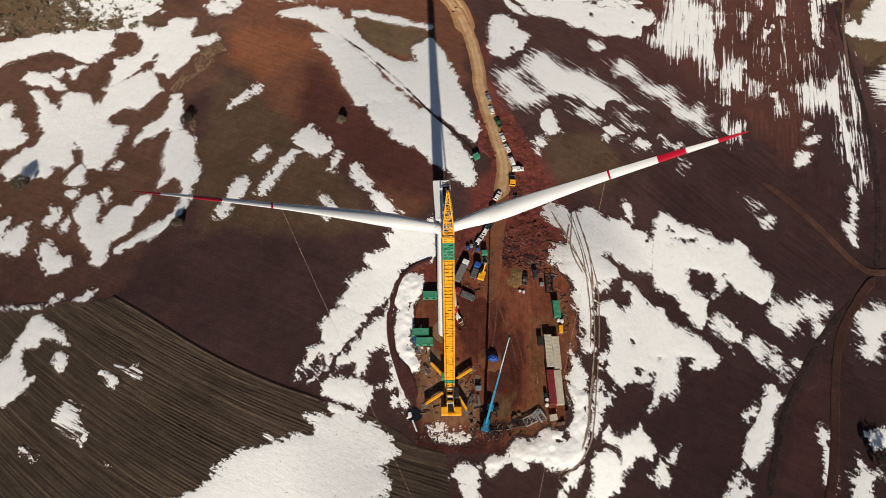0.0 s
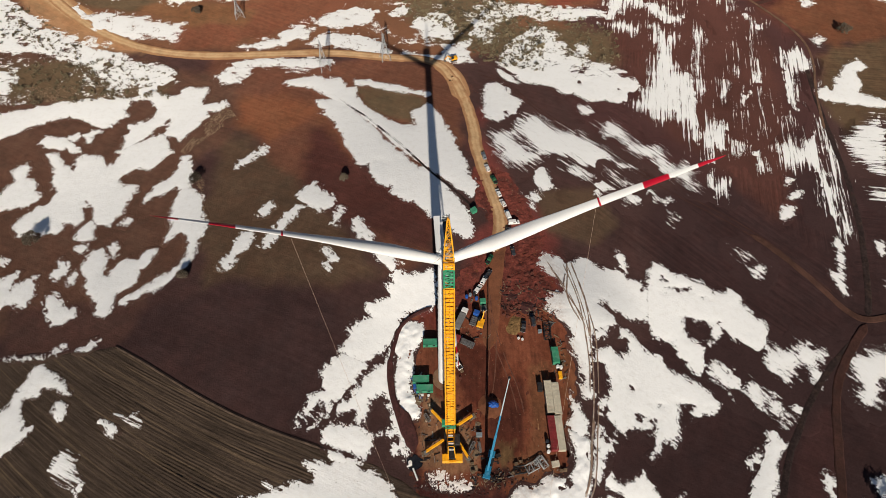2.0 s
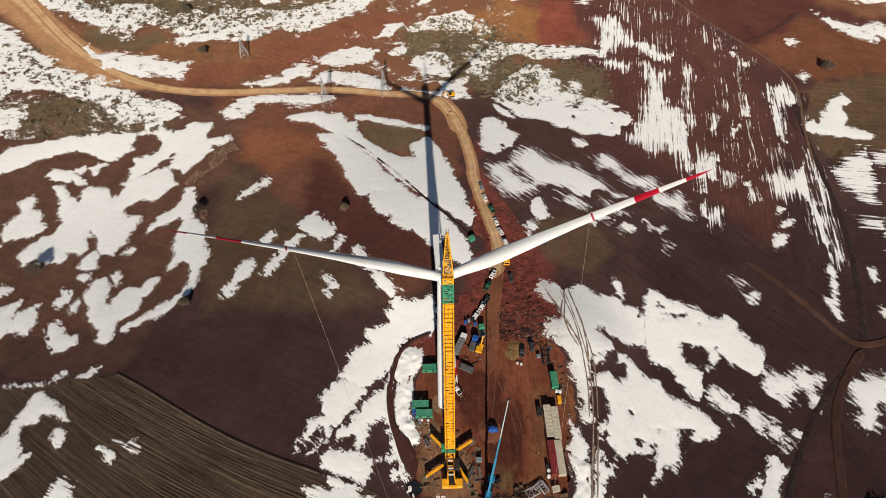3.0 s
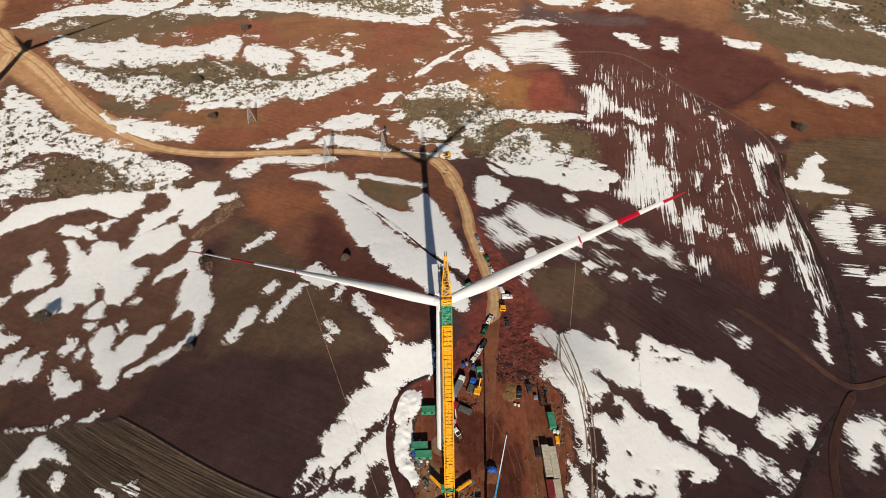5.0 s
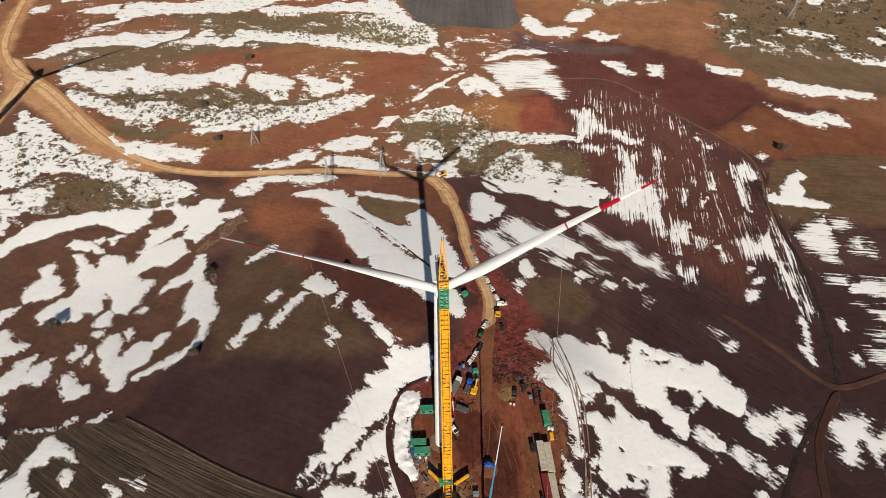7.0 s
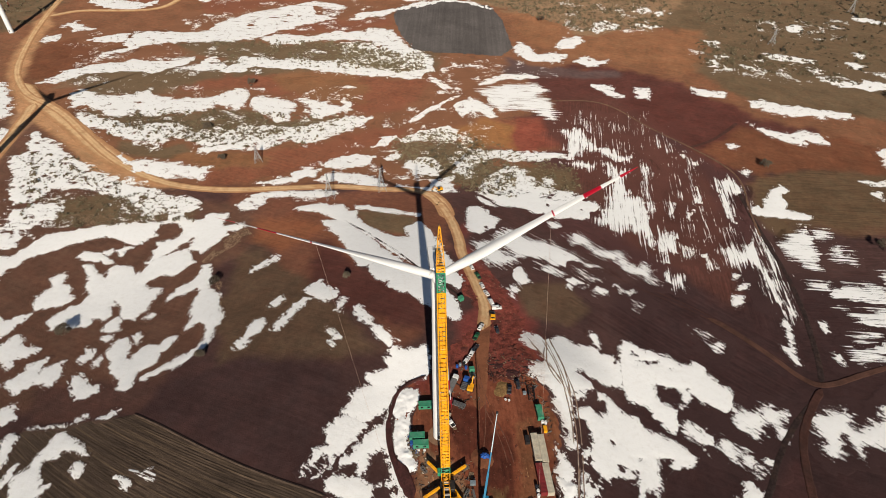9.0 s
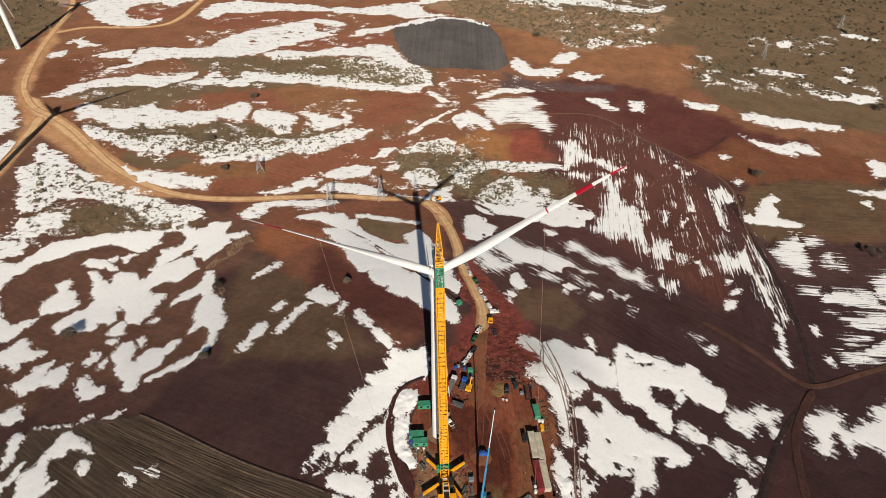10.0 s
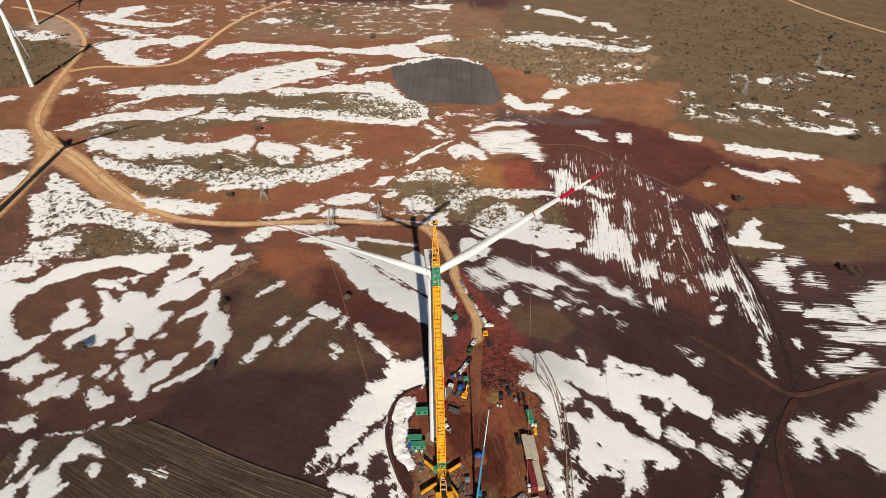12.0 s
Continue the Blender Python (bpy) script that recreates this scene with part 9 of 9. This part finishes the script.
for x, y, h, n in ((24.0, 32.8, 15, 6), (25.6, 33.6, 5, 4), (40.3, 30.6, -8, 7), (39.0, 30.4, -8, 5), (44.0, 68.0, 30, 4), (9.3, 30.5, 12, 6), (9.1, 33.2, 12, 4), (-9.8, 56.0, 40, 5), (6.7, 66.0, 20, 5), (13.6, 83.0, 0, 3), (22.7, 30.0, 40, 3)):
    pallet_stack(x, y, h, n)
for x, y, m, label in ((9.6, 96.4, CAR_BLUE, "dull blue steel barrel"), (11.0, 97.2, PALE_STEEL, "pale steel barrel"), (13.4, 95.6, CAR_BLUE, "dull blue steel barrel"), (12.6, 97.4, BLACK, "black steel barrel"),
                       (35.3, 36.6, CAR_WHITE, "white plastic barrel"), (35.4, 38.4, CAR_WHITE, "white plastic barrel"), (35.2, 40.0, CAR_DARK, "dark steel barrel"),
                       (43.2, 66.6, CAR_WHITE, "white plastic barrel"), (42.0, 66.9, CAR_WHITE, "white plastic barrel")):
    drum(x, y, m, label + " standing on bare earth")
for x, y, h, size, m, label in ((11.9, 42.6, 0, (2.0, 1.3, 1.6), PALE_STEEL, "pale blue steel tool cabinet on skids"), (34.6, 59.2, 90, (3.0, 1.7, 1.9), BLACK, "dark green generator box on skids"),
                                (12.0, 38.6, 8, (0.8, 3.6, 0.5), STEEL, "long grey steel crate on skids"), (18.0, 35.6, 20, (1.6, 1.0, 0.9), BLACK, "black tool crate beside the crane"),
                                (-10.6, 60.4, 10, (1.0, 1.6, 0.8), CAR_BLUE, "blue crate beside site offices"), (5.0, 72.2, 70, (1.3, 1.0, 1.0), CREAM, "pale crate beside the tower"),
                                (42.5, 63.6, 90, (2.6, 1.3, 1.3), YELLOW, "yellow compressor box on skids"), (36.9, 81.2, 0, (1.4, 1.2, 1.2), PALE_STEEL, "pale blue steel crate near snow"),
                                (28.6, 78.6, 30, (0.8, 0.8, 0.6), CAR_WHITE, "white bagged load on a skid"), (30.0, 78.2, 10, (0.8, 0.8, 0.6), CAR_WHITE, "white bagged load on a skid"),
                                (-7.8, 57.2, 5, (0.9, 0.7, 0.7), CAR_WHITE, "white bagged load on a skid"), (-5.6, 57.0, 20, (0.9, 0.7, 0.7), CAR_WHITE, "white bagged load on a skid"),
                                (14.3, 139.3, 30, (2.4, 2.1, 2.0), GREEN_BOX, "small green hut at the end of a ditch")):
    crate(x, y, h, size, m, label)
mound(27.6, 84.0, 4.2, 0.9, SANDY, 3, "heap of tipped sandy earth")
mound(16.6, 52.6, 4.6, 1.5, RED_TRACK, 5, "low heap of sandy earth under a blue sheet")
mound(33.5, 92.0, 4.0, 0.6, RED_MUD, 9, "heap of churned red earth beside the pad")
mound(27.5, 97.0, 3.4, 0.5, RED_MUD, 10, "heap of churned red earth beside the pad")


def sheeted_load(x, y, r, high, mat, seed, label):
    """A load under a crumpled sheet, with folds running down its sides."""
    a, k = np.meshgrid(np.linspace(0, 2 * math.pi, 49), np.linspace(0, 1, 12))
    rad = r * k * (1 + 0.18 * fractal(np.cos(a) * 2 + seed, np.sin(a) * 2, seed, 3) * k)
    px, py = x + rad * np.cos(a) * 1.25, y + rad * np.sin(a)
    fold = 0.13 * np.sin(a * 9 + 3 * fractal(np.cos(a), np.sin(a), seed + 1, 2)) * k + 0.22 * fractal(px / 0.5, py / 0.5, seed + 2, 3) * (1 - 0.6 * k)
    pz = land(np.array(x), np.array(y)) + 1.2 + high * (1 - k ** 2.6) + fold - 0.9 * k ** 6
    ob, _ = sheet("sheeted_load", px, py, pz, np.ones((11, 48), bool), mat)
    return tagged(ob, label, "tarpaulin")


sheeted_load(17.4, 53.2, 1.7, 1.0, CAR_BLUE, 12, "load under a crumpled blue sheet on an earth heap")
crate(37.2, 32.5, 8, (2.5, 1.9, 1.2), CREAM, "pale boxed load beside steel frames")
digger(8.5, 253.5, 200)

# a hollow with dark meltwater and a pale pipe
WATER = material("meltwater", (0.012, 0.014, 0.018), 0.08, vary=0.1, spec=0.5)
a_, k_ = np.meshgrid(np.linspace(0, 2 * math.pi, 33), np.linspace(0, 1, 4))
r_ = 2.3 * k_ * (1 + 0.3 * fractal(np.cos(a_) * 2, np.sin(a_) * 2, 31, 2))
puddle, _ = sheet("meltwater_pool", -10.3 + r_ * np.cos(a_) * 1.25, 34.0 + r_ * np.sin(a_), land(-10.3 + r_ * np.cos(a_) * 1.25, 34.0 + r_ * np.sin(a_)) + 0.2, np.ones((3, 32), bool), WATER)
tagged(puddle, "dark pool of meltwater at the pad's edge", "pool", kind="structure")
bm = bmesh.new()
rod(bm, at(-10.9, 32.1, 0.3), at(-9.3, 28.2, 0.3), 0.3, seg=12)
tagged(new("culvert_pipe", mesh_of("culvert_pipe", bm, WHITE)), "pale culvert pipe lying beside a meltwater pool", "pipe")


def rubble(name, x0, x1, y0, y1, count, mats, label, seed):
    """Scrap and offcuts strewn over a strip of the pad."""
    rs = random.Random(seed)
    bm = bmesh.new()
    for _ in range(count):
        x, y = rs.uniform(x0, x1), rs.uniform(y0, y1)
        long = rs.choice((0.3, 0.5, 0.8, 1.2, 2.2))
        box(bm, (long, rs.uniform(0.08, 0.4), rs.uniform(0.08, 0.35)), put(x, y, rs.uniform(0, 180), 0.18) @ pose(0, 0, 0, rs.uniform(-15, 15), rs.uniform(-12, 12), 0), mat=rs.randrange(len(mats)))
    tagged(new(name, mesh_of(name, bm, mats)), label, "rubble", kind="stuff")


rubble("scrap", 12, 24, 27.5, 31.5, 34, [BLACK, BLACK, STEEL, TIMBER], "dark steel scrap and timber offcuts", 1)
rubble("scrap", 24, 39, 28.5, 34.5, 26, [STEEL, BLACK, TIMBER], "steel scrap and timber offcuts among frames", 2)
rubble("scrap", 33, 44, 84, 93, 60, [BLACK, STEEL, TIMBER], "dark scrap and offcuts beside snow", 3)
# gear near the outriggers, its black pieces partly filling in for shadows
rubble("scrap", 4, 13, 44, 52, 30, [BLACK, STEEL, TIMBER], "rigging gear and dark pieces filling in shadows round the crane", 4)
rubble("scrap", -9, -1, 44, 58, 36, [TIMBER, STEEL, BLACK, CREAM], "rigging gear and timber round the crane", 5)
rubble("scrap", -12, -8, 56, 66, 60, [TIMBER, CREAM, CAR_BLUE], "bags and offcuts behind site offices", 6)
rubble("scrap", 5, 18, 78, 98, 50, [BLACK, STEEL, TIMBER], "gear and offcuts between parked trucks", 7)
rubble("scrap", 40, 46, 58, 80, 50, [TIMBER, BLACK, STEEL], "offcuts along the pad's edge", 8)
scatter("scrub", [(-268, 287), (-233, 284), (-190, 255), (-143, 240), (-138, 220), (-177, 216), (-230, 206)], 630, 0.765, SHRUB, "low dry olive scrub strewn over stony ground", "scrub", 60)
scatter("scrub", [(-254, 345), (-140, 332), (-49, 354), (-45, 343), (-84, 311), (-141, 300), (-219, 311)], 560, 0.765, SHRUB, "low dry olive scrub strewn over stony ground", "scrub", 61)
scatter("scrub", [(-82, 486), (2, 478), (6, 435), (-26, 434), (-74, 452)], 600, 1, SHRUB, "low dry olive scrub strewn over stony ground", "scrub", 62)
scatter("scrub", [(-196, 497), (-78, 504), (7, 446), (-73, 440), (-179, 447)], 700, 1, SHRUB, "low dry olive scrub strewn over stony ground", "scrub", 63)
scatter("scrub", [(-24, 326), (24, 339), (106, 281), (104, 256), (78, 250), (37, 255), (13, 267), (-16, 289)], 909, 0.7225, SHRUB, "low dry olive scrub strewn over stony ground", "scrub", 64)
scatter("scrub", [(37, 696), (300, 656), (261, 541), (163, 527), (99, 603), (47, 637)], 1400, 1.1, SHRUB, "low dry olive scrub strewn over stony ground", "scrub", 65)
scatter("scrub", [(378, 810), (616, 662), (470, 445), (316, 449), (280, 508)], 600, 1.5, SHRUB, "low dry olive scrub strewn over stony ground", "scrub", 66)
scatter("scrub", [(274, 508), (365, 455), (401, 398), (335, 430), (259, 450)], 400, 1.2, SHRUB, "low dry olive scrub strewn over stony ground", "scrub", 67)
scatter("scrub", [(-512, 695), (-432, 698), (-375, 584), (-380, 508), (-402, 490)], 300, 1.2, SHRUB, "low dry olive scrub strewn over stony ground", "scrub", 68)
scatter("stones", [(-212, 223), (-151, 230), (-151, 222), (-195, 214), (-209, 211)], 1500, 0.26, STONE, "pale field stones strewn on a bank", "stones", 69, leafy=False)
scatter("stones", [(-125, 182), (-118, 199), (-109, 216), (-101, 204), (-115, 190), (-122, 180)], 900, 0.26, STONE, "pale field stones strewn on a bank", "stones", 70, leafy=False)
scatter("stones", [(-116, 170), (-110, 168), (-105, 147), (-101, 135), (-109, 154)], 350, 0.22, STONE, "pale field stones strewn on a bank", "stones", 71, leafy=False)
scatter("stones", [(36, 683), (293, 634), (261, 541), (164, 535), (99, 607), (47, 630)], 1400, 0.5, STONE, "pale field stones strewn on a bank", "stones", 72, leafy=False)
scatter("stones", [(313, 613), (441, 588), (370, 442), (259, 450)], 900, 0.5, STONE, "pale field stones strewn on a bank", "stones", 73, leafy=False)
scatter("clods", [(16, 236), (22, 183), (27, 146), (27.9, 122.7), (50.9, 122.6), (46, 87), (23, 87), (24.0, 122.8), (33, 135), (28, 184), (23, 237)], 400, 0.17, CLOD, "churned clods of red earth", "earth", 74, leafy=False)
scatter("clods", [(30, 150), (36, 150), (50.7, 119.3), (44, 89), (23, 89), (26.9, 120.6)], 300, 0.19, CLOD, "churned clods of red earth", "earth", 75, leafy=False)
scatter("stones", [(27, 132), (31, 148), (36, 152), (43.0, 127.9), (42.7, 118.1), (39.5, 109.6), (42.6, 101.0), (40, 93), (24, 94)], 260, 0.16, STONE, "pale field stones strewn on a bank", "stones", 76, leafy=False)
scatter("stones", [(14, 165), (18, 165), (24, 141), (24, 132), (21, 133), (17, 147)], 200, 0.16, STONE, "pale field stones strewn on a bank", "stones", 77, leafy=False)
scatter("stones", [(24, 168), (27, 168), (37, 149), (35, 139), (29, 135), (29, 145)], 200, 0.16, STONE, "pale field stones strewn on a bank", "stones", 78, leafy=False)
scatter("clods", [(4.0, 106.3), (15.0, 119.9), (24, 131), (22.0, 121.8), (13, 106), (6, 97)], 300, 0.17, CLOD, "churned clods of red earth", "earth", 79, leafy=False)
scatter("clods", [(-9, 48), (-7, 27), (22, 28), (18, 22), (-9, 22), (-14, 42)], 400, 0.17, DARK_CLOD, "dark wet clods of earth", "earth", 80, leafy=False)
scatter("scrub", [(370.1, 859.6), (526.7, 849.3), (594.8, 738.4), (601.3, 640.9), (449.3, 414.4), (407.8, 427.9), (321.9, 462.7), (311.7, 539.0), (299.4, 593.4), (308.5, 702.3)], 1000, 1.0, DARK_SHRUB, "low dark thorn bushes dotted over olive grassland", "scrub", 81, gap=0.1)
scatter("scrub", [(36.2, 683.4), (106.0, 716.5), (187.9, 639.6), (251.6, 615.3), (239.3, 532.9), (168.7, 526.7), (109.0, 582.4), (47.0, 630.0)], 900, 1.1, SHRUB, "low dry olive scrub strewn over stony ground", "scrub", 82, gap=0.0)
scatter("stones", [(36.2, 683.4), (106.0, 716.5), (187.9, 639.6), (251.6, 615.3), (239.3, 532.9), (168.7, 526.7), (109.0, 582.4), (47.0, 630.0)], 2200, 0.75, STONE, "pale field stones strewn on a bank", "stones", 83, leafy=False, gap=0.0)
scatter("scrub", [(-226.0, 339.2), (-214.4, 355.6), (-66.0, 356.1), (-65.2, 346.2), (-125.2, 308.9), (-174.9, 309.7), (-212.7, 325.4)], 700, 0.9, SHRUB, "low dry olive scrub strewn over snow and stones", "scrub", 84, gap=0.1)
scatter("scrub", [(-78.4, 504.0), (-43.8, 505.1), (1.4, 439.7), (-20.0, 432.8), (-63.3, 451.6)], 420, 1.0, SHRUB, "low dry olive scrub strewn over snow and stones", "scrub", 85, gap=0.0)
scatter("scrub", [(-25.4, 319.7), (9.8, 338.5), (40.3, 322.9), (60.4, 285.4), (59.1, 244.7), (26.2, 252.6), (0.8, 287.9), (-22.5, 293.5)], 900, 0.75, SHRUB, "low dry olive scrub strewn over snow and stones", "scrub", 88, gap=0.0)
scatter("scrub", [(1.6, 315.9), (40.3, 322.9), (60.4, 285.4), (59.1, 244.7), (26.2, 252.6), (0.8, 287.9)], 350, 0.7, DARK_SHRUB, "low dark thorn bushes among snow", "scrub", 89, gap=0.0)
scatter("stones", PAD_OUTLINE, 700, 0.13, STONE, "small stones and crumbs of earth on the pad", "stones", 90, leafy=False, gap=0.2)
scatter("clods", PAD_OUTLINE, 500, 0.2, CLOD, "churned clods of red earth", "earth", 91, leafy=False, gap=0.3)
# more dark pieces, added where shadows of the crane blacken the ground
rubble("scrap", -8, 0, 34, 44, 40, [BLACK, TIMBER, STEEL], "rigging gear and mats added to darken shadowed ground round the crane", 9)
rubble("scrap", 4, 12, 34, 46, 44, [BLACK, BLACK, STEEL, TIMBER], "rigging gear and mats added to darken shadowed ground round the crane", 10)
rubble("scrap", 22, 42, 90, 104, 110, [BLACK, BLACK, TIMBER], "dark branches and scrap in churned earth", 11)
rubble("scrap", 8, 20, 25, 30, 60, [BLACK, TIMBER], "dark scrap at the pad's muddy edge", 12)
scatter("clods", [(22, 88), (24, 104), (32, 110), (42, 106), (45, 94), (38, 86)], 420, 0.4, CLOD, "churned clods of red earth", "earth", 86, leafy=False, gap=0.0)
scatter("clods", [(-12, 30), (-10, 24), (10, 22), (24, 24), (42, 28), (42, 32), (24, 28), (8, 27)], 220, 0.26, DARK_CLOD, "dark wet clods of earth", "earth", 87, leafy=False, gap=0.0)
